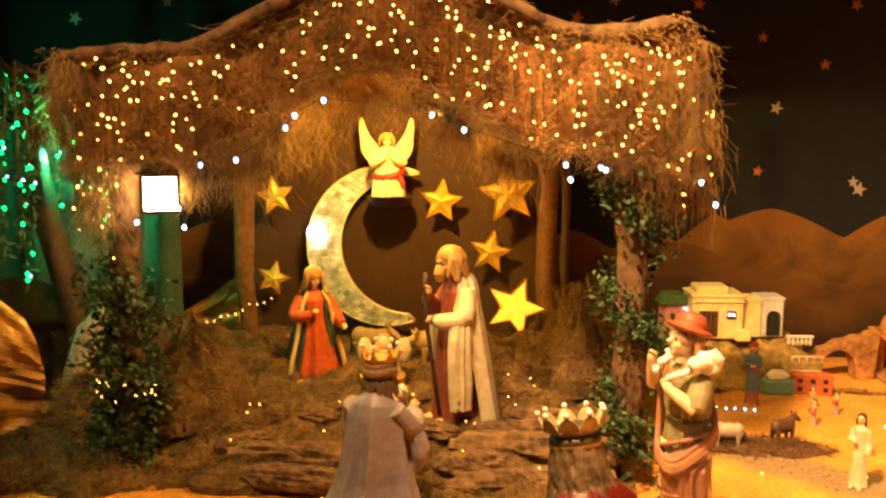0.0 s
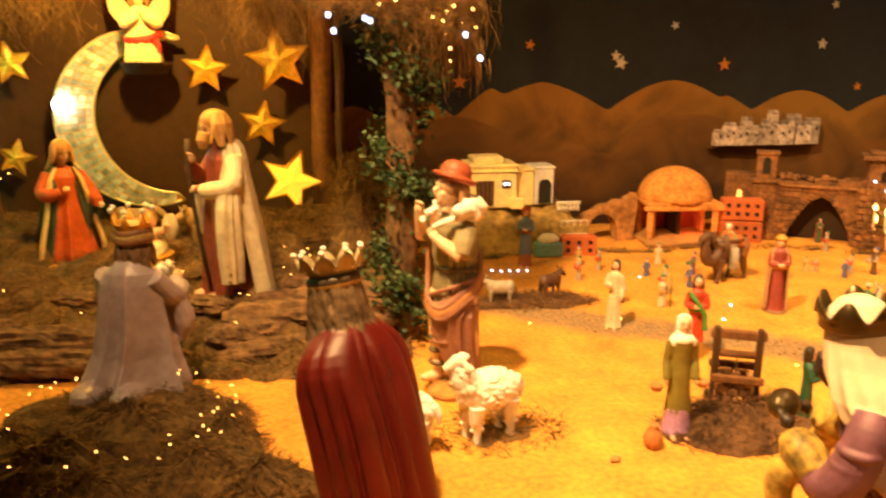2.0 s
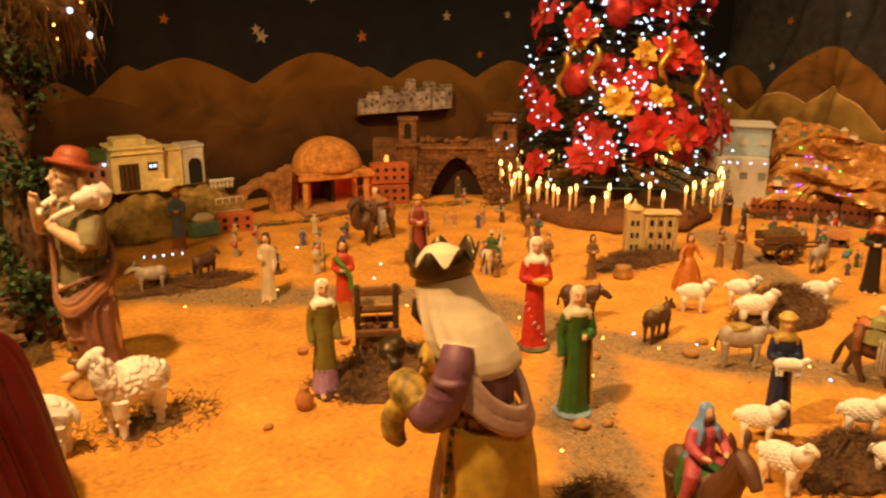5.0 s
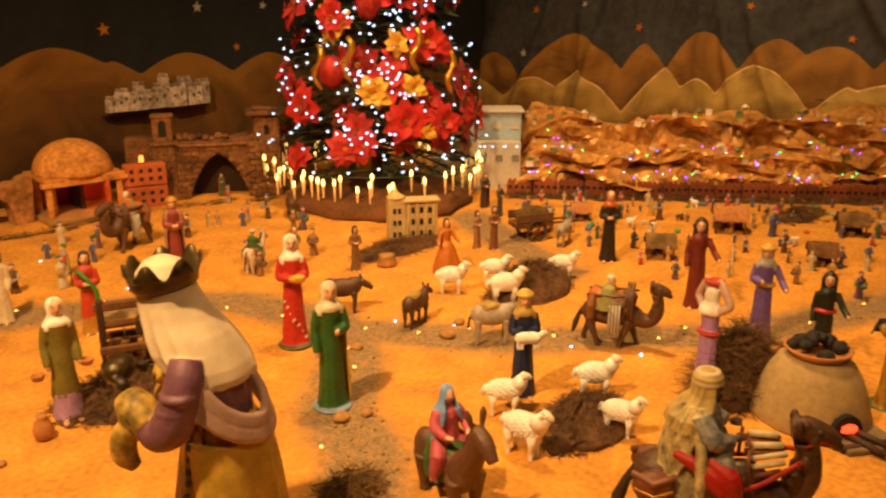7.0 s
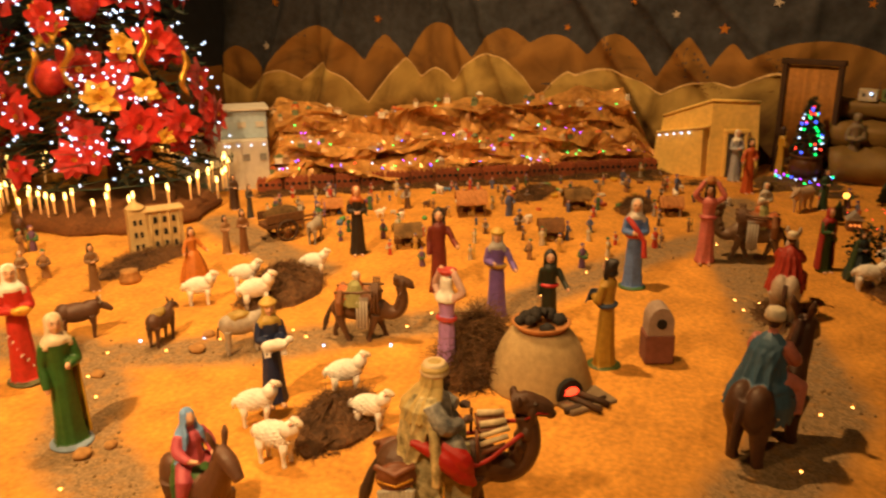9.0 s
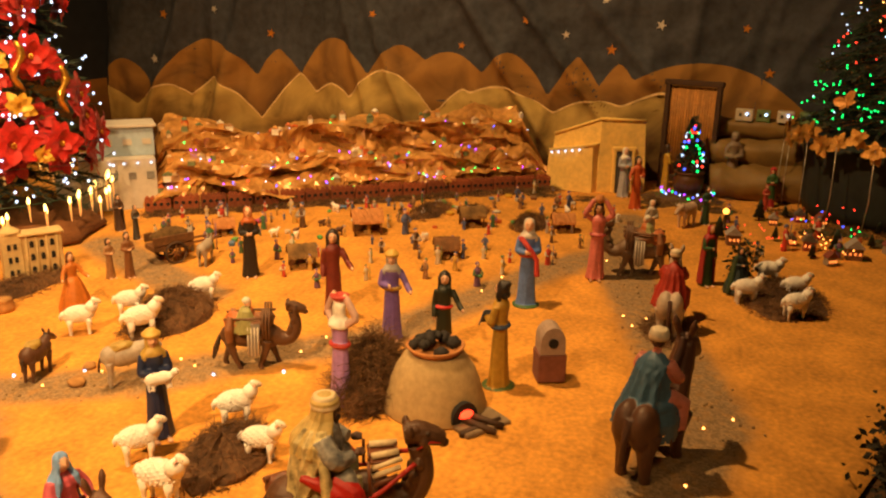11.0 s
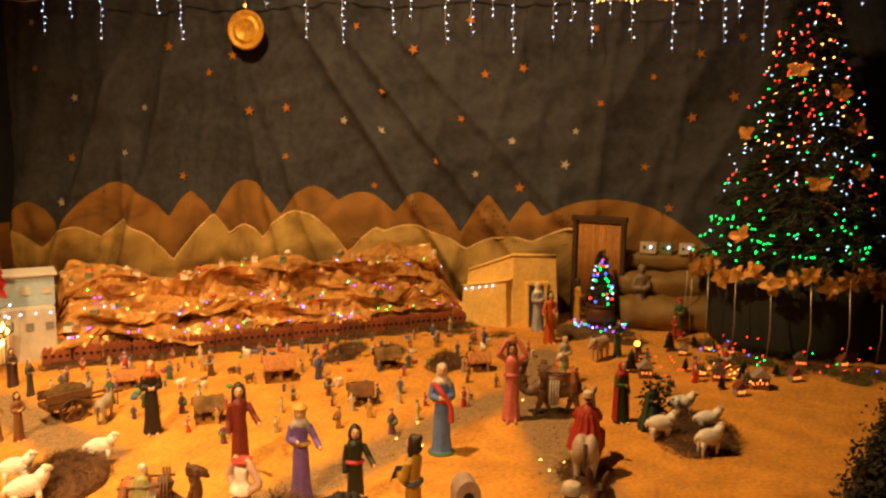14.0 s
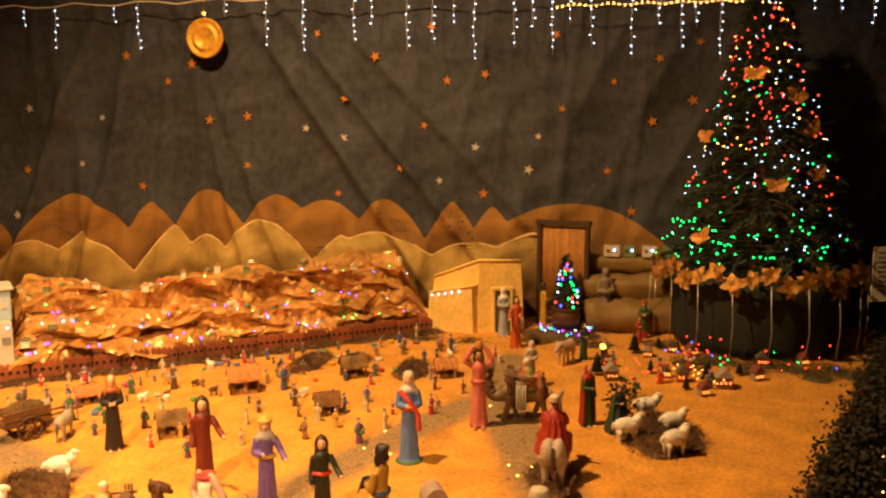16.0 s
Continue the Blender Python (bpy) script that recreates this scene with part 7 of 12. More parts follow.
def camel_king():
    """A king on a harnessed camel: saddle bags with a pale fringe, a hanging saddle cloth, a red blanket, a crate of gifts."""
    s, c = Shape(), Shape()
    mats = [CAMEL_COAT, paint((0.05, 0.028, 0.018)), mat("khaki_cloth", (0.14, 0.13, 0.05), 0.6, 0, 0.4, 60, 34, 0.4, second=(0.42, 0.38, 0.22)), mat("red_blanket", (0.42, 0.015, 0.010), 0.5, 0, 0.3, 40, 12, 0.3), mat("saddle_leather", (0.17, 0.055, 0.020), 0.45, 0, 0.35, 40, 12, 0.3), mat("pale_fringe", (0.50, 0.47, 0.38), 0.7, 0, 0.25, 60, 16, 0.3), mat("slate_robe", (0.11, 0.12, 0.15), 0.55, 0, 0.4, 50, 30, 0.3, second=(0.32, 0.31, 0.28)), mat("straw_headcloth", (0.52, 0.38, 0.13), 0.6, 0, 0.3, 40, 12, 0.3), GOLD_PAINT, paint((0.70, 0.56, 0.34)), paint((0.11, 0.055, 0.035)), mat("olive_mantle", (0.26, 0.20, 0.08), 0.6, 0, 0.4, 50, 26, 0.3, second=(0.60, 0.50, 0.24))]
    camel_body(s, 0, 1)
    for sd in (-1, 1):
        # saddle cloth with a gilt hem
        s.rows([[(-0.078, sd * (0.060 + 0.030 * u), 0.29 - 0.225 * u), (-0.04, sd * (0.066 + 0.036 * u), 0.292 - 0.235 * u), (0.0, sd * (0.070 + 0.034 * u), 0.292 - 0.235 * u), (0.04, sd * (0.066 + 0.036 * u), 0.292 - 0.235 * u), (0.082, sd * (0.060 + 0.028 * u), 0.29 - 0.225 * u), (0.082, sd * (0.044 + 0.028 * u), 0.29 - 0.225 * u), (0.0, sd * (0.046 + 0.034 * u), 0.292 - 0.235 * u), (-0.078, sd * (0.044 + 0.03 * u), 0.29 - 0.225 * u)] for u in (0, 0.3, 0.6, 1.0)], 2, cap=True)
        c.tube([(-0.078, sd * 0.094, 0.072), (-0.04, sd * 0.106, 0.062), (0.0, sd * 0.108, 0.062), (0.04, sd * 0.106, 0.062), (0.082, sd * 0.092, 0.072)], 0.004, 8, 6)
        c.tube([(0.002, sd * 0.104, 0.20), (0.002, sd * 0.108, 0.064)], 0.003, 8, 6)
        for q in range(9):
            c.tube([(-0.074 + 0.019 * q, sd * (0.093 + 0.012 * math.sin(math.pi * q / 8)), 0.068), (-0.074 + 0.019 * q, sd * (0.090 + 0.012 * math.sin(math.pi * q / 8)), 0.085)], 0.003, 8, 5)
        s.tube([(-0.03, sd * 0.070, 0.40), (-0.022, sd * 0.096, 0.33), (-0.018, sd * 0.102, 0.26), (-0.018, sd * 0.106, 0.19)], [0.012, 0.015, 0.016, 0.013], 11, 10)
        # leather saddle bag over the haunch, pale tassels below it
        s.ball((-0.128, sd * 0.070, 0.205), (0.058, 0.030, 0.044), 4, 16, 10)
        s.tube([(-0.185, sd * 0.060, 0.235), (-0.13, sd * 0.098, 0.225), (-0.075, sd * 0.075, 0.240)], 0.010, 4, 8)
        c.tube([(-0.180, sd * 0.085, 0.205), (-0.13, sd * 0.104, 0.195), (-0.082, sd * 0.092, 0.208)], 0.004, 8, 6)
        for q in range(8):
            xx = -0.172 + 0.0125 * q
            s.tube([(xx, sd * 0.088, 0.175), (xx - 0.002, sd * 0.094, 0.140), (xx, sd * 0.092, 0.105 + 0.010 * (q % 3))], [0.010, 0.010, 0.007], 5, 7)
        # red blanket swept forward over the knee
        s.tube([(-0.085, sd * 0.066, 0.310), (-0.03, sd * 0.086, 0.292), (0.02, sd * 0.096, 0.258), (0.055, sd * 0.096, 0.222), (0.090, sd * 0.088, 0.180)], [0.009, 0.020, 0.032, 0.030, 0.010], 3, 14)
        s.tube([(0.0, sd * 0.075, 0.30), (0.05, sd * 0.10, 0.27), (0.075, sd * 0.10, 0.22)], [0.026, 0.030, 0.016], 3, 10)
        # crate of rolled gifts at the shoulder
        for q, (xx, zz, ln, mi) in enumerate(((0.150, 0.318, 0.085, 9), (0.148, 0.296, 0.08, 9), (0.145, 0.272, 0.07, 4))):
            c.tube([(xx - ln / 2, sd * (0.052 + 0.006 * q), zz - 0.010), (xx + ln / 2, sd * (0.046 + 0.006 * q), zz + 0.010)], [0.008, 0.008], mi, 9)
        c.tube([(0.098, sd * 0.060, 0.335), (0.100, sd * 0.085, 0.245)], 0.005, 4, 7)
        s.tube([(0.06, sd * 0.092, 0.235), (0.12, sd * 0.080, 0.245), (0.19, sd * 0.060, 0.285), (0.23, sd * 0.036, 0.30)], 0.007, 3, 10)
        c.tube([(0.236, sd * 0.036, 0.345), (0.275, sd * 0.034, 0.362), (0.305, sd * 0.024, 0.352)], 0.003, 3, 6)
        # rider's leg and arm
        s.tube([(-0.03, sd * 0.035, 0.315), (0.035, sd * 0.075, 0.300), (0.045, sd * 0.092, 0.225)], [0.034, 0.032, 0.020], 6, 10)
        s.tube([(-0.025, sd * 0.058, 0.415), (0.005, sd * 0.085, 0.365), (0.055, sd * 0.055, 0.355)], [0.028, 0.030, 0.018], 6, 11)
        s.hand((0.07, sd * 0.045, 0.358), (1, -sd * 0.4, 0.2), 0.011, 10)
    c.box((0.148, 0, 0.322), (0.085, 0.10, 0.010), 4, 0.003).tube([(0.11, -0.035, 0.336), (0.185, -0.025, 0.338)], 0.010, 9, 9).tube([(0.11, 0.03, 0.336), (0.18, 0.025, 0.338)], 0.010, 9, 9)
    # the rider: robe, mantle spread behind, head cloth and rolled turban
    s.robe([(0.27, -0.03, 0, 0.072, 0.070, 0.6), (0.33, -0.03, 0, 0.066, 0.066, 0.6), (0.39, -0.028, 0, 0.060, 0.066, 0.5), (0.425, -0.026, 0, 0.050, 0.062, 0.3), (0.445, -0.022, 0, 0.026, 0.030, 0)], 6, 80, 9, 0.12)
    s.mantle([(0.23, -0.060, 0, 0.070, 0.075, 105, 255), (0.28, -0.052, 0, 0.070, 0.078, 95, 265), (0.34, -0.042, 0, 0.068, 0.078, 85, 275), (0.40, -0.034, 0, 0.068, 0.080, 70, 290), (0.435, -0.028, 0, 0.045, 0.058, 60, 300)], 11, 60, 9, 0.10, 0.014)
    head = Shape().face((0, 0, 0), 0.036, 10, 1)
    s.add_other(head, pose(-0.008, 0, 0.474, 0, 0, 90))
    s.tube([(0.016, 0, 0.452), (0.016, 0, 0.425)], [0.016, 0.005], 1, 8)
    s.mantle([(0.365, -0.040, 0, 0.074, 0.080, 70, 290), (0.40, -0.035, 0, 0.070, 0.074, 58, 302), (0.425, -0.030, 0, 0.054, 0.060, 50, 310), (0.455, -0.016, 0, 0.039, 0.041, 52, 308), (0.485, -0.012, 0, 0.036, 0.038, 58, 302)], 7, 60, 11, 0.10, 0.012)
    for rr, zz, mi in ((0.032, 0.490, 9), (0.031, 0.502, 7), (0.025, 0.512, 9)):
        s.tube([(-0.012 + rr * math.cos(a), rr * math.sin(a), zz) for a in [k * math.pi / 9 for k in range(19)]], 0.0092, mi, 9)
    s.ball((-0.012, 0, 0.512), (0.024, 0.024, 0.014), 7, 10, 6)
    ob = part("camel_rider", sculpt(s.moved(Matrix.Scale(0.95, 4)), mats, 0.0024, 1, c.moved(Matrix.Scale(0.95, 4))), None, None, at=pose(2.36, 0.62, mound(2.36, 0.62), 0, 0, -60))
    tagged(ob, "king on a brown camel with red saddle and gold trappings", "figurine", "riders")


def pack_camel(label, x, y, size, turn, seated=True, coat=None):
    """A camel under a bulky load of cloth, poles and bundles, often with a small rider."""
    s, c = Shape(), Shape()
    mats = [coat or CAMEL_COAT, paint((0.05, 0.028, 0.018)), mat("striped_grey_cloth", (0.26, 0.23, 0.20), 0.7, 0, 0.4, 50, 18, 0.3), paint((0.24, 0.10, 0.04)), paint((0.30, 0.29, 0.11)), paint((0.46, 0.13, 0.035)), SKIN, paint((0.66, 0.60, 0.50)), paint((0.14, 0.07, 0.035))]
    camel_body(s, 0, 1, 0.045)
    s.ball((0.0, 0, 0.285), (0.12, 0.082, 0.058), 3, 18, 11, 0.25, 9)
    s.ball((0.085, 0.0, 0.30), (0.055, 0.07, 0.05), 8, 12, 8, 0.3, 9)
    s.ball((-0.105, 0, 0.29), (0.055, 0.075, 0.055), 5, 12, 8, 0.3, 9)
    for sd in (-1, 1):
        s.rows([[(-0.02, sd * (0.075 + 0.02 * u), 0.30 - 0.19 * u), (0.015, sd * (0.082 + 0.022 * u), 0.30 - 0.205 * u), (0.055, sd * (0.075 + 0.02 * u), 0.30 - 0.19 * u), (0.055, sd * (0.058 + 0.02 * u), 0.30 - 0.19 * u), (0.015, sd * (0.06 + 0.022 * u), 0.30 - 0.20 * u), (-0.02, sd * (0.058 + 0.02 * u), 0.30 - 0.19 * u)] for u in (0, 0.35, 0.7, 1)], 2, cap=True)
        for q in range(4):
            c.tube([(-0.012 + 0.019 * q, sd * 0.088, 0.28), (-0.012 + 0.019 * q, sd * 0.108, 0.11)], 0.0035, 7, 5)
        s.tube([(-0.12, sd * 0.07, 0.19), (-0.12, sd * 0.085, 0.27), (-0.11, sd * 0.06, 0.34)], [0.022, 0.026, 0.018], 3, 8)
        for q in range(3):
            c.tube([(0.07 + 0.02 * q, sd * 0.075, 0.20), (0.075 + 0.018 * q, sd * 0.08, 0.30), (0.08 + 0.016 * q, sd * 0.055, 0.385)], 0.007, 8, 6)
        c.tube([(-0.15, sd * 0.06, 0.325), (0.0, sd * 0.078, 0.33), (0.14, sd * 0.05, 0.34)], 0.008, 8, 6)
    if seated:
        s.robe([(0.27, -0.02, -0.02, 0.052, 0.055, 0.6), (0.33, -0.02, -0.02, 0.044, 0.048, 0.6), (0.375, -0.02, -0.02, 0.036, 0.042, 0.3), (0.39, -0.02, -0.02, 0.016, 0.018, 0)], 5, 50, 7, 0.1)
        s.mantle([(0.24, -0.03, -0.02, 0.082, 0.085, 80, 330), (0.31, -0.026, -0.02, 0.066, 0.066, 80, 330), (0.37, -0.022, -0.02, 0.044, 0.050, 80, 320), (0.392, -0.02, -0.02, 0.022, 0.026, 80, 320)], 4, 40, 7, 0.10, 0.014)
        s.ball((-0.012, -0.02, 0.412), (0.022, 0.022, 0.027), 6, 11, 8)
        s.ball((-0.02, -0.02, 0.426), (0.026, 0.026, 0.022), 7, 10, 7)
    k = size / 0.40
    s.moved(Matrix.Scale(k, 4))
    c.moved(Matrix.Scale(k, 4))
    ob = part("camel_figure", sculpt(s, mats, 0.0030, 1, c), None, None, at=pose(x, y, mound(x, y), 0, 0, turn))
    return tagged(ob, label, "animal figurine", "laden camels")


def large_sheep(label, x, y, size, turn, glance):
    """A plaster sheep with modelled curls, its neck upright."""
    s, c = Shape(), Shape()
    mats = [WOOL, paint((0.05, 0.03, 0.02)), paint((0.72, 0.46, 0.34)), paint((0.86, 0.80, 0.70))]
    s.ball((0, 0, 0.70), (0.47, 0.27, 0.29), 0, 30, 20)
    s.ball((0.26, 0, 0.74), (0.24, 0.235, 0.27), 0, 20, 14)
    s.tube([(0.30, 0, 0.78), (0.40, 0, 0.96), (0.43, 0, 1.12)], [0.22, 0.18, 0.125], 0, 16)
    rng = random.Random(int(x * 100))
    for k in range(420):
        u, a = rng.uniform(-0.98, 0.98), rng.uniform(0, 2 * math.pi)
        w = math.sqrt(1 - u * u)
        s.ball((0.475 * u, 0.268 * w * math.cos(a), 0.70 + 0.285 * w * math.sin(a)), (rng.uniform(0.026, 0.048), rng.uniform(0.028, 0.04), rng.uniform(0.026, 0.038)), 0, 8, 5)
    for k in range(130):
        a, q = rng.uniform(0, 2 * math.pi), rng.random()
        rr = 0.215 - 0.085 * q
        s.ball((0.31 + 0.13 * q + rr * 0.9 * math.cos(a), rr * math.sin(a), 0.78 + 0.34 * q), rng.uniform(0.026, 0.042), 0, 8, 5)
    head = Shape()
    head.tube([(-0.04, 0, 0.03), (0.06, 0, 0.02), (0.15, 0, -0.035), (0.235, 0, -0.09)], [0.095, 0.100, 0.076, 0.050], 3, 14)
    head.ball((-0.01, 0, 0.085), (0.095, 0.085, 0.055), 0, 12, 8, 0.25, 8)
    for sd in (-1, 1):
        head.tube([(-0.02, sd * 0.07, 0.04), (-0.04, sd * 0.15, 0.0), (-0.04, sd * 0.20, -0.06)], [0.030, 0.040, 0.015], 3, 10)
        c.ball(pose(0.44, 0, 1.18, 0, 0, glance) @ Vector((0.10, sd * 0.077, 0.03)), 0.016, 1, 8, 5)
    s.add_other(head, pose(0.44, 0, 1.18, 0, 0, glance))
    for lx in (-0.29, 0.27):
        for sd in (-1, 1):
            s.tube([(lx, sd * 0.135, 0.56), (lx + 0.015, sd * 0.135, 0.36), (lx, sd * 0.13, 0.24), (lx, sd * 0.13, 0.05), (lx + 0.02, sd * 0.13, 0.0)], [0.13, 0.098, 0.070, 0.060, 0.068], 0, 12)
            for q in range(9):
                s.ball((lx + 0.075 * math.cos(q * 2.1), sd * 0.135 + 0.075 * math.sin(q * 2.1), 0.22 + 0.03 * q), 0.036, 0, 7, 5)
    s.tube([(-0.45, 0, 0.80), (-0.53, 0, 0.66), (-0.53, 0, 0.48)], [0.07, 0.065, 0.03], 0, 10)
    s.moved(Matrix.Scale(size, 4))
    c.moved(Matrix.Scale(size, 4))
    ob = part("sheep_statue", sculpt(s, mats, 0.0030, 1, c), None, None, at=pose(x, y, mound(x, y), 0, 0, turn))
    return tagged(ob, label, "animal figurine", "large sheep")


GREY_COAT, BROWN_COAT, CAMEL_COAT = paint((0.36, 0.31, 0.25)), paint((0.095, 0.042, 0.022)), paint((0.10, 0.046, 0.022))

beast("ox_statue", "brown ox resting behind the manger", -0.10, 4.40, 0.22, 200, paint((0.44, 0.27, 0.09)), "ox", z=0.24)
beast("donkey_statue", "grey-brown donkey behind the manger", -0.48, 4.48, 0.21, -25, paint((0.36, 0.23, 0.09)), "donkey", z=0.24)
beast("lamb_statue", "small white lamb beside the manger", -0.26, 3.88, 0.15, -70, WOOL, "sheep", z=0.17)
large_sheep("large white sheep with head turned on dry moss", 0.94, 2.60, 0.245, 200, -22)
large_sheep("large white sheep half hidden behind the king", 0.66, 2.56, 0.20, 150, 0)


# ---- figures on the sand ----
figure("village_figure", "woman in a red flowered dress and white veil holding bread", 2.48, 2.42, 0.47, -30, (0.50, 0.03, 0.02), veil=WHITEC, arms=("front", "front"), carry="flowers", base=(0.10, 0.10, 0.04))
figure("village_figure", "man in a dark green robe with cream veil and yellow mantle", 2.23, 1.90, 0.46, -25, (0.03, 0.11, 0.02), veil=(0.7, 0.6, 0.42), cloak=(0.5, 0.3, 0.03), arms=("down", "front"), base=(0.2, 0.28, 0.4), wrap=(-15, 105))
figure("village_figure", "woman in an olive dress with lilac skirt carrying baskets", 1.58, 2.50, 0.43, -10, (0.17, 0.15, 0.03), veil=WHITEC, skirt=(0.42, 0.25, 0.5), arms=("down", "down"), carry="basket")
figure("village_figure", "man with red tunic, green scarf and ochre skirt", 1.98, 3.15, 0.36, -25, (0.48, 0.05, 0.02), skirt=(0.42, 0.22, 0.03), sash=(0.05, 0.2, 0.03), carry="scarf")
figure("village_figure", "shepherd in a dark blue robe and striped turban carrying a lamb", 2.74, 1.46, 0.40, -40, (0.012, 0.022, 0.075), veil=(0.45, 0.3, 0.06), hat="turban", sash=(0.55, 0.36, 0.08), carry="lamb")
figure("village_figure", "dark-haired woman in a plain maroon dress", 3.98, 1.39, 0.42, -62, (0.16, 0.022, 0.014), hair=(0.03, 0.018, 0.014), arms=("down", "out"), hair_len=0.13)
figure("village_figure", "woman in a violet dress with grey veil and yellow band", 3.80, 1.02, 0.41, -70, (0.15, 0.09, 0.34), veil=(0.33, 0.31, 0.30), hat="turban", sash=(0.5, 0.32, 0.06), arms=("front", "out"))
figure("village_figure", "dark-haired girl in a black-green dress with red belt", 3.75, 0.76, 0.37, -70, (0.018, 0.022, 0.012), hair=(0.02, 0.014, 0.012), sash=(0.5, 0.03, 0.03), arms=("down", "out"), hair_len=0.13)
figure("village_figure", "man in a black robe with orange head cloth", 4.32, 2.05, 0.39, -55, (0.022, 0.012, 0.012), veil=(0.4, 0.10, 0.02), arms=("front", "front"))
figure("village_figure", "woman in a pink dress steadying a jar on her head", 4.95, 0.28, 0.43, -80, (0.55, 0.16, 0.14), hair=(0.03, 0.02, 0.015), sash=(0.4, 0.08, 0.08), arms=("up", "up"), hat="jar", skin=paint((0.42, 0.22, 0.12)))
figure("village_figure", "old woman in a blue dress with red scarf and white hair", 4.43, 0.55, 0.45, -75, (0.10, 0.19, 0.50), veil=(0.5, 0.46, 0.42), sash=(0.5, 0.05, 0.04), carry="scarf", base=(0.05, 0.12, 0.04))
figure("village_figure", "girl in a mustard dress with black bun and blue shawl", 3.52, 0.455, 0.44, 165, (0.42, 0.24, 0.03), hair=(0.02, 0.014, 0.012), arms=("front", "front"), hat=None, cloak=None, sash=(0.05, 0.08, 0.16), base=(0.08, 0.12, 0.03), hair_len=0.04, carry="drape")
figure("village_figure", "woman in lilac and white veil with a bowl overhead", 3.16, 0.97, 0.42, 70, (0.42, 0.24, 0.60), veil=WHITEC, sash=(0.45, 0.05, 0.04), arms=("up", "up"), hat="bowl", sleeve=(0.6, 0.4, 0.34))
figure("village_figure", "man in a white robe with dark hair", 1.78, 3.55, 0.33, -40, (0.6, 0.5, 0.34), hair=(0.05, 0.03, 0.02), arms=("front", "down"))
figure("village_figure", "tall man in a maroon mantle leaning back", 2.68, 3.65, 0.39, -20, (0.26, 0.05, 0.04), cloak=(0.4, 0.22, 0.14), hair=(0.35, 0.16, 0.06), hat="turban", sash=(0.5, 0.25, 0.04), base=(0.2, 0.12, 0.06))
figure("village_figure", "bearded man in an orange tunic seated before a bundle", 3.60, 2.58, 0.29, -30, (0.5, 0.16, 0.02), hair=(0.09, 0.03, 0.015), kneel=True, arms=("out", "out"))
figure("village_figure", "woman in green by the well", 2.03, 2.45, 0.30, 60, (0.02, 0.09, 0.05), hair=(0.03, 0.02, 0.01))
figure("village_figure", "man in an orange robe near the pylon temple", 6.64, 0.23, 0.39, -60, (0.48, 0.09, 0.02), hair=(0.03, 0.02, 0.01), arms=("out", "front"))
figure("village_figure", "woman in a pale blue dress and white veil before the temple", 7.0, 0.36, 0.39, -60, (0.38, 0.40, 0.46), veil=WHITEC, arms=("front", "front"))
figure("village_figure", "woman in a yellow dress beside the bamboo screen", 7.25, 0.06, 0.39, 20, (0.52, 0.30, 0.03), hair=(0.04, 0.02, 0.01), arms=("front", "down"))
figure("stone_statue", "grey-brown robed saint statue beside the screen", 7.30, -0.43, 0.52, -80, (0.20, 0.15, 0.10), veil=(0.2, 0.15, 0.10), sleeve=(0.22, 0.17, 0.11), skin=paint((0.24, 0.18, 0.12)), category="statue", base=(0.12, 0.08, 0.05))
figure("village_figure", "shepherd in green and red with a pointed red hood", 5.07, -0.30, 0.34, -50, (0.03, 0.09, 0.03), cloak=(0.32, 0.03, 0.03), veil=(0.4, 0.03, 0.03), arms=("front", "down"))
figure("village_figure", "seated figure in a dark blue coat among foliage", 5.0, -0.46, 0.25, -60, (0.03, 0.05, 0.06), hair=(0.03, 0.02, 0.01), kneel=True, cloak=(0.04, 0.07, 0.03))
figure("village_figure", "small pilgrim in brown seen on the sand", 3.3, 2.95, 0.24, -30, (0.2, 0.11, 0.05), hair=(0.03, 0.02, 0.01))
figure("village_figure", "small pilgrim in brown with folded arms", 3.12, 3.22, 0.22, -20, (0.22, 0.12, 0.06), veil=(0.3, 0.2, 0.1))
figure("village_figure", "small woman in tan beside the cart", 4.02, 2.72, 0.22, -20, (0.3, 0.16, 0.07), hair=(0.05, 0.03, 0.02))
figure("village_figure", "grey-haired old man near the riders", 5.7, 0.05, 0.30, -70, (0.4, 0.35, 0.28), veil=(0.45, 0.4, 0.34))

figure("village_figure", "man in a dark brown robe below the blooming tree", 4.80, 3.29, 0.24, -30, (0.06, 0.03, 0.02), hair=(0.03, 0.02, 0.01), cloak=(0.10, 0.05, 0.025))
figure("village_figure", "man in a dark grey robe below the blooming tree", 4.68, 3.07, 0.22, -10, (0.05, 0.045, 0.04), veil=(0.12, 0.08, 0.05))
figure("village_figure", "man in a plain brown robe on the sand", 4.06, 2.63, 0.25, -30, (0.20, 0.085, 0.03), hair=(0.05, 0.03, 0.02))
figure("village_figure", "figure in a dark green robe beside a lamp", 6.41, -0.27, 0.27, -60, (0.015, 0.05, 0.025), hair=(0.03, 0.02, 0.01))
orb = thing("orb_lamp", "small glowing yellow orb on a wooden foot", "lamp", pose(6.35, -0.40, mound(6.35, -0.40)))
part("foot", Shape().lathe([(0.02, 0), (0.045, 0.0), (0.045, 0.012), (0.012, 0.02), (0.012, 0.10), (0.022, 0.105)], 0, seg=14), DARK_WOOD, orb)
part("globe", Shape().ball((0, 0, 0.122), 0.021, 0, 16, 10), glow("yellow_orb", (1.0, 0.42, 0.06), 4), orb, "glowing yellow globe")

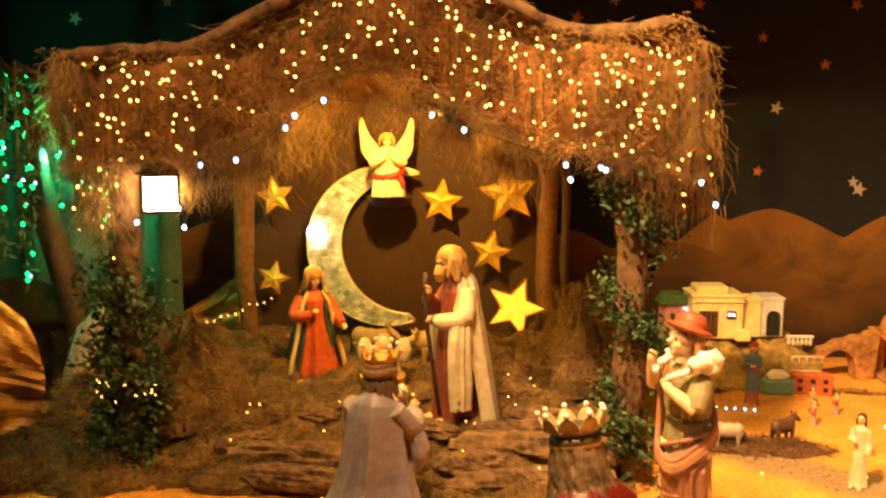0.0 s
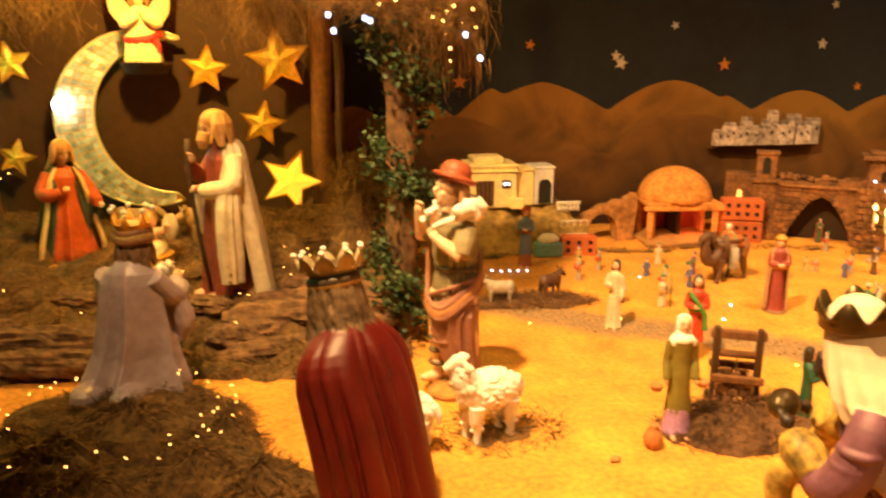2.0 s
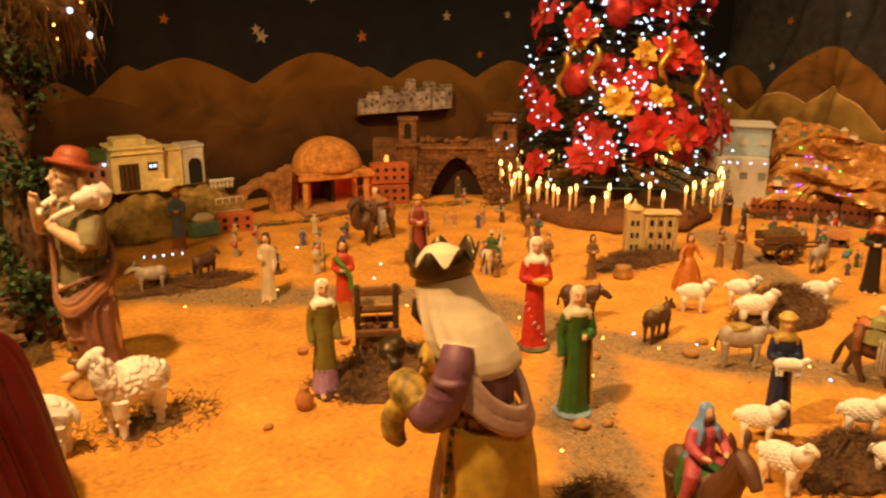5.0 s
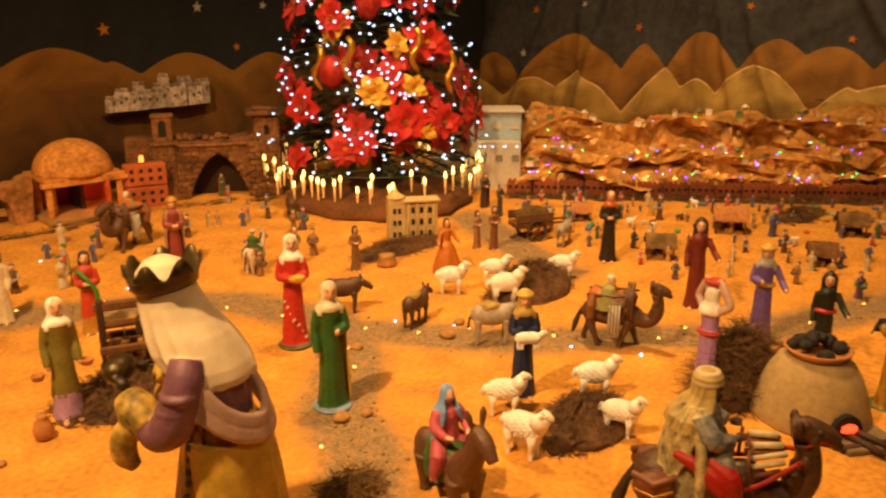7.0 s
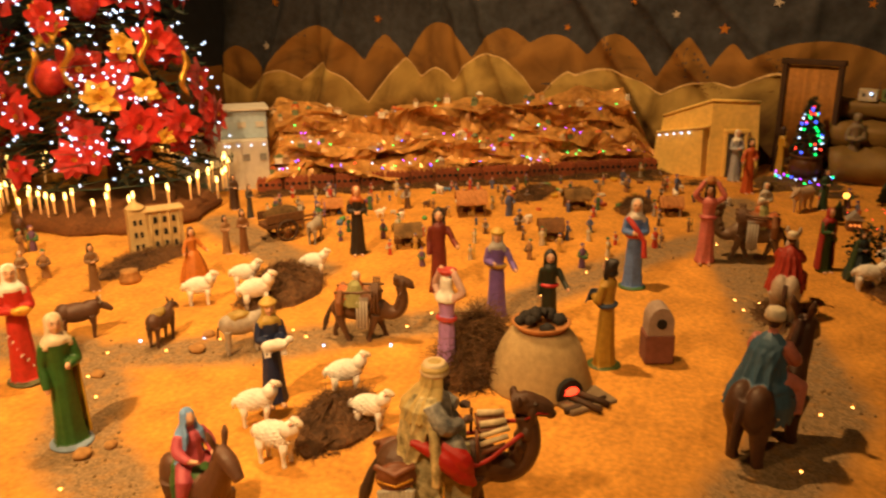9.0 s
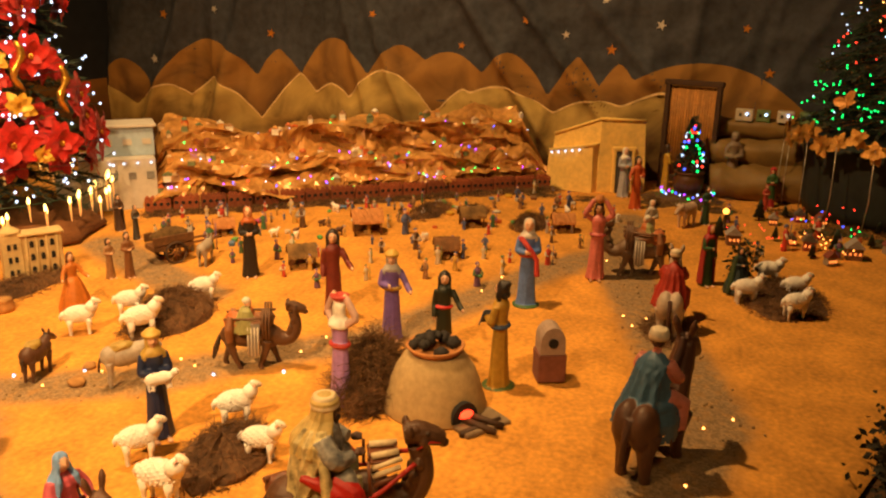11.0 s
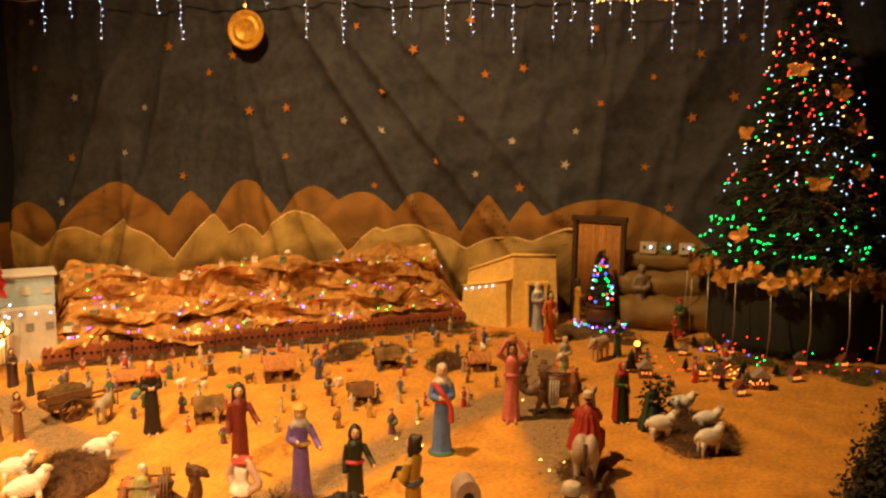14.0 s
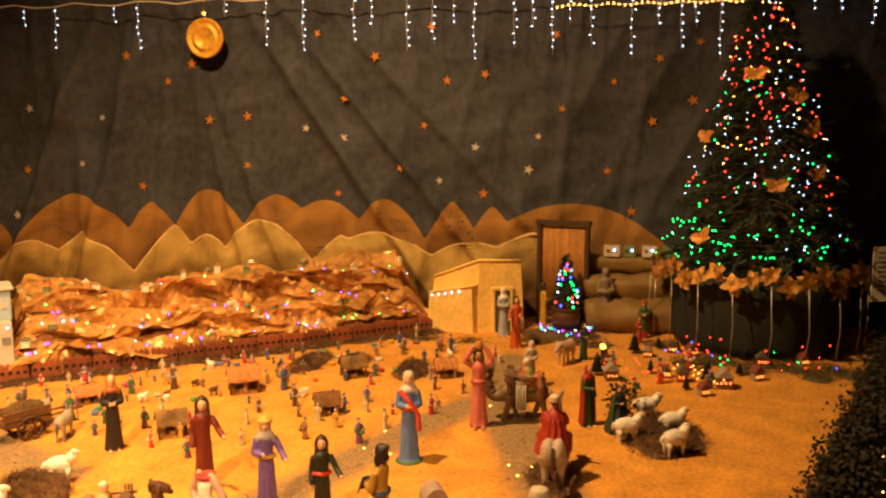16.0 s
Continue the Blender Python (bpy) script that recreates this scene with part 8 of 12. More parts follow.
camel_king()
rider("horse_rider", "blue-cloaked rider with a white turban on a brown horse", 3.13, -0.16, 0.325, -23, "horse", BROWN_COAT, (0.55, 0.20, 0.16), (0.055, 0.125, 0.21), (0.62, 0.55, 0.42), (0.055, 0.125, 0.21), drape=0.1, poncho=222, drop=0.22)
rider("horse_rider", "red-cloaked rider on a pale horse seen from behind", 4.36, -0.15, 0.262, 0, "horse", paint((0.46, 0.37, 0.29)), (0.34, 0.030, 0.015), (0.34, 0.030, 0.015), (0.5, 0.42, 0.3), (0.34, 0.030, 0.015), drape=0.1, poncho=320, drop=0.22)
rider("donkey_rider", "woman in blue veil and pink dress riding a brown donkey", 2.08, 1.23, 0.24, -106, "donkey", paint((0.13, 0.058, 0.030)), (0.50, 0.09, 0.13), (0.19, 0.36, 0.72), (0.19, 0.36, 0.72), (0.05, 0.13, 0.03), True, drop=0.25)
pack_camel("dark brown camel laden with packs and a grey cloth", 3.34, 1.45, 0.275, -66)
pack_camel("small laden camel before the domed house", 2.72, 4.2, 0.29, 200)
pack_camel("grey-brown camel standing near the riders", 5.1, 0.05, 0.31, 95, True, paint((0.16, 0.10, 0.06)))
FL = "flock of white sheep"
for x, y, h, t in ((3.36, 2.34, 0.135, -48), (3.42, 2.06, 0.15, -40), (3.62, 2.28, 0.13, -55), (3.93, 2.08, 0.125, -60), (2.90, 1.26, 0.135, -50), (2.73, 1.06, 0.125, -75), (2.42, 1.22, 0.145, -85), (2.58, 1.42, 0.13, -50), (4.86, -0.50, 0.135, -75), (4.70, -0.72, 0.135, -60), (5.0, -0.74, 0.125, -75), (5.22, -0.62, 0.13, -80)):
    beast("sheep_figure", "white sheep with curled wool standing on the sand", x, y, h, t, WOOL, "sheep", FL)
beast("donkey_figure", "brown donkey with straw on its back", 2.955, 2.19, 0.138, 8, BROWN_COAT, "donkey", load="bundle")
beast("ox_figure", "dark brown ox with a white patch", 2.86, 2.56, 0.155, -40, BROWN_COAT, "ox", load=None)
beast("donkey_figure", "grey donkey with straw on its back", 3.03, 1.83, 0.155, -42, GREY_COAT, "donkey", load="bundle")
beast("ox_figure", "white and brown ox near the temple", 6.3, -0.15, 0.16, 150, paint((0.5, 0.36, 0.26)), "ox")
for x, y, t, lab in ((1.62, 4.02, 30, "dark goat in the shade of the hill"), (1.34, 3.96, 170, "white goat lying by the brush"), (3.75, 4.05, 60, "brown ox before the city gate"), (4.55, 2.62, 10, "grey donkey pulling a cart"), (4.42, 2.4, 12, "grey donkey pulling a cart")):
    beast("farm_animal", lab, x, y, 0.13, t, GREY_COAT if "grey" in lab or "white" in lab else BROWN_COAT, "donkey")
for x, y, rx, ry, h in ((3.64, 2.08, 0.30, 0.15, 0.15), (2.70, 1.18, 0.23, 0.14, 0.10), (3.30, 0.90, 0.22, 0.13, 0.22), (4.98, -0.68, 0.34, 0.22, 0.07), (3.75, 3.05, 0.36, 0.14, 0.05), (1.86, 2.50, 0.32, 0.21, 0.09), (4.35, -0.15, 0.2, 0.12, 0.03), (1.45, 3.98, 0.26, 0.12, 0.06), (5.9, 0.85, 0.2, 0.12, 0.08), (6.1, 1.3, 0.15, 0.1, 0.05), (6.0, 1.6, 0.3, 0.12, 0.05), (1.65, 3.95, 0.2, 0.1, 0.05)):
    clump("straw_clump", "patch of tangled brown straw on the sand", x, y, rx, ry, h, mound(x, y) - 0.004, int(900 * rx * ry * 9) + 80, None, int(x * 37 + y * 91), "straw", 0.06)


def well():
    ob = thing("well", "toy stone well with a wooden frame on dry moss", "well", pose(1.86, 2.62, 0.0, 0, 0, -25) @ Matrix.Diagonal((0.70, 0.75, 1.05, 1)))
    for lvl in range(4):
        for k in range(11):
            a = 2 * math.pi * (k + 0.5 * (lvl % 2)) / 11
            part("stone", Shape().box((0.085 * math.cos(a), 0.085 * math.sin(a), 0.045 + 0.028 * lvl), (0.032, 0.044, 0.026), 0, 0.004, math.degrees(a)), WOOD if (k + lvl) % 3 else SANDSTONE, ob)
    part("water", Shape().lathe([(0.0, 0), (0.07, 0.0), (0.07, 0.004), (0, 0.005)], 0, (0, 0, 0.10), 14), BLACK, ob)
    for sd in (-1, 1):
        part("post", Shape().box((sd * 0.105, 0, 0.155), (0.034, 0.04, 0.31), 0, 0.005), DARK_WOOD, ob)
    part("beam", Shape().box((0, 0, 0.285), (0.27, 0.035, 0.03), 0, 0.004), WOOD, ob)
    for yy in (-0.10, 0.10):
        part("rail", Shape().box((0, yy, 0.15), (0.25, 0.026, 0.026), 0, 0.004), WOOD, ob)
        part("rail", Shape().box((0, yy, 0.03), (0.27, 0.03, 0.03), 0, 0.004), DARK_WOOD, ob)
    part("windlass", Shape().tube([(-0.12, 0, 0.215), (0.12, 0, 0.215)], 0.014, 0, 8), WOOD, ob)
    part("rope", Shape().tube([(0.0, 0, 0.215), (0.004, 0, 0.15)], 0.004, 0, 5), STRAND, ob)
    part("bucket", Shape().lathe([(0.014, 0), (0.018, 0), (0.023, 0.04), (0.02, 0.042)], 0, (0.004, 0, 0.11), 10), WOOD, ob)


well()
j = Shape().lathe([(0.02, 0), (0.035, 0.01), (0.045, 0.045), (0.035, 0.085), (0.018, 0.105), (0.026, 0.12), (0.015, 0.12)], 0, seg=14)
tagged(part("clay_jar", j, CLAY, None, at=pose(1.46, 2.42, mound(1.46, 2.42)) @ Matrix.Scale(0.72, 4)), "small round clay water jar on the sand", "jar")


def bread_oven():
    ob = thing("clay_oven", "domed grey clay oven with a pan of coals and red fire", "oven", pose(3.28, 0.64, 0.0, 0, 0, -37))
    clayc = mat("oven_clay", (0.42, 0.295, 0.135), 0.9, 0, 0.2, 40, 5, 0.5)
    prof = [(0.02, 0.0), (0.196, 0.0), (0.198, 0.012), (0.186, 0.05), (0.172, 0.10), (0.150, 0.155), (0.122, 0.200), (0.104, 0.218), (0.02, 0.224)]
    part("dome", Shape().lathe(prof, 0, seg=30), clayc, ob)
    arch = [(0.055 * math.cos(a), 0.05 * math.sin(a) * 1.25) for a in [math.pi * k / 10 for k in range(11)]]
    part("mouth", Shape().plate([(-0.055, -0.01)] + [(x, z) for x, z in arch[::-1]] + [(0.055, -0.01)], 0.10, 0, pose(0.0, -0.145, 0.03)), BLACK, ob, "dark arched mouth")
    part("ember", Shape().ball((0.0, -0.20, 0.05), (0.030, 0.012, 0.016), 0, 10, 6, 0.3, 9), glow("ember", (1.0, 0.05, 0.015), 4), ob, "glowing red embers")
    for k, (a, b) in enumerate((((-0.01, -0.19, 0.03), (0.05, -0.31, 0.015)), ((0.02, -0.19, 0.04), (0.10, -0.29, 0.015)), ((-0.06, -0.25, 0.012), (0.12, -0.24, 0.012)))):
        part("firewood", Shape().tube([a, b], 0.013, 0, 7, rough=0.3), DARK_WOOD, ob)
    pan = part("pan", Shape().lathe([(0.03, 0), (0.092, 0.003), (0.110, 0.026), (0.104, 0.030), (0.084, 0.012), (0.02, 0.01)], 0, (0, 0, 0.222), 30), CLAY, ob, "shallow clay pan")
    rng = random.Random(4)
    coalm = mat("coal", (0.02, 0.016, 0.014), 0.8)
    for k in range(22):
        a, r = rng.uniform(0, 6.3), 0.080 * math.sqrt(rng.random())
        w = rng.uniform(0.016, 0.032)
        part("coal", Shape().ball((0, 0, 0), (w, w * 0.8, w * 0.7), 0, 7, 5, 0.5, 8), coalm, pan, at=pose(r * math.cos(a), r * math.sin(a), 0.246 + 0.045 * (1 - r / 0.08), rng.uniform(0, 90), 0, rng.uniform(0, 180)))
    part("hearth_slab", Shape().box((0.05, -0.21, 0.008), (0.20, 0.13, 0.02), 0, 0.006), mat("hearth_grey", (0.20, 0.14, 0.08), 0.9, 0, 0.3, 40, 8, 0.5), ob, "grey slab before the mouth")


bread_oven()


def beehive_oven():
    ob = thing("small_oven", "little brick kiln with a rounded grey top", "oven", pose(3.66, 0.28, 0.0, 0, 0, -65))
    part("base", Shape().box((0, 0, 0.06), (0.115, 0.10, 0.12), 0, 0.004), mat("dull_red_brick", (0.20, 0.075, 0.05), 0.9), ob, "dull red base")
    arch = [(-0.05, 0.12)] + [(-0.05 * math.cos(a), 0.17 + 0.065 * math.sin(a)) for a in [math.pi * k / 12 for k in range(13)]] + [(0.05, 0.12)]
    part("hood", Shape().plate(arch, 0.095, 0), mat("grey_render", (0.34, 0.25, 0.2), 0.9), ob, "rounded grey hood")
    hole = [(0.02 * math.cos(a), 0.02 * math.sin(a)) for a in [2 * math.pi * k / 12 for k in range(12)]]
    part("mouth", Shape().plate(hole, 0.01, 0, pose(0, -0.047, 0.17)), BLACK, ob)


beehive_oven()

rider("horse_rider", "tiny green rider on a prancing white horse", 2.92, 3.30, 0.135, 20, "horse", paint((0.62, 0.5, 0.36)), (0.05, 0.12, 0.03), (0.05, 0.12, 0.03), (0.62, 0.55, 0.42), (0.3, 0.05, 0.03))


def ox_cart():
    ob = thing("ox_cart", "small wooden two-wheeled cart with a straw load", "cart", pose(4.40, 2.62, 0.0, 0, 0, -30))
    part("bed", Shape().box((0, 0, 0.095), (0.24, 0.13, 0.03), 0, 0.004), WOOD, ob)
    for sd in (-1, 1):
        part("rail", Shape().box((0, sd * 0.062, 0.14), (0.24, 0.012, 0.05), 0, 0.003), WOOD, ob)
        w = part("wheel", Shape().tube([(0.06 * math.cos(a), 0, 0.06 * math.sin(a)) for a in [k * math.pi / 10 for k in range(21)]], 0.008, 0, 6), DARK_WOOD, ob, at=pose(0, sd * 0.085, 0.066))
        for k in range(4):
            a = k * math.pi / 4
            part("spoke", Shape().tube([(-0.058 * math.cos(a), 0, -0.058 * math.sin(a)), (0.058 * math.cos(a), 0, 0.058 * math.sin(a))], 0.004, 0, 5), WOOD, w)
        part("shaft", Shape().tube([(0.1, sd * 0.04, 0.095), (0.30, sd * 0.04, 0.10)], 0.007, 0, 5), WOOD, ob)
    part("load", Shape().ball((0, 0, 0.15), (0.11, 0.055, 0.05), 0, 12, 7, 0.35), MOSS, ob, "heap of straw")


ox_cart()


# ---- model buildings on the far side ----
def holes(name, parent, places, w, h, M, m=None, arch=False):
    """Small dark window recesses on a face that looks along -y of M, each with its own frame of depth."""
    for x, z in places:
        o = [(-w / 2, -h / 2), (w / 2, -h / 2)]
        o += [(w / 2 * math.cos(a), h / 2 - w / 2 + w / 2 * math.sin(a)) for a in [math.pi * k / 8 for k in range(9)]] if arch else [(w / 2, h / 2), (-w / 2, h / 2)]
        part(name, Shape().plate(o[::-1], 0.008, 0), m or BLACK, parent, at=M @ Matrix.Translation((x, 0, z)))


YELLOW_WALL = mat("yellow_plaster", (0.88, 0.74, 0.36), 0.85, 0, 0.3, 30, 5, 0.4, second=(0.80, 0.62, 0.26))
OLIVE_ROCK = mat("olive_rock_paint", (0.15, 0.090, 0.022), 0.9, 0, 0.5, 22, 6, 0.9, second=(0.34, 0.215, 0.06))


def rock_heap(name, label, x0, x1, y0, y1, h, m, seed, at=None, cells=(26, 14), rough=0.5, flat=0.75):
    """An uneven heap of modelled rock."""
    nx, ny = cells
    rows = []
    for i in range(nx + 1):
        u = i / nx
        row = []
        for j in range(ny + 1):
            v = j / ny
            e = min(1, 5 * u, 5 * (1 - u)) * min(1, 3.2 * v)
            n = noise.noise((u * 5 + seed, v * 4, 0)) * 0.5 + noise.noise((u * 13 + seed, v * 11, 2)) * 0.25
            z = h * e ** 0.6 * min(1, flat + 0.4 * v) * (1 + rough * n)
            row.append((x0 + (x1 - x0) * u, y0 + (y1 - y0) * v + 0.02 * n, max(-0.02, z)))
        rows.append(row)
    ob = part(name, Shape().rows(rows, 0, closed=False, smooth=False), m, None, at=at)
    return tagged(ob, label, "rock")


def hill_house():
    rock_heap("rock_hill", "olive painted rock slope below the yellow house", 1.38, 2.24, 4.90, 5.62, 0.285, OLIVE_ROCK, 3, cells=(60, 34), rough=0.6)
    ob = thing("model_house", "yellow flat-roofed model house with a white arched wing", "model house", pose(1.435, 5.11, 0.265))
    part("wall", Shape().box((0.155, 0.12, 0.135), (0.31, 0.26, 0.27), 0, 0.010), YELLOW_WALL, ob, "yellow main block")
    part("roof_lantern", Shape().box((0.13, 0.12, 0.300), (0.20, 0.18, 0.05), 0, 0.018), YELLOW_WALL, ob, "low rounded roof lantern")
    part("parapet", Shape().box((0.155, 0.12, 0.272), (0.325, 0.275, 0.020), 0, 0.007), YELLOW_WALL, ob)
    part("side_block", Shape().box((0.375, 0.15, 0.115), (0.125, 0.20, 0.23), 0, 0.008), YELLOW_WALL, ob, "recessed yellow block")
    part("side_parapet", Shape().box((0.372, 0.15, 0.236), (0.135, 0.21, 0.014), 0, 0.005), YELLOW_WALL, ob)
    part("stair_block", Shape().box((0.300, -0.035, 0.035), (0.09, 0.05, 0.07), 0, 0.006), YELLOW_WALL, ob, "low step beside the door")
    pale = mat("blue_white_wall", (0.62, 0.60, 0.56), 0.8, 0, 0.25, 30, 6, 0.3)
    part("wing", Shape().box((0.508, 0.155, 0.120), (0.14, 0.18, 0.24), 0, 0.008), pale, ob, "pale white wing")
    part("wing_parapet", Shape().box((0.508, 0.155, 0.245), (0.152, 0.19, 0.016), 0, 0.005), pale, ob)
    part("cornice", Shape().box((0.155, -0.014, 0.238), (0.315, 0.012, 0.010), 0, 0.003), YELLOW_WALL, ob)
    holes("door", ob, ((0.095, 0.100),), 0.115, 0.16, pose(0, -0.012, 0), DARK_WOOD)
    for q in range(4):
        part("door_slat", Shape().box((0.053 + 0.028 * q, -0.018, 0.100), (0.007, 0.006, 0.15), 0, 0.001), WOOD, ob)
    holes("window", ob, ((0.235, 0.155),), 0.055, 0.05, pose(0, -0.012, 0), DARK_WOOD)
    bulbs(ob, [(0.222, -0.022, 0.160), (0.246, -0.022, 0.160)], COLD, 0.008)
    holes("doorway", ob, ((0.515, 0.090),), 0.085, 0.16, pose(0, 0.063, 0), BLACK, True)
    pk = thing("model_house", "small pink model house with a green pitched roof", "model house", pose(1.36, 5.30, 0.22, 0, 0, 8))
    part("wall", Shape().box((0, 0, 0.12), (0.15, 0.14, 0.24), 0, 0.006), mat("pink_plaster", (0.55, 0.26, 0.20), 0.85, 0, 0.25, 30, 6, 0.3), pk)
    part("roof", Shape().plate([(-0.10, 0.24), (0.10, 0.24), (0.055, 0.30), (-0.055, 0.30)][::-1], 0.18, 0), paint((0.06, 0.13, 0.04)), pk, "green hipped roof")
    holes("window", pk, ((-0.03, 0.16), (0.035, 0.16)), 0.024, 0.04, pose(0, -0.072, 0))
    bulbs(pk, [(0.045, -0.085, 0.215), (0.07, -0.085, 0.205)], COLD, 0.008)
    pp = thing("parapet_wall", "low pale balustrade on the slope", "wall", pose(2.02, 5.10, 0.235))
    part("rail", Shape().box((0.07, 0, 0.055), (0.16, 0.03, 0.014), 0, 0.003), WHITE, pp)
    for k in range(6):
        part("baluster", Shape().lathe([(0.008, 0), (0.012, 0.02), (0.007, 0.035), (0.011, 0.05)], 0, (0.005 + 0.026 * k, 0, 0), 7), WHITE, pp)
    for q, (tx, ty, tz) in enumerate(((2.02, 4.98, 0.165), (2.00, 4.93, 0.09))):
        tw = thing("terrace_wall", "low olive terrace wall with a pale rail on the slope", "wall", pose(tx, ty, 0))
        part("bank", Shape().box((0.07, 0.03, tz / 2), (0.20, 0.07, tz), 0, 0.012), OLIVE_ROCK, tw)
        part("rail", Shape().tube([(-0.02, 0.0, tz + 0.03), (0.07, -0.004, tz + 0.033), (0.165, 0.0, tz + 0.03)], 0.004, 0, 6), WHITE, tw)
        for k in range(5):
            part("post", Shape().tube([(-0.015 + 0.044 * k, 0.0, tz - 0.005), (-0.015 + 0.044 * k, 0.0, tz + 0.03)], 0.003, 0, 5), WHITE, tw)
    lb = thing("hollow_brick", "red hollow clay block with square openings", "brick", pose(2.08, 4.86, 0.0, 0, 0, -8))
    part("block", Shape().box((0, 0, 0.065), (0.22, 0.08, 0.13), 0, 0.006), BRICK, lb)
    holes("hole", lb, ((-0.07, 0.04), (0, 0.04), (0.07, 0.04), (-0.07, 0.09), (0.0, 0.09), (0.07, 0.09)), 0.026, 0.026, pose(0, -0.038, 0))
    tr = thing("market_tray", "turquoise trough with white goods before the slope", "tray", pose(1.88, 4.85, 0.0))
    part("trough", Shape().box((0, 0, 0.05), (0.18, 0.08, 0.09), 0, 0.01), paint((0.12, 0.28, 0.26)), tr)
    part("sack", Shape().ball((0, 0, 0.115), (0.07, 0.04, 0.035), 0, 10, 6, 0.3), WHITE, tr)
    figure("village_figure", "man in blue standing by the rock slope", 1.68, 4.68, 0.36, -20, (0.10, 0.15, 0.25), hair=(0.3, 0.06, 0.03), skirt=(0.30, 0.10, 0.04), hat="turban", sash=(0.4, 0.08, 0.04))


hill_house()


def dome_house():
    ob = thing("domed_house", "orange domed clay house with columns and red lit porch", "model house", pose(2.90, 5.24, 0.0, 0, 0, -6))
    domec = mat("orange_clay", (0.50, 0.185, 0.036), 0.85, 0, 0.4, 34, 7, 0.8, second=(0.62, 0.27, 0.06))
    part("dome", Shape().lathe([(0.245, 0.27), (0.25, 0.285)] + [(0.245 * math.cos(a), 0.285 + 0.205 * math.sin(a)) for a in [math.pi / 2 * k / 9 for k in range(1, 10)]], 0, seg=32), domec, ob, "smooth orange dome")
    part("slab", Shape().box((0, 0, 0.262), (0.51, 0.44, 0.026), 0, 0.008), domec, ob)
    part("floor_slab", Shape().box((0, -0.04, 0.012), (0.55, 0.50, 0.03), 0, 0.008), SANDSTONE, ob)
    # added divider, blocks the porch lamp so the left half stays dark
    part("partition", Shape().box((0.02, 0.06, 0.13), (0.03, 0.24, 0.24), 0, 0.004), DARK_WOOD, ob, "added dark divider that keeps the porch light off the left")
    part("back_wall", Shape().box((0, 0.19, 0.13), (0.54, 0.05, 0.24), 0, 0.004), mat("red_wall_paint", (0.40, 0.06, 0.03), 0.8), ob, "red painted inner wall")
    for sx, sy in ((-0.225, -0.19), (-0.185, -0.12), (0.22, -0.19), (-0.225, 0.05), (0.225, 0.05)):
        part("column", Shape().box((sx, sy, 0.135), (0.035, 0.035, 0.24), 0, 0.006), domec, ob)
    part("lintel", Shape().box((0, -0.2, 0.238), (0.54, 0.05, 0.03), 0, 0.005), domec, ob)
    lamp = bpy.data.lights.new("porch_lamp", "POINT")
    lamp.energy, lamp.color, lamp.shadow_soft_size = 0.75, (1.0, 0.22, 0.07), 0.02
    new("porch_lamp", lamp).location = (3.03, 5.16, 0.19)
    part("porch_bulb", Shape().ball((0.13, -0.07, 0.235), 0.012, 0, 8, 6), glow("porch_glow", (1.0, 0.3, 0.1), 8), ob, "small red porch bulb")
    w = thing("arched_ruin", "crumbled clay wall with a broken arch", "model ruin", pose(2.35, 5.2, 0.0, 0, 0, 8))
    o = [(-0.12, 0.0)] + [(0.0 - 0.12 * math.cos(a), 0.05 + 0.145 * math.sin(a)) for a in [math.pi * k / 8 for k in range(9)]] + [(0.12, 0.0), (0.24, 0.0), (0.26, 0.30), (0.21, 0.295), (0.17, 0.27), (0.12, 0.275), (0.07, 0.25), (0.0, 0.245), (-0.05, 0.21), (-0.10, 0.20), (-0.13, 0.165), (-0.17, 0.16), (-0.19, 0.10), (-0.20, 0.0)]
    part("wall", Shape().plate(o[::-1], 0.09, 0), mat("ruin_clay", (0.26, 0.115, 0.034), 0.9, 0, 0.5, 30, 8, 0.9, second=(0.40, 0.19, 0.06)), w)
    b = thing("hollow_brick", "stacked red hollow blocks with small openings", "brick", pose(3.28, 5.02, 0.0, 0, 0, -20))
    for lv in range(2):
        part("block", Shape().box((0.0, 0, 0.075 + 0.152 * lv), (0.27, 0.10, 0.146), 0, 0.008), BRICK, b)
        holes("hole", b, [(-0.09 + 0.06 * k, 0.05 + 0.152 * lv + dz) for k in range(4) for dz in (0.0, 0.055)], 0.026, 0.026, pose(0, -0.048, 0))


dome_house()


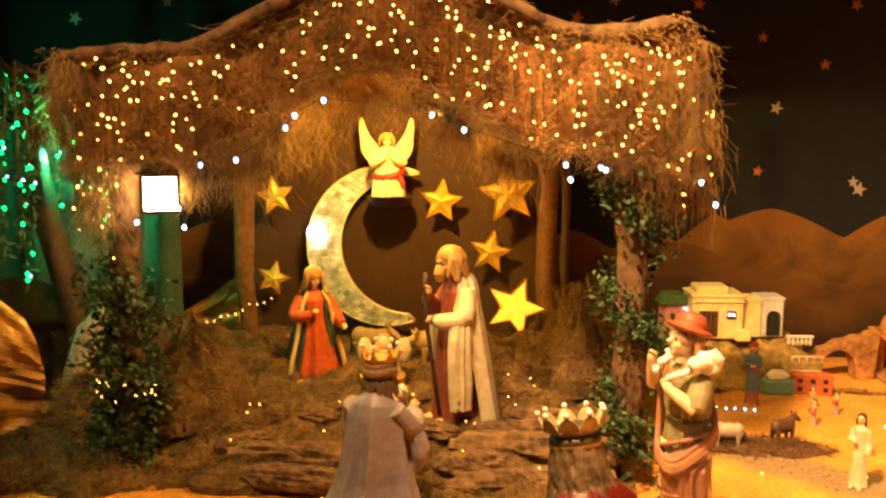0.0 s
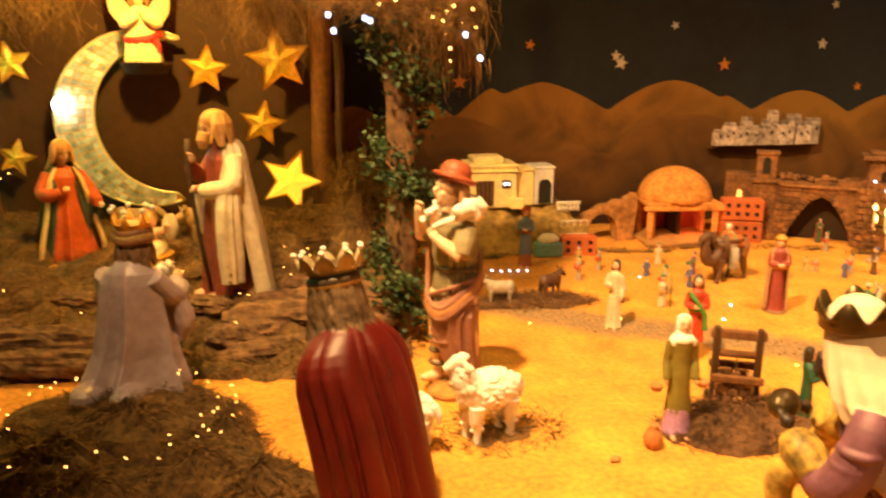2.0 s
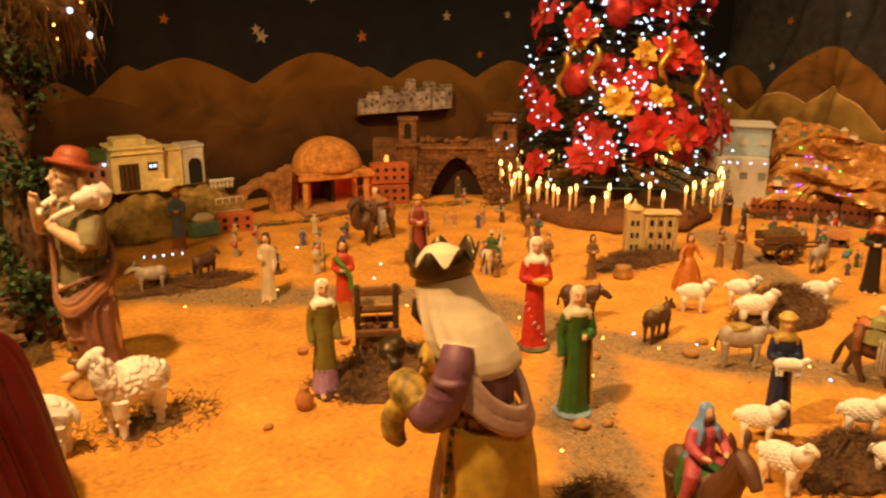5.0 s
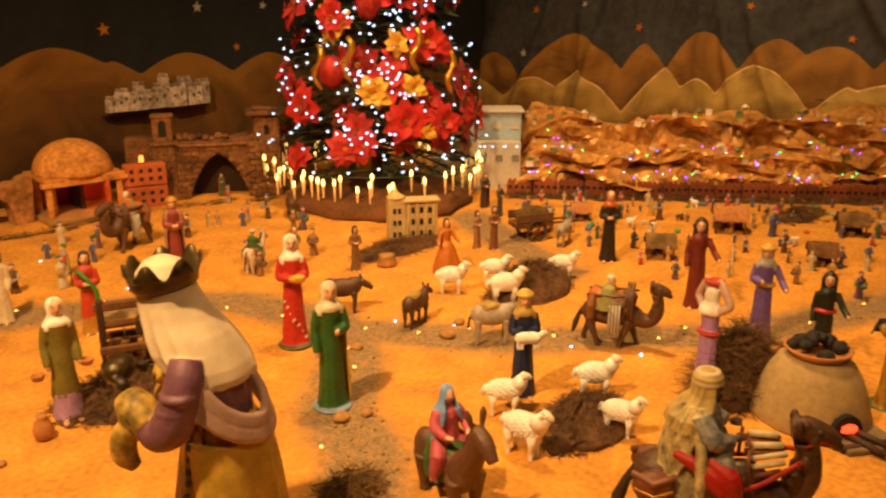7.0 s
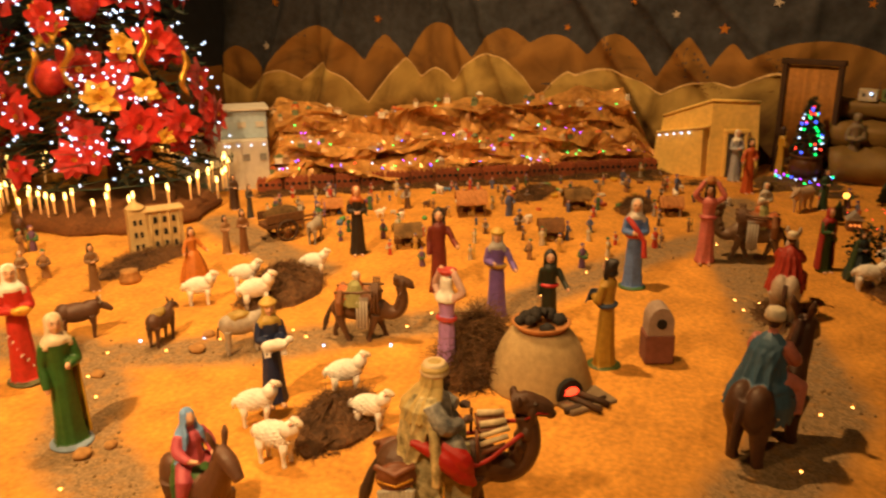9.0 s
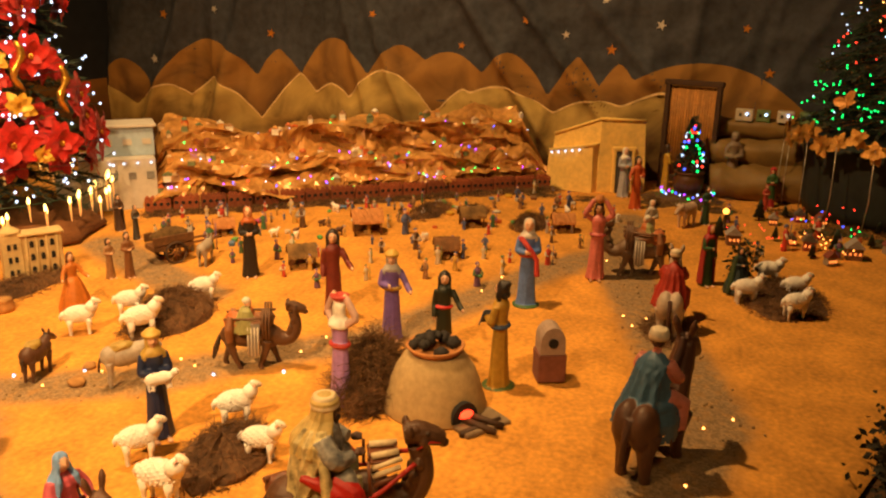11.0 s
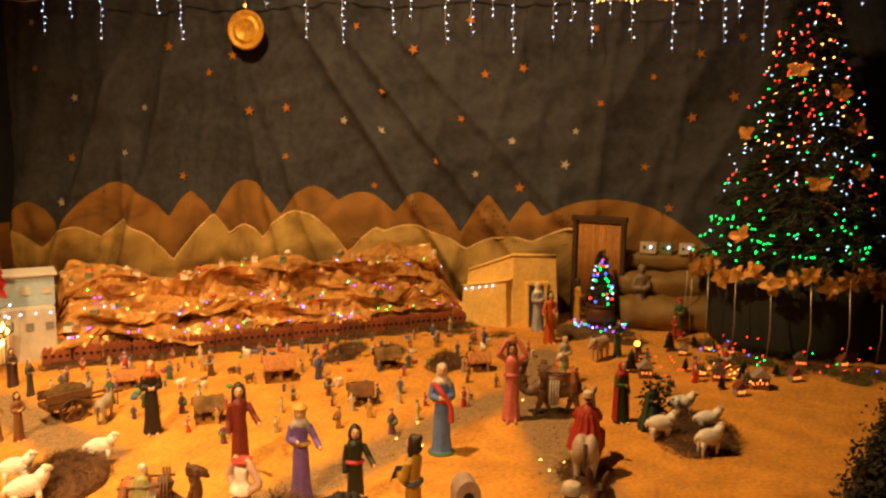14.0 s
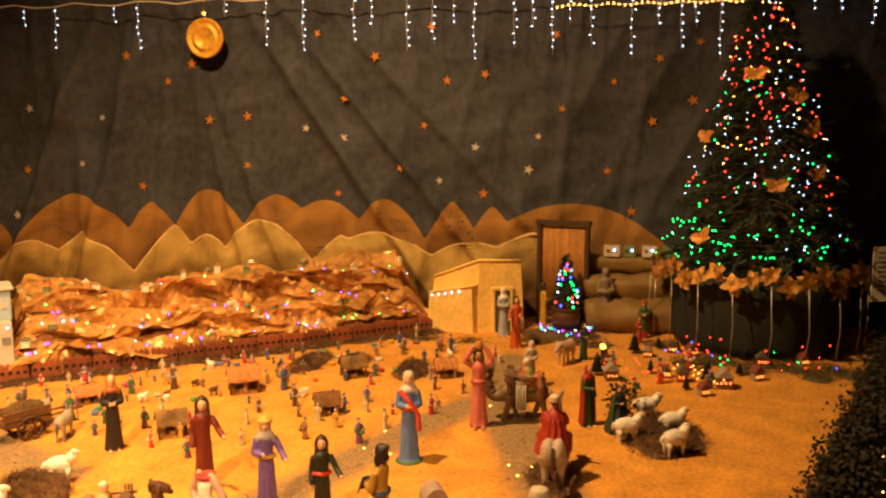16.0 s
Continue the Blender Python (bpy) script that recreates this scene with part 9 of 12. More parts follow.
def city_gate():
    ob = thing("city_gate", "brown stone model gatehouse with tower and pointed arch", "model gate", pose(3.42, 5.18, 0.0, 0, 0, -33))
    stone = mat("brown_masonry", (0.085, 0.036, 0.0115), 0.9, 0, 0.5, 38, 10, 1.0, second=(0.20, 0.086, 0.027), per=0.3)
    W = 0.88
    arch = [(0.455 - 0.20 * (1 - k / 9) ** 0.62, 0.03 + 0.29 * (k / 9) ** 0.85) for k in range(10)] + [(0.455 + 0.20 * (1 - k / 9) ** 0.62, 0.03 + 0.29 * (k / 9) ** 0.85) for k in range(8, -1, -1)]
    o = [(0.12, 0.0), (0.255, 0.0)] + arch + [(0.655, 0.0), (W, 0.0), (W, 0.47), (0.74, 0.46), (0.66, 0.435), (0.60, 0.44), (0.55, 0.415), (0.46, 0.42), (0.40, 0.40), (0.33, 0.415), (0.22, 0.405), (0.12, 0.42)]
    part("wall", Shape().plate(o[::-1], 0.14, 0), stone, ob, "arched curtain wall")
    # solid dark block behind the arch, stands in for the passage's shade
    part("inside", Shape().box((0.47, 0.16, 0.17), (0.40, 0.16, 0.34), 0, 0.004), mat("gate_shade", (0.03, 0.014, 0.0054), 0.9), ob, "dark block in place of the shaded passage")
    part("cornice", Shape().box((0.46, -0.01, 0.385), (0.58, 0.17, 0.018), 0, 0.005), stone, ob)
    gr = random.Random(5)
    for k in range(13):
        part("rubble_stone", Shape().ball((0.20 + 0.045 * k, gr.uniform(-0.02, 0.03), 0.415 + gr.uniform(0, 0.02)), (0.032, 0.04, gr.uniform(0.015, 0.032)), 0, 8, 5, 0.4, 4), stone, ob)
    for k in range(17):
        u = k / 16
        sx = -1 if u < 0.5 else 1
        q = 1 - abs(2 * u - 1)
        px, pz = 0.455 + sx * 0.222 * (1 - q) ** 0.62, 0.03 + 0.315 * q ** 0.85
        part("voussoir", Shape().box((px, -0.074, pz), (0.040, 0.016, 0.030), 0, 0.004), stone, ob)
    for lv in range(9):
        for k in range(3):
            bx = 0.17 + 0.055 * k + 0.024 * (lv % 2)
            if bx < 0.455 - 0.245 * max(0.0, 1 - (lv * 0.043 / 0.33) ** 1.2) ** 0.62:
                part("stone_block", Shape().box((bx, -0.071, 0.022 + 0.043 * lv), (0.048, 0.010 + 0.004 * gr.random(), 0.036), 0, 0.004), stone, ob)
    for k in range(9):
        part("stone_block", Shape().box((0.30 + 0.055 * k, -0.071, 0.362), (0.048, 0.010 + 0.004 * gr.random(), 0.030), 0, 0.004), stone, ob)
    tw = part("tower", Shape().box((0.10, -0.02, 0.20), (0.15, 0.15, 0.40), 0, 0.006).box((0.10, -0.02, 0.405), (0.19, 0.19, 0.025), 0, 0.005).box((0.10, -0.02, 0.50), (0.13, 0.13, 0.17), 0, 0.006).box((0.10, -0.02, 0.59), (0.15, 0.15, 0.02), 0, 0.004), stone, ob, "square bell tower")
    holes("belfry_opening", ob, ((0.10, 0.51),), 0.05, 0.11, pose(0, -0.086, 0), BLACK, True)
    part("turret", Shape().box((0.80, -0.01, 0.29), (0.18, 0.17, 0.58), 0, 0.006), stone, ob, "right-hand turret")
    part("turret_roof", Shape().box((0.80, -0.01, 0.595), (0.27, 0.24, 0.03), 0, 0.006).box((0.80, -0.01, 0.62), (0.18, 0.16, 0.03), 0, 0.008), stone, ob, "flat overhanging roof")
    holes("turret_window", ob, ((0.80, 0.48),), 0.035, 0.07, pose(0, -0.097, 0), BLACK, True)
    part("side_wing", Shape().box((-0.06, 0.04, 0.22), (0.20, 0.14, 0.44), 0, 0.006), stone, ob)
    holes("lit_window", ob, ((-0.06, 0.30),), 0.03, 0.05, pose(0, -0.034, 0), glow("gate_window", (1.0, 0.35, 0.06), 2.5), True)
    cs = random.Random(8)
    for lv in range(9):
        for k in range(4):
            part("stone_block", Shape().box((0.68 + 0.05 * k + 0.02 * (lv % 2), -0.098, 0.03 + 0.044 * lv), (0.044, 0.012, 0.036), 0, 0.003), stone, ob)
    for lv in range(8):
        for k in range(3):
            part("stone_block", Shape().box((0.05 + 0.05 * k, -0.097, 0.03 + 0.046 * lv), (0.044, 0.010, 0.038), 0, 0.003), stone, ob)
    figure("village_figure", "small watchman in green inside the gate", 3.78, 4.88, 0.17, -30, (0.05, 0.09, 0.04), hair=(0.05, 0.03, 0.02), cloak=(0.3, 0.06, 0.03))


city_gate()


def hill_castle():
    ob = thing("hill_castle", "pale pink battlemented castle relief against the painted hills", "model castle", pose(3.41, 5.63, 0.582) @ Matrix.Diagonal((0.92, 1, 0.95, 1)))
    stone = mat("pink_grey_stone", (0.24, 0.15, 0.115), 0.9, 0, 0.4, 45, 16, 0.7, second=(0.46, 0.38, 0.34), per=0.5)
    rng = random.Random(19)
    for x, w, h, y in ((0.0, 0.15, 0.10, -0.01), (0.09, 0.10, 0.15, 0.0), (0.17, 0.13, 0.12, -0.02), (0.25, 0.08, 0.19, 0.01), (0.30, 0.16, 0.13, -0.01), (0.42, 0.10, 0.17, 0.0), (0.48, 0.07, 0.24, 0.01), (0.53, 0.15, 0.16, -0.02), (0.64, 0.11, 0.21, 0.0), (0.71, 0.13, 0.15, -0.01), (0.80, 0.12, 0.18, 0.0)):
        tw = part("tower", Shape().box((x + w / 2 - 0.05, y, h / 2 - 0.01), (w, 0.06, h), 0, 0.006), stone, ob)
        n = max(2, int(w / 0.04))
        for k in range(n):
            part("merlon", Shape().box((x - 0.05 + w * (k + 0.5) / n, y, h + 0.002), (w / n * 0.55, 0.06, 0.026), 0, 0.003), stone, tw)
        holes("window", tw, [(x - 0.05 + w * (0.3 + 0.4 * q), h * rng.uniform(0.45, 0.7)) for q in range(2)], 0.014, 0.026, pose(0, y - 0.031, 0))
    part("ground_ledge", Shape().box((0.40, 0.03, -0.022), (0.94, 0.05, 0.022), 0, 0.008), mat("brown_ledge", (0.1, 0.039, 0.009), 0.9), ob, "narrow brown ledge under the castle")


hill_castle()


def town_facade():
    ob = thing("town_facade", "small cream model town house with rows of windows", "model house", pose(3.79, 3.20, 0.0, 0, 0, -36))
    c = mat("cream_card", (0.60, 0.44, 0.20), 0.8, 0, 0.2, 40, 8, 0.3)
    part("tower", Shape().box((0.045, 0, 0.13), (0.10, 0.09, 0.26), 0, 0.004).lathe([(0.06, 0), (0.05, 0.012), (0.012, 0.035), (0.004, 0.06)], 0, (0.045, 0, 0.26), 8), c, ob)
    part("main_block", Shape().box((0.19, 0.01, 0.12), (0.20, 0.09, 0.24), 0, 0.004).box((0.19, 0.0, 0.245), (0.22, 0.11, 0.014), 0, 0.003), c, ob)
    for sx in (0.115, 0.165, 0.215, 0.265):
        part("pilaster", Shape().tube([(sx, -0.038, 0.0), (sx, -0.038, 0.235)], 0.006, 0, 7), c, ob)
    holes("window", ob, [(0.03, z) for z in (0.05, 0.12, 0.19)] + [(0.06, z) for z in (0.05, 0.12, 0.19)], 0.016, 0.03, pose(0, -0.046, 0))
    holes("window", ob, [(x, z) for x in (0.14, 0.19, 0.24) for z in (0.05, 0.12, 0.19)], 0.02, 0.036, pose(0, -0.036, 0), None, True)


town_facade()
gs = part("grinding_stone", Shape().lathe([(0.02, 0), (0.05, 0.0), (0.055, 0.02), (0.04, 0.05), (0.045, 0.06), (0.02, 0.062)], 0, seg=14), SANDSTONE, None, at=pose(3.46, 2.88, mound(3.46, 2.88)))
tagged(gs, "small round grinding stone on the sand", "stone")


# ---- the tree with red blooms ----
def petal(s, base, way, up, length, width, mi):
    base, way, up = Vector(base), Vector(way).normalized(), Vector(up).normalized()
    sd = way.cross(up).normalized()
    pts = [base, base + way * length * 0.35 + sd * width * 0.5 + up * length * 0.12, base + way * length * 0.75 + sd * width * 0.32 + up * length * 0.10, base + way * length - up * length * 0.05, base + way * length * 0.75 - sd * width * 0.32 + up * length * 0.10, base + way * length * 0.35 - sd * width * 0.5 + up * length * 0.12, base + way * length * 0.4 + up * length * 0.04, base + way * length * 0.75 + up * length * 0.03]
    s.add(pts, [(0, 1, 6), (1, 2, 7, 6), (2, 3, 7), (3, 4, 7), (4, 5, 6, 7), (5, 0, 6)], mi, False)


def bloom_mesh(name, m, core, seed=0):
    """A soft cloth poinsettia facing +z, 1 m across: uneven, drooping petals in three rings."""
    s, rng = Shape(), random.Random(seed)
    for ring, (n, ln, wd, tilt) in enumerate(((7, 0.5, 0.30, 0.05), (6, 0.40, 0.26, 0.5), (4, 0.24, 0.17, 0.95))):
        for k in range(n):
            a = 2 * math.pi * (k + 0.5 * ring + rng.uniform(-0.25, 0.25)) / n
            t = tilt + rng.uniform(-0.35, 0.3)
            d = Vector((math.cos(a), math.sin(a), t)).normalized()
            up = Vector((-math.cos(a) * t, -math.sin(a) * t, 1)).normalized()
            sd, L, W = d.cross(up), ln * rng.uniform(0.75, 1.12), wd * rng.uniform(0.8, 1.15)
            droop, rows = rng.uniform(0.10, 0.34), []
            for u, w in ((0.0, 0.12), (0.22, 0.75), (0.45, 1.0), (0.68, 0.82), (0.88, 0.42), (1.0, 0.04)):
                c = d * L * u - Vector((0, 0, droop * L * u * u))
                rows.append([tuple(c + sd * (W * 0.5 * w * q) + up * (0.05 * W * abs(q) + 0.012 * rng.uniform(-1, 1))) for q in (-1, -0.5, 0, 0.5, 1)])
            s.rows(rows, 0, closed=False)
    for k in range(7):
        a = 2 * math.pi * k / 7
        s.ball((0.035 * math.cos(a), 0.035 * math.sin(a), 0.08), 0.02, 1, 5, 4)
    return mesh_of(name, s, [m, core])


RED_CLOTH = mat("red_velvet", (0.48, 0.011, 0.006), 0.6, 0, 0.45, 60, 9, 0.3, sheen=0.12)
RED_GLITTER = mat("red_glitter", (0.45, 0.03, 0.02), 0.25, 0.5, 0.5, 260, 30, 0.8)
BLOOM_REDS = [bloom_mesh("bloom", RED_CLOTH, GOLD, k) for k in range(5)]
BLOOM_GOLD = bloom_mesh("bloom", mat("yellow_satin", (0.75, 0.42, 0.05), 0.4, 0.2, 0.25, 60, 9, 0.3), GOLD)
BLOOM_GLIT = bloom_mesh("bloom", RED_GLITTER, GOLD, 11)


def facing(p, n, size, spin=0.0):
    q = Vector(n).normalized().to_track_quat("Z", "Y").to_matrix().to_4x4()
    return Matrix.Translation(p) @ q @ Matrix.Rotation(spin, 4, "Z") @ Matrix.Diagonal((size, size, size, 1))


def fir(ob, z0, z1, radius, branches, seed, needle=0.045, m=None):
    """Boughs with needles round a trunk; radius is a function of the height."""
    rng = random.Random(seed)
    part("trunk", Shape().tube([(0, 0, 0.0), (0, 0, z1 * 0.5), (0, 0, z1)], [0.045, 0.035, 0.01], 0, 9), WOOD, ob)
    wood, green = Shape(), Shape()
    for k in range(branches):
        z = z0 + (z1 - z0) * (k + rng.random()) / branches
        a = k * 2.39996 + rng.uniform(-0.3, 0.3)
        ln = radius(z) * rng.uniform(0.82, 1.04)
        tip = Vector((math.cos(a) * ln, math.sin(a) * ln, z - 0.12 * ln + rng.uniform(-0.04, 0.04)))
        root = Vector((0, 0, z + 0.1 * ln))
        wood.tube([root, root.lerp(tip, 0.5) + Vector((0, 0, 0.03)), tip], [0.01, 0.007, 0.003], 0, 4)
        n = int(26 * (0.5 + ln))
        for j in range(n):
            u = 0.25 + 0.75 * (j / n) ** 0.8
            c = root.lerp(tip, u) + Vector((0, 0, 0.03 * math.sin(u * math.pi)))
            for _ in range(3):
                d = ((tip - root).normalized() * rng.uniform(0.2, 1.0) + Vector((rng.uniform(-1, 1), rng.uniform(-1, 1), rng.uniform(-0.8, 0.7)))).normalized()
                sd = d.orthogonal().normalized() * 0.005
                e = c + d * needle * rng.uniform(0.7, 1.5)
                green.add([c - sd, c + sd, e], [(0, 1, 2)], 0, False)
    part("bough", wood, WOOD, ob)
    tagged(part("needles", green, m or PINE, ob), kind="stuff")


def red_tree():
    ob = thing("decorated_tree", "fir tree crowded with red poinsettias, gold ribbons and white lights", "christmas tree", pose(4.62, 4.16, 0.0))

    def rad(z):
        return 0.75 * (1 - (max(0, z - 0.25) / 2.75) ** 1.25) + 0.03
    fir(ob, 0.22, 2.85, rad, 330, 5, 0.06)
    rng = random.Random(15)
    view = math.atan2(-4.2, -4.0)
    for k in range(46):
        z = 0.36 + 1.75 * ((k * 0.618) % 1.0) ** 1.15
        a = view + rng.uniform(-1.75, 1.75)
        r = rad(z) * rng.uniform(0.84, 1.02)
        p = (r * math.cos(a), r * math.sin(a), z)
        n = (math.cos(a) + rng.uniform(-0.3, 0.3), math.sin(a) + rng.uniform(-0.3, 0.3), 0.15 + rng.uniform(-0.2, 0.3))
        size = rng.uniform(0.20, 0.38)
        me = BLOOM_GLIT if k % 5 == 3 else BLOOM_REDS[k % 5]
        if k % 13 == 4:
            me, size = BLOOM_GOLD, 0.2
        part("poinsettia", me, None, ob, "yellow satin bloom" if me == BLOOM_GOLD else "", facing(p, n, size, rng.uniform(0, 6)))
    for da, z, s in ((0.02, 0.80, 0.26), (-0.36, 0.83, 0.2), (-0.45, 0.55, 0.14)):
        a = view - da
        part("poinsettia", BLOOM_GOLD, None, ob, "yellow satin bloom", facing((rad(z) * 1.04 * math.cos(a), rad(z) * 1.04 * math.sin(a), z), (math.cos(a), math.sin(a), 0.1), s, 0.4))
    for da, z, s in ((-0.25, 0.62, 0.34), (-0.62, 0.60, 0.32), (0.70, 0.70, 0.34), (0.10, 0.48, 0.24), (-0.55, 1.10, 0.34), (0.45, 1.25, 0.3)):
        a = view - da
        part("poinsettia", BLOOM_REDS[int(z * 50) % 5], None, ob, "", facing((rad(z) * 1.03 * math.cos(a), rad(z) * 1.03 * math.sin(a), z), (math.cos(a), math.sin(a), 0.1), s, 0.9))
    for da, z, s in ((0.06, 1.33, 0.085), (0.42, 0.92, 0.09), (-0.3, 1.45, 0.08), (0.6, 1.5, 0.08), (-0.75, 1.42, 0.08)):
        a = view - da
        part("bauble", Shape().ball((0, 0, 0), (s, s, s * 1.15), 0, 18, 12, 0.05, 12), RED_GLITTER, ob, "red glitter bauble", Matrix.Translation((rad(z) * 1.0 * math.cos(a), rad(z) * 1.0 * math.sin(a), z)))
    for da, z in ((0.25, 1.0), (-0.42, 1.05), (0.55, 0.95), (-0.1, 1.55), (-0.8, 0.9)):
        a = view - da
        pts = [(rad(z) * 1.05 * math.cos(a + 0.05 * math.sin(k)), rad(z) * 1.05 * math.sin(a + 0.05 * math.sin(k)), z + 0.14 - 0.04 * k) for k in range(8)]
        part("ribbon", Shape().tube(pts, [0.012, 0.02, 0.026, 0.016, 0.024, 0.018, 0.02, 0.008], 0, 5), GOLD, ob, "gold glitter ribbon")
    lights = thing("tree_lights", "cold white lights wound through the red tree", "string lights", pose(4.62, 4.16, 0.0))
    pts = []
    for k in range(330):
        z = 0.3 + 1.7 * rng.random() ** 0.95
        a = view + (math.asin(rng.uniform(-0.97, 0.97)) if k % 3 else rng.gauss(-0.05, 0.28))
        r = rad(z) * rng.uniform(1.0, 1.13)
        pts.append((r * math.cos(a), r * math.sin(a), z))
    bulbs(lights, pts, COLD, 0.007)
    pts.sort(key=lambda q: q[2])
    w = Shape()
    for k in range(0, len(pts) - 1, 12):
        row = sorted(pts[k:k + 12], key=lambda q: math.atan2(q[1], q[0]) % 6.28)
        w.tube([(x * 0.985, y * 0.985, z) for x, y, z in row], 0.002, 0, 3)
    part("wire", w, WIRE, lights)
    tagged(part("burlap_skirt", Shape().lathe([(0.1, 0.0), (0.62, 0.0), (0.64, 0.03), (0.56, 0.09), (0.42, 0.13), (0.2, 0.15), (0.1, 0.16)], 0, seg=40, folds=13, deep=0.06, upto=0.5), mat("rust_burlap", (0.15, 0.0546, 0.0135), 0.95, 0, 0.4, 60, 6, 0.6), None, at=pose(4.48, 3.98, 0.0)), "rust-brown gathered burlap round the tree foot", "tree skirt")
    tube = mat("icicle_plastic", (0.8, 0.484, 0.158), 0.25, 0, 0.1, 20, 5, 0.1)
    tip = glow("icicle_tip", (1.0, 0.62, 0.16), 7)
    low = glow("icicle_low", (1.0, 0.50, 0.12), 0.7)
    ic = Shape().tube([(0, 0, 0), (0, 0, -0.06), (0, 0, -0.14)], [0.007, 0.0065, 0.003], 0, 7)
    head = Shape().ball((0, 0, -0.012), (0.0095, 0.0095, 0.026), 0, 8, 6)
    mi, mh = mesh_of("drop", ic, low), mesh_of("glow_tip", head, tip)
    ring = thing("icicle_lights", "ring of warm glowing icicle lights below the tree", "string lights", pose(4.62, 4.16, 0.0))
    for k in range(66):
        a = 2 * math.pi * k / 66 + rng.uniform(-0.09, 0.09)
        r = 0.80 * rng.uniform(0.80, 1.03)
        z = 0.250 + 0.035 * math.sin(k * 1.7) + rng.uniform(-0.035, 0.03)
        d = part("drop", mi, None, ring, at=Matrix.Translation((r * math.cos(a), r * math.sin(a), z)))
        part("glow_tip", mh, None, d)
    part("cable", Shape().tube([(0.8 * math.cos(a), 0.8 * math.sin(a), 0.28) for a in [k * math.pi / 24 for k in range(49)]], 0.004, 0, 4), WIRE, ring)


red_tree()


# ---- paper mountain with the tiny town ----
A0, A1 = Vector((5.25, 3.45, 0)), Vector((7.16, 0.92, 0))
ALONG = (A1 - A0).normalized()
INTO = Vector((-ALONG.y, ALONG.x, 0)) if ALONG.x * 0 + -ALONG.y > 0 else Vector((ALONG.y, -ALONG.x, 0))
LONG = (A1 - A0).length


STEPS = ((0.0, 0.0), (0.03, 0.145), (0.15, 0.20), (0.165, 0.295), (0.32, 0.365), (0.35, 0.545), (0.60, 0.62), (0.92, 0.36))


RIM = ((0.0, 0.0), (0.045, 0.105), (0.015, 0.145), (0.06, 0.165), (0.155, 0.195), (0.195, 0.235), (0.150, 0.295), (0.20, 0.318), (0.325, 0.360), (0.375, 0.43), (0.325, 0.535), (0.39, 0.56), (0.60, 0.62), (0.92, 0.36))


def paper_z(u, v):
    """Height of the terraces: u along the front, v into the depth, in metres."""
    z = 0.0
    for (a, za), (b, zb) in zip(STEPS, STEPS[1:]):
        if a <= v <= b:
            z = za + (zb - za) * (v - a) / (b - a)
    return max(0, z * tallness(u))


def tallness(u):
    tall = 0.84 + 0.14 * min(1, u / (LONG - 0.4)) + 0.12 * math.exp(-((u - LONG + 0.45) / 0.16) ** 2)
    e = min(1, u / 0.15, (LONG - u) / 0.15)
    return tall * (0.94 + 0.14 * noise.noise((u * 1.6, 0.4, 0))) * (0.35 + 0.65 * e)


def on_paper(u, v, dz=0.0):
    p = A0 + ALONG * u + INTO * (v + min(1, v / 0.1) * (0.06 * noise.noise((u * 2.2, v * 2.0, 5)) + 0.03 * noise.noise((u * 6, v * 3.0, 8))))
    return Vector((p.x, p.y, paper_z(u, v) + dz))


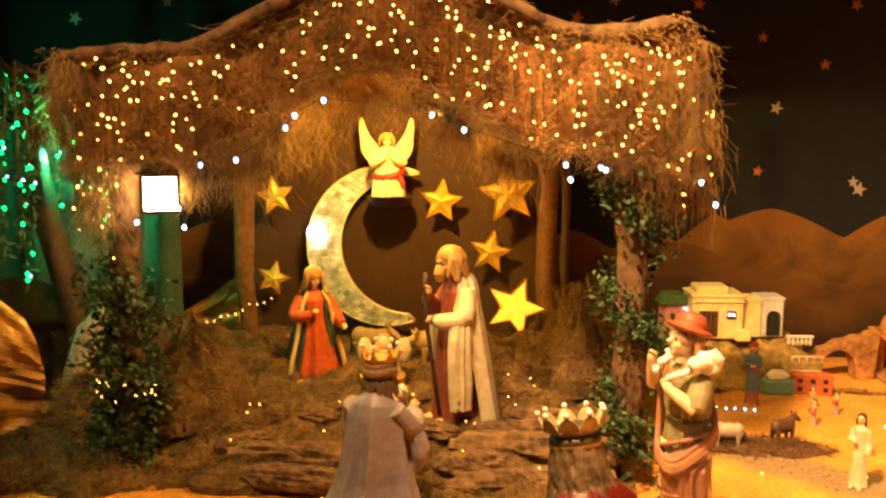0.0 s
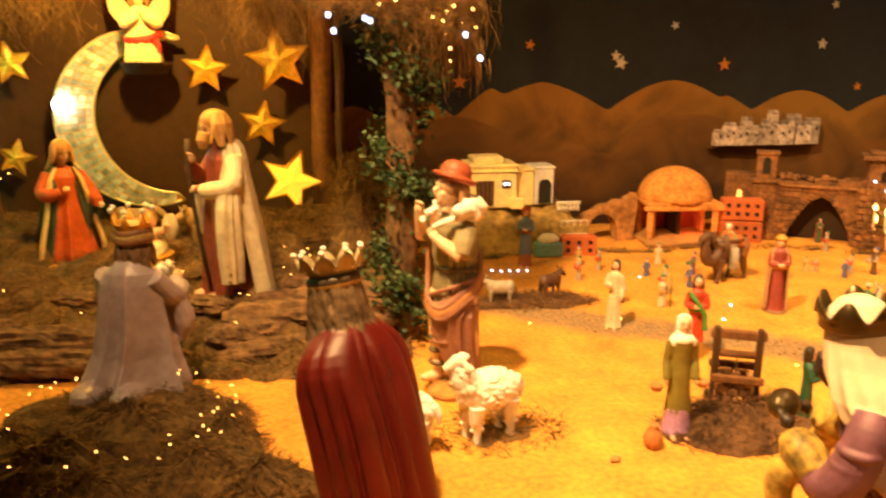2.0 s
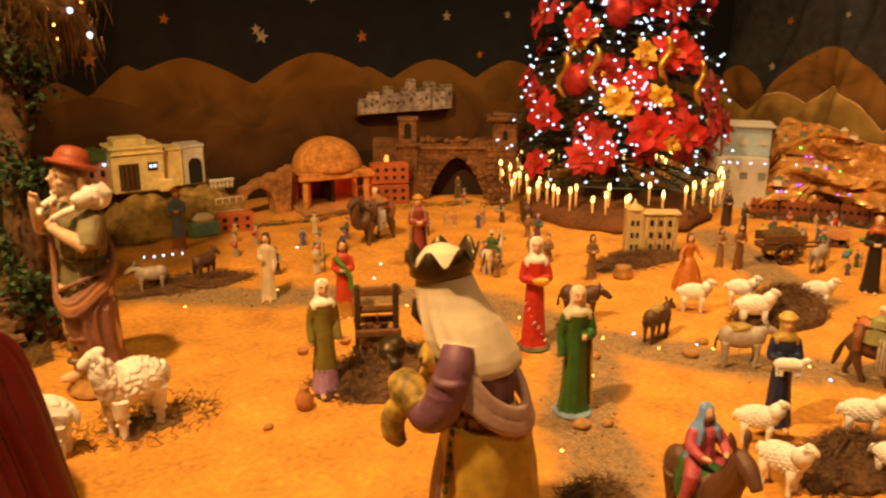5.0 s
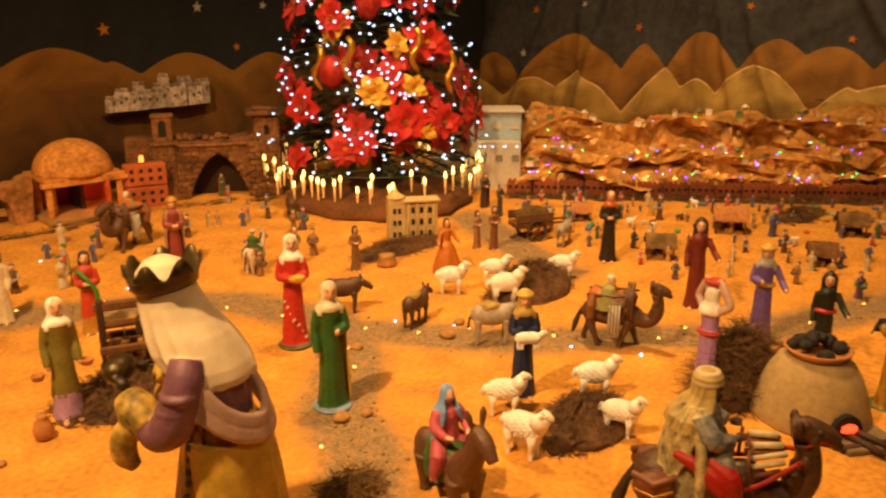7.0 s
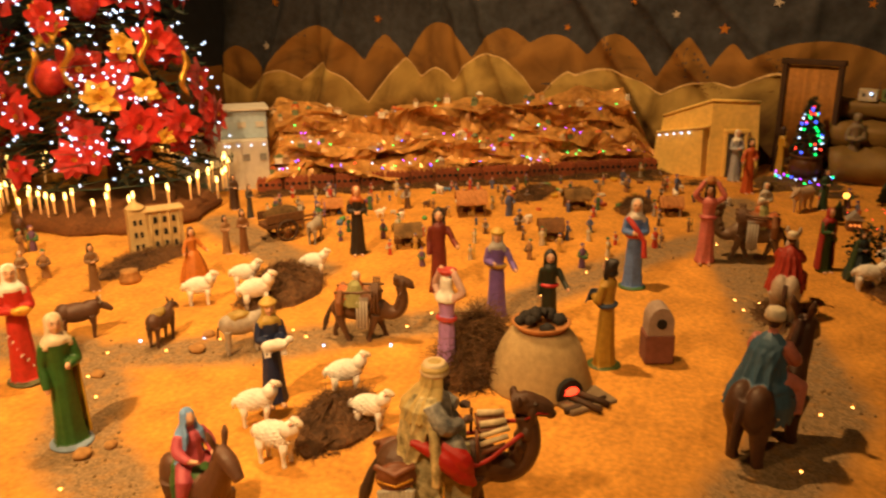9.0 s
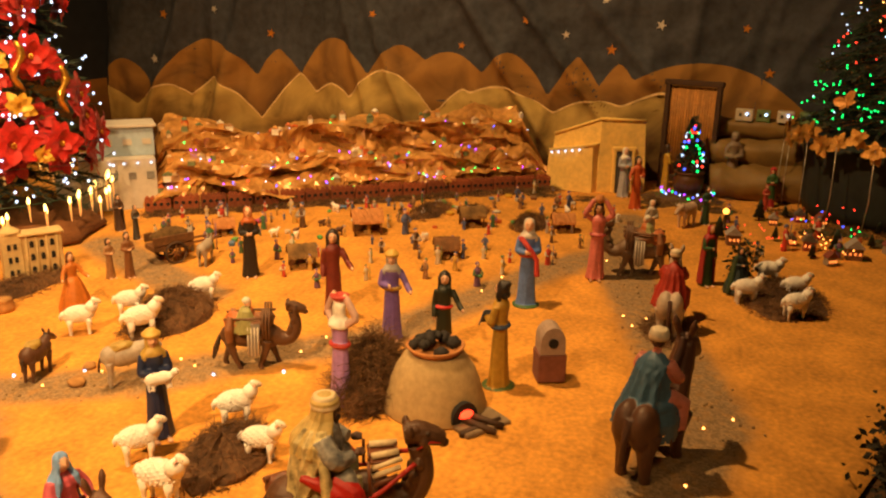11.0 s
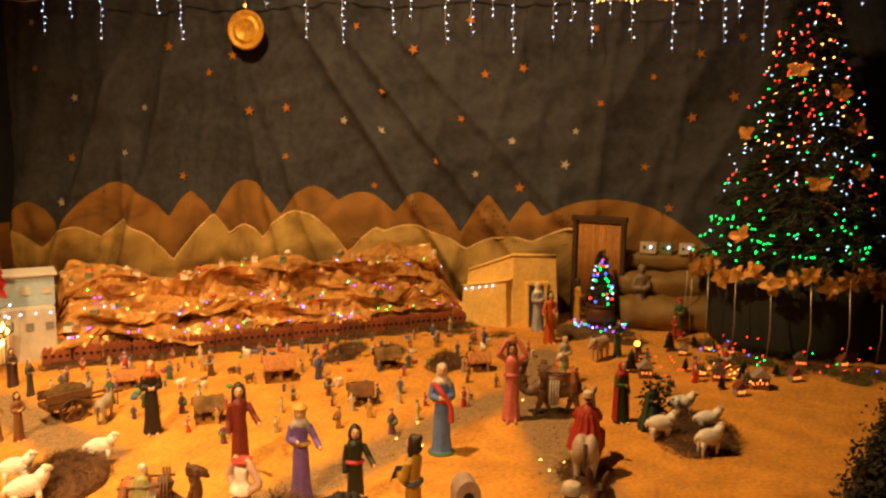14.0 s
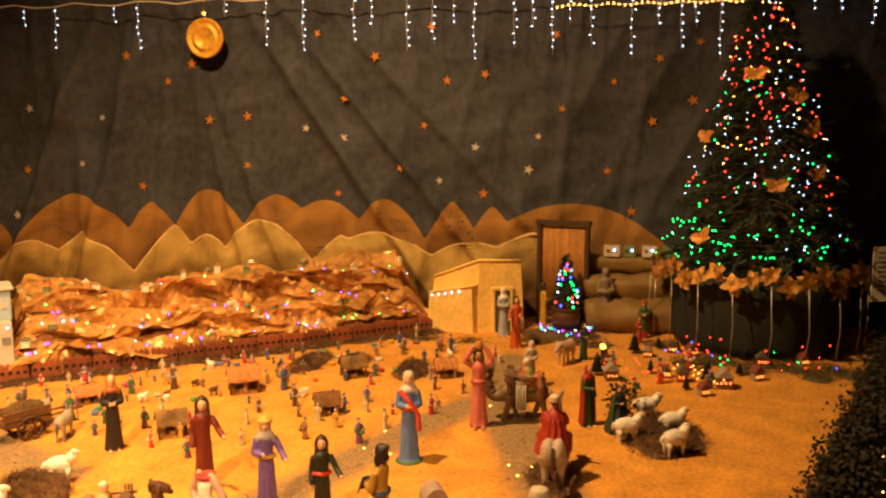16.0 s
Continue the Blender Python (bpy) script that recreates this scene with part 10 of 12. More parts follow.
def paper_mountain():
    # crumpled paper: flat facets between creases, large folds first, small ones on top
    rc = random.Random(77)
    nu = 120
    depths = [(a + (b - a) * k / 3, za + (zb - za) * k / 3) for (a, za), (b, zb) in zip(RIM, RIM[1:]) for k in range(3)] + [RIM[-1]]
    nv = len(depths) - 1
    coarse = [[Vector((rc.uniform(-1, 1), rc.uniform(-1, 1), rc.uniform(-1, 1))) for _ in range(nv + 9)] for _ in range(nu + 9)]

    def crumple(i, j, cu, cv, skew):
        a, b = (i + j * skew) / cu, j / cv
        ia, ib = int(a), int(b)
        fa, fb = a - ia, b - ib
        q = coarse[ia][ib], coarse[ia + 1][ib], coarse[ia][ib + 1], coarse[ia + 1][ib + 1]
        if fa + fb < 1:
            return q[0] + (q[1] - q[0]) * fa + (q[2] - q[0]) * fb
        return q[3] + (q[2] - q[3]) * (1 - fa) + (q[1] - q[3]) * (1 - fb)
    verts, faces = [], []
    for i in range(nu + 1):
        for j, (v, zz) in enumerate(depths):
            c = crumple(i, j, 9.0, 5.2, 1.1) * 0.115 + crumple(i + 3, j, 4.1, 2.6, 0.4) * 0.062 + crumple(i + 5, j + 1, 1.9, 1.6, 0.3) * 0.009
            sway = noise.noise((i * 0.06, j * 0.10, 9))
            c.y += 0.034 * (abs((i * 0.13 + j * 0.30 * (1 if sway > 0 else -1) + 2.5 * sway) % 1 - 0.5) * 2 - 0.5)
            c.z += 0.020 * (abs((i * 0.09 - j * 0.22 + 1.7 * sway) % 1 - 0.5) * 2 - 0.5)
            inner = min(1, j / 3)
            q = on_paper(LONG * i / nu, v)
            q.z = zz * tallness(LONG * i / nu)
            verts.append(q + Vector((0, 0, max(-q.z, 0.55 * c.z * inner))) - INTO * (c.y * inner) + ALONG * (c.x * 0.3 * inner))
    for i in range(nu):
        for j in range(nv):
            a = i * (nv + 1) + j
            b, c, d = a + 1, a + nv + 1, a + nv + 2
            faces += [(a, c, d), (a, d, b)] if (i // 2 + j) % 2 else [(a, c, b), (b, c, d)]
    ob = part("paper_mountain", Shape().add(verts, faces, 0, False), KRAFT)
    tagged(ob, "terraced mountain of crumpled golden kraft paper", "paper mountain")
    tree = BVHTree.FromPolygons(verts, faces)

    def top_of(u, v, dz):
        p = on_paper(u, v)
        hit = tree.ray_cast(Vector((p.x, p.y, 2.0)), Vector((0, 0, -1)))[0]
        return Vector((p.x, p.y, (hit.z if hit else p.z) + dz))
    wall = thing("brick_row", "long row of red hollow toy bricks along the paper mountain", "toy wall", pose(0, 0, 0))
    n = 17
    ang = math.degrees(math.atan2(ALONG.y, ALONG.x))
    rng = random.Random(9)
    for k in range(n):
        p = A0 + ALONG * (LONG * (k + 0.5) / n) - INTO * 0.02
        w = LONG / n * 0.94
        base = pose(p.x, p.y, rng.uniform(-0.004, 0.004), 0, rng.uniform(-2, 2), ang + rng.uniform(-4, 4) + 180)
        s = Shape().box((0, 0, 0.05), (w, 0.05, 0.10), 0, 0.005)
        for j in range(5):
            s.box((-w / 2 + w * (j + 0.5) / 5, 0, 0.104), (w / 10, 0.05, 0.016), 0, 0.002)
        b = part("brick", s, mat("toy_brick", (0.24, 0.0585, 0.018), 0.85, 0, 0.35, 50, 8, 0.4, per=0.25), wall, at=base)
        for sd in (-1, 1):
            for j in range(4):
                part("hole", Shape().lathe([(0.0, 0), (0.013, 0), (0.013, 0.003), (0.0, 0.003)], 0, seg=8), BLACK, b, at=pose(-w / 2 + w * (j + 0.5) / 4, sd * 0.0255, 0.058, -90 * -sd, 0, 0))
    # tiny houses on the terraces
    cols = [paint(c) for c in ((0.62, 0.45, 0.26), (0.6, 0.15, 0.04), (0.78, 0.72, 0.6), (0.42, 0.25, 0.12), (0.16, 0.2, 0.1), (0.6, 0.3, 0.08))]
    for k in range(58):
        u = LONG * rng.uniform(0.03, 0.97)
        v = rng.choice((0.08, 0.11, 0.24, 0.27, 0.44, 0.46, 0.50)) + rng.uniform(-0.02, 0.02)
        w, h = rng.uniform(0.03, 0.07), rng.uniform(0.028, 0.055)
        p = top_of(u, v, -0.010)
        t = thing("toy_house", "tiny painted house on a paper terrace", "toy house", pose(p.x, p.y, p.z, 0, 0, ang + rng.uniform(-25, 25)), "tiny town on the paper mountain")
        part("wall", Shape().box((0, 0, h / 2), (w, 0.03, h), 0, 0.002), rng.choice(cols), t)
        if rng.random() < 0.6:
            part("roof", Shape().plate([(-w * 0.62, 0), (w * 0.62, 0), (0, h * 0.55)][::-1], 0.038, 0, Matrix.Translation((0, 0, h))), rng.choice(cols), t)
        else:
            part("roof", Shape().lathe([(w * 0.45, 0), (w * 0.4, w * 0.22), (w * 0.2, w * 0.4), (0.002, w * 0.46)], 0, (0, 0, h), 9), rng.choice(cols), t)
        for sd in (-1, 1):
            part("window", Shape().box((w * 0.2 * sd, 0.0152 if ang < 0 else -0.0152, h * 0.55), (w * 0.18, 0.002, h * 0.35), 0), BLACK, t)
    for col, m, cnt in (("green", GREEN_BULB, 22), ("violet", VIOLET_BULB, 26), ("blue", BLUE_BULB, 18), ("red", RED_BULB, 8), ("white", COLD, 20)):
        ob2 = thing("mountain_lights", col + " fairy lights on the paper mountain terraces", "string lights", pose(0, 0, 0))
        bulbs(ob2, [top_of(LONG * rng.uniform(0.02, 0.98), rng.choice((0.05, 0.08, 0.20, 0.23, 0.40, 0.05)) + rng.uniform(-0.015, 0.02), 0.005) for _ in range(cnt)], m, 0.0056)


paper_mountain()
for k in range(11):
    q = A0 + ALONG * (LONG * (k + 0.5) / 11) - INTO * 0.11
    clump("straw_clump", "strip of dull dry grass along the toy bricks", q.x, q.y, 0.17, 0.07, 0.03, mound(q.x, q.y) - 0.004, 150, None, 300 + k, "straw", 0.05, math.degrees(math.atan2(ALONG.y, ALONG.x)))


def blue_house():
    ob = thing("terrace_house", "stepped pale blue and white cardboard house", "model house", pose(5.36, 3.74, 0.0, 0, 0, -48))
    c1, c2 = mat("pale_card", (0.50, 0.47, 0.42), 0.8, 0, 0.12, 30, 5, 0.1), mat("blue_card", (0.36, 0.46, 0.55), 0.8, 0, 0.12, 30, 5, 0.1)
    part("lower_block", Shape().box((0, 0, 0.18), (0.50, 0.36, 0.36), 0, 0.004), c1, ob)
    part("upper_block", Shape().box((0.05, 0.06, 0.46), (0.42, 0.26, 0.20), 0, 0.004), c2, ob, "pale blue upper floor")
    part("roof", Shape().box((0.05, 0.06, 0.57), (0.46, 0.30, 0.02), 0, 0.004), c1, ob)
    part("step_block", Shape().box((-0.28, -0.1, 0.12), (0.24, 0.26, 0.24), 0, 0.004), c1, ob)
    holes("window", ob, [(-0.05 + 0.13 * k, 0.46) for k in range(3)], 0.06, 0.04, pose(0, -0.072, 0), c1)
    holes("window", ob, [(-0.15 + 0.12 * k, 0.24) for k in range(4)], 0.05, 0.05, pose(0, -0.182, 0), mat("grey_window", (0.2, 0.2, 0.2), 0.5))
    bulbs(ob, [(-0.05 + 0.09 * k, -0.19, 0.33) for k in range(4)], COLD, 0.006)


blue_house()


def temple():
    ob = thing("pylon_temple", "sand-yellow temple model with sloping roof line and dark doorway", "model temple", pose(7.08, 0.60, 0.0, 0, 0, -84))
    c = mat("temple_yellow", (0.86, 0.58, 0.16), 0.8, 0, 0.18, 30, 5, 0.25)

    def block(name, foot, tops, inset, label=""):
        """Walls over a four-cornered foot, each corner with a height of its own."""
        mx, my = sum(p[0] for p in foot) / 4, sum(p[1] for p in foot) / 4
        up = [(mx + (x - mx) * inset, my + (y - my) * inset, z) for (x, y), z in zip(foot, tops)]
        vs = [(x, y, 0) for x, y in foot] + up
        part(name, Shape().add(vs, [(0, 1, 5, 4), (1, 2, 6, 5), (2, 3, 7, 6), (3, 0, 4, 7), (4, 5, 6, 7), (3, 2, 1, 0)], 0, False), c, ob, label)
        rim = [Vector(p) for p in up]
        for a, b in ((0, 1), (1, 2), (3, 0)):
            part("cornice", Shape().tube([rim[a], rim[b]], 0.013, 0, 6), c, ob)
    block("main_block", [(0.03, 0.0), (0.40, 0.10), (0.22, 0.42), (-0.38, 0.16)], [0.585, 0.57, 0.50, 0.43], 0.90)
    block("wing", [(-0.01, -0.055), (0.06, 0.05), (-0.34, 0.22), (-0.385, 0.05)], [0.385, 0.385, 0.32, 0.315], 0.92)
    door = pose(0.225, 0.040, 0.0, -3, 0, 15)
    part("door_frame", Shape().box((-0.075, 0, 0.17), (0.025, 0.03, 0.34), 0, 0.004).box((0.075, 0, 0.17), (0.025, 0.03, 0.34), 0, 0.004).box((0, 0, 0.35), (0.19, 0.035, 0.03), 0, 0.004), c, ob, "raised door frame", door)
    part("doorway", Shape().box((0, 0.0, 0.165), (0.125, 0.014, 0.33), 0, 0.002), mat("dark_door", (0.07, 0.06, 0.055), 0.7), ob, "dark doorway", door)
    bulbs(ob, [(-0.345 + 0.055 * k, 0.020 - 0.014 * k, 0.30 + 0.010 * k) for k in range(5)], COLD, 0.007)


temple()


def bamboo_screen():
    ob = thing("bamboo_screen", "dark framed bamboo screen behind a little lit tree", "screen", pose(7.42, -0.085, 0.0, 0, 0, -104))
    cane = mat("bamboo", (0.42, 0.187, 0.036), 0.6, 0, 0.3, 30, 6, 0.3, per=0.2)
    for sx in (-0.20, 0.20):
        part("upright", Shape().box((sx, 0, 0.44), (0.04, 0.05, 0.88), 0, 0.005), DARK_WOOD, ob)
    part("top_rail", Shape().box((0, 0, 0.86), (0.46, 0.06, 0.04), 0, 0.005), DARK_WOOD, ob)
    for k in range(18):
        part("cane", Shape().tube([(-0.175 + 0.0206 * k, 0.01, 0.12), (-0.175 + 0.0206 * k, 0.01, 0.83)], 0.0098, 0, 7), cane, ob)
    part("lower_rail", Shape().box((0, 0, 0.10), (0.40, 0.04, 0.04), 0, 0.005), DARK_WOOD, ob)
    pot = thing("tree_pot", "brown clay pot with a small dark tree of coloured lights", "potted tree", pose(7.22, -0.12, 0.03))
    part("pot", Shape().lathe([(0.05, 0.0), (0.095, 0.0), (0.12, 0.06), (0.115, 0.14), (0.10, 0.155), (0.125, 0.17), (0.11, 0.175), (0.02, 0.16)], 0, seg=22), mat("brown_glaze", (0.1, 0.039, 0.0135), 0.4), pot)

    def rad(z):
        return 0.13 * (1 - (z - 0.16) / 0.42) + 0.015
    fir(pot, 0.18, 0.55, rad, 70, 12, 0.03)
    rng = random.Random(6)
    for m, cnt in ((GREEN_BULB, 10), (RED_BULB, 8), (BLUE_BULB, 8), (COLD, 7)):
        pts = []
        for _ in range(cnt):
            z, a = rng.uniform(0.2, 0.55), rng.uniform(2.0, 4.4)
            pts.append((rad(z) * 1.05 * math.cos(a), rad(z) * 1.05 * math.sin(a), z))
        bulbs(pot, pts, m, 0.008)
    ring = thing("pot_lights", "coloured lights wound round the foot of the pot", "string lights", pose(7.22, -0.12, 0.02))
    for k in range(22):
        a = math.pi * (0.45 + 1.1 * k / 21)
        bulbs(ring, [(0.20 * math.cos(a) + rng.uniform(-0.02, 0.02), 0.20 * math.sin(a), rng.uniform(0.0, 0.05))], (BLUE_BULB, COLD, VIOLET_BULB, GREEN_BULB)[k % 4], 0.007)
    mount = clump("moss_clump", "low heap of moss and straw under the pot", 7.15, -0.1, 0.3, 0.34, 0.04, 0.0, 150, None, 77)


bamboo_screen()


def rolled_rocks():
    olive = mat("olive_paper", (0.2, 0.117, 0.0293), 0.6, 0, 0.3, 8, 3, 0.5)
    for k, (x, z, r, y0, y1) in enumerate(((7.32, 0.12, 0.15, -1.0, -0.28), (7.45, 0.33, 0.13, -1.05, -0.26), (7.52, 0.52, 0.09, -1.1, -0.28), (7.58, 0.11, 0.14, -1.3, -0.3))):
        pts = [(x + 0.02 * noise.noise((i, k, 0)), y0 + (y1 - y0) * i / 9, z + 0.02 * noise.noise((i * 0.7, k, 3))) for i in range(10)]
        o = part("rolled_rock", Shape().tube(pts, [r * (0.92 + 0.12 * noise.noise((i * 0.9, k, 8))) for i in range(10)], 0, 18, rough=0.35), olive)
        tagged(o, "rounded olive paper rock stacked behind the saint", "paper rock", "stacked paper rocks")
    for y, col, w in ((-0.48, (0.55, 0.48, 0.34), 0.13), (-0.62, (0.15, 0.22, 0.08), 0.10), (-0.78, (0.55, 0.5, 0.42), 0.12), (-0.93, (0.18, 0.26, 0.1), 0.10)):
        t = thing("toy_house", "little flat toy house on top of the paper rocks", "toy house", pose(7.48, y, 0.585, 0, 0, -95), "toy houses on the rocks")
        part("wall", Shape().box((0, 0, 0.045), (w, 0.08, 0.09), 0, 0.006), paint(col), t)
        holes("window", t, ((-w * 0.22, 0.05), (w * 0.22, 0.05)), 0.018, 0.024, pose(0, -0.039, 0))
        bulbs(t, [(0.02, -0.05, 0.06)], COLD, 0.010)
    figure("village_figure", "small elf-like figure in green with red hat", 7.1, -0.72, 0.30, -90, (0.04, 0.10, 0.03), skirt=(0.4, 0.03, 0.03), hair=(0.3, 0.04, 0.03), hat="turban", sash=(0.45, 0.03, 0.03), z=0.0)
    figure("village_figure", "small figure in red at the foot of the rocks", 6.95, -0.68, 0.2, -80, (0.36, 0.05, 0.03), hair=(0.25, 0.05, 0.02), z=0.0)


rolled_rocks()


# ---- the tall tree of coloured lights ----
def tall_tree():
    cx, cy = 7.12, -1.53
    ob = thing("tall_tree", "tall dark fir with red, white and green lights and gold butterflies", "christmas tree", pose(cx, cy, 0.0))

    def rad(z):
        return 0.70 * (1 - ((z - 0.55) / 2.1)) ** 0.8 + 0.05 if z < 2.62 else 0.05
    fir(ob, 0.60, 2.60, rad, 380, 8, 0.07)
    rng = random.Random(25)
    view = math.atan2(1.4, -6.4)

    def spread(lo, hi, cnt, side=0.0):
        out = []
        for _ in range(cnt):
            z = rng.uniform(lo, hi)
            a = view + math.asin(max(-0.97, min(0.97, rng.uniform(-0.97, 0.97) - side * rng.random())))
            r = rad(z) * rng.uniform(0.80, 1.03)
            out.append((r * math.cos(a), r * math.sin(a), z))
        return out
    for lab, sets in (("red", (RED_BULB, ((1.75, 2.55, 62, 0), (1.3, 1.75, 26, 0), (1.05, 1.3, 16, 0)))), ("green", (GREEN_BULB, ((0.66, 0.95, 46, 0.9), (0.66, 1.1, 26, 0), (1.1, 2.0, 22, 0)))), ("white", (COLD, ((1.15, 1.75, 60, 0), (1.75, 2.6, 24, 0), (0.75, 1.15, 10, 0)))), ("warm", (WARM, ((1.2, 2.5, 34, 0),)))):
        t = thing("tree_lights", lab + " lights wound through the tall fir", "string lights", pose(cx, cy, 0.0))
        pts = [p for lo, hi, c, side in sets[1] for p in spread(lo, hi, c, side)]
        bulbs(t, pts, sets[0], 0.0052 if lab in ("red", "green") else 0.0046)
        w = Shape()
        pts.sort(key=lambda q: q[2])
        for k in range(0, len(pts) - 1, 9):
            row = sorted(pts[k:k + 9], key=lambda q: math.atan2(q[1], q[0]) % 6.28)
            if len(row) > 1:
                w.tube([(x * 0.98, y * 0.98, z) for x, y, z in row], 0.002, 0, 3)
        part("wire", w, WIRE, t)
    fly = Shape()
    for sd in (-1, 1):
        petal(fly, (0, 0, 0), (sd, 0.5, 0.2), (0, 0, 1), 0.10, 0.075, 0)
        petal(fly, (0, 0, 0), (sd, -0.5, 0.2), (0, 0, 1), 0.07, 0.055, 0)
    fly.tube([(0, 0.045, 0.006), (0, -0.045, 0.006)], 0.006, 0, 5)
    fm = mesh_of("butterfly", fly, mat("gold_gauze", (0.62, 0.296, 0.072), 0.5, 0.3, 0.3, 90, 12, 0.3))
    for da, z in ((0.14, 1.98), (0.82, 1.55), (-0.75, 1.6), (-0.55, 1.82), (-0.2, 1.22), (0.5, 0.86), (-0.7, 1.3)):
        a = view + da * -1
        part("butterfly", fm, None, ob, "gold gauze butterfly", facing((rad(z) * 1.06 * math.cos(a), rad(z) * 1.06 * math.sin(a), z), (math.cos(a), math.sin(a), 0.2), 0.95, rng.uniform(-0.6, 0.6)))
    # table, a dark sheet for the open shaded space below, and gold flower garland
    tb = thing("tree_table", "round table under the fir, its shaded space closed by a dark sheet", "table", pose(cx, cy, 0.0))
    part("tabletop", Shape().lathe([(0.05, 0.50), (0.62, 0.50), (0.62, 0.53), (0.05, 0.53)], 0, seg=36), DARK_WOOD, tb)
    part("cloth", Shape().lathe([(0.56, 0.0), (0.59, 0.1), (0.615, 0.4), (0.63, 0.51), (0.615, 0.536), (0.1, 0.538)], 0, seg=60, folds=17, deep=0.03, upto=0.6), mat("table_shade_green", (0.014, 0.02, 0.018), 0.8, 0, 0.3, 20, 4, 0.2), tb, "dark green sheet in place of the shade under the table")
    gar = thing("flower_garland", "garland of crinkled gold foil flowers with hanging bead strings", "garland", pose(cx, cy, 0.0))
    part("stem", Shape().tube([(0.74 * math.cos(a), 0.74 * math.sin(a), 0.60) for a in [k * math.pi / 20 for k in range(41)]], 0.006, 0, 5), GOLD, gar)
    gold_bloom = bloom_mesh("gold_flower", mat("dull_gold_foil", (0.50, 0.25, 0.05), 0.35, 0.6, 0.4, 90, 15, 0.4), GOLD, 5)
    for k in range(19):
        a = view - 1.45 + 2.9 * k / 18
        z = 0.60 + 0.045 * math.sin(k * 2.1)
        part("gold_flower", gold_bloom, None, gar, at=facing((0.75 * math.cos(a), 0.75 * math.sin(a), z), (math.cos(a), math.sin(a), 0.3), rng.uniform(0.13, 0.19), rng.uniform(0, 6)))
        if k % 2 == 0:
            part("bead_string", Shape().tube([(0.76 * math.cos(a), 0.76 * math.sin(a), 0.58), (0.77 * math.cos(a + 0.02), 0.77 * math.sin(a + 0.02), 0.25), (0.76 * math.cos(a), 0.76 * math.sin(a), 0.06)], 0.004, 0, 4), mat("silver_bead", (0.5, 0.45, 0.35), 0.3, 0.5), gar)
    net = thing("net_lights", "low net of coloured lights before the dark tree table", "string lights", pose(cx, cy, 0.0))
    for k in range(34):
        a = view + rng.uniform(-0.75, 0.75)
        r = 0.82 + rng.uniform(0, 0.08)
        bulbs(net, [(r * math.cos(a), r * math.sin(a), rng.uniform(0.03, 0.2))], (RED_BULB, GREEN_BULB, RED_BULB, RED_BULB, BLUE_BULB)[k % 5], 0.0045)
    sg = thing("notice_board", "white paper notice on a board at the curtain", "sign", pose(7.0, -2.42, 0.40, 0, 0, -72))
    part("board", Shape().box((0, 0, 0.17), (0.26, 0.012, 0.40), 0, 0.002), WHITE, sg)
    for k in range(9):
        part("text_bar", Shape().box((-0.01 * (k % 3), -0.008, 0.33 - 0.035 * k), (0.19 - 0.03 * (k % 3), 0.003, 0.009), 0), mat("grey_ink", (0.15, 0.14, 0.13), 0.8, bump=0), sg)


tall_tree()


# ---- sky ornaments ----
SILVER = mat("silver_card", (0.62, 0.58, 0.52), 0.4, 0.3, 0.1, 60, 8, 0.1)
ORANGE_FOIL = mat("orange_gold_card", (0.62, 0.234, 0.0315), 0.4, 0.3, 0.15, 60, 8, 0.1)
STARS_NORTH = ((-2.69, 2.33, 1), (1.63, 1.86, 1), (2.08, 1.70, 1), (1.98, 1.28, 0), (1.55, 2.38, 0), (1.97, 2.16, 0), (2.38, 1.98, 0), (2.65, 1.16, 1), (2.56, 2.36, 0), (-2.03, 2.43, 1), (3.05, 1.42, 1), (2.61, 1.21, 1), (3.46, 1.15, 0), (4.22, 1.30, 1), (4.29, 1.58, 1), (4.55, 0.99, 0), (1.49, 1.03, 0), (4.84, 1.31, 1), (1.0, 2.42, 1), (0.75, 2.3, 0))
STARS_EAST_A = ((5.03, 1.26, 0), (5.17, 0.82, 1), (4.41, 1.32, 1), (3.84, 1.11, 0), (3.53, 2.07, 0), (3.27, 2.22, 0), (3.88, 2.30, 0), (2.78, 1.75, 0), (2.77, 1.31, 0), (3.13, 1.72, 0), (2.21, 1.64, 1), (1.84, 1.90, 0), (1.94, 1.06, 0), (1.35, 1.29, 0), (1.14, 1.66, 0), (0.61, 2.09, 0), (0.94, 2.04, 0), (0.69, 1.47, 1), (1.01, 1.18, 1), (0.62, 1.07, 0), (0.15, 1.56, 1), (0.23, 1.28, 1), (-0.05, 1.79, 0), (-0.47, 2.01, 0), (-0.43, 1.27, 0), (-0.79, 1.68, 0))
STARS_EAST_B = ((-0.83, 2.19, 0), (-1.15, 2.32, 0), (-1.11, 1.85, 0), (-0.64, 0.93, 0), (0.01, 2.40, 0), (1.06, 2.49, 0), (1.56, 2.25, 0), (1.86, 1.55, 1), (-2.27, 2.10, 1), (4.23, 1.75, 1), (4.96, 1.84, 1), (5.35, 2.12, 0), (5.41, 2.56, 1), (2.09, 2.46, 0))
star_meshes = {}
for gold in (0, 1):
    star_meshes[gold] = mesh_of("backdrop_star", Shape().plate(star_outline(0.042, 0.42), 0.006, 0), SILVER if gold else ORANGE_FOIL)
SR = random.Random(2)
for u, z, g in STARS_NORTH:
    o = part("backdrop_star", star_meshes[g], None, None, at=pose(u, 5.712 - fold_left(u, z), z, 0, SR.uniform(-30, 30), 0) @ Matrix.Scale(SR.uniform(0.8, 1.25), 4))
    tagged(o, "silver card star pinned to the night cloth" if g else "orange gold card star pinned to the night cloth", "star", "stars on the backdrop")
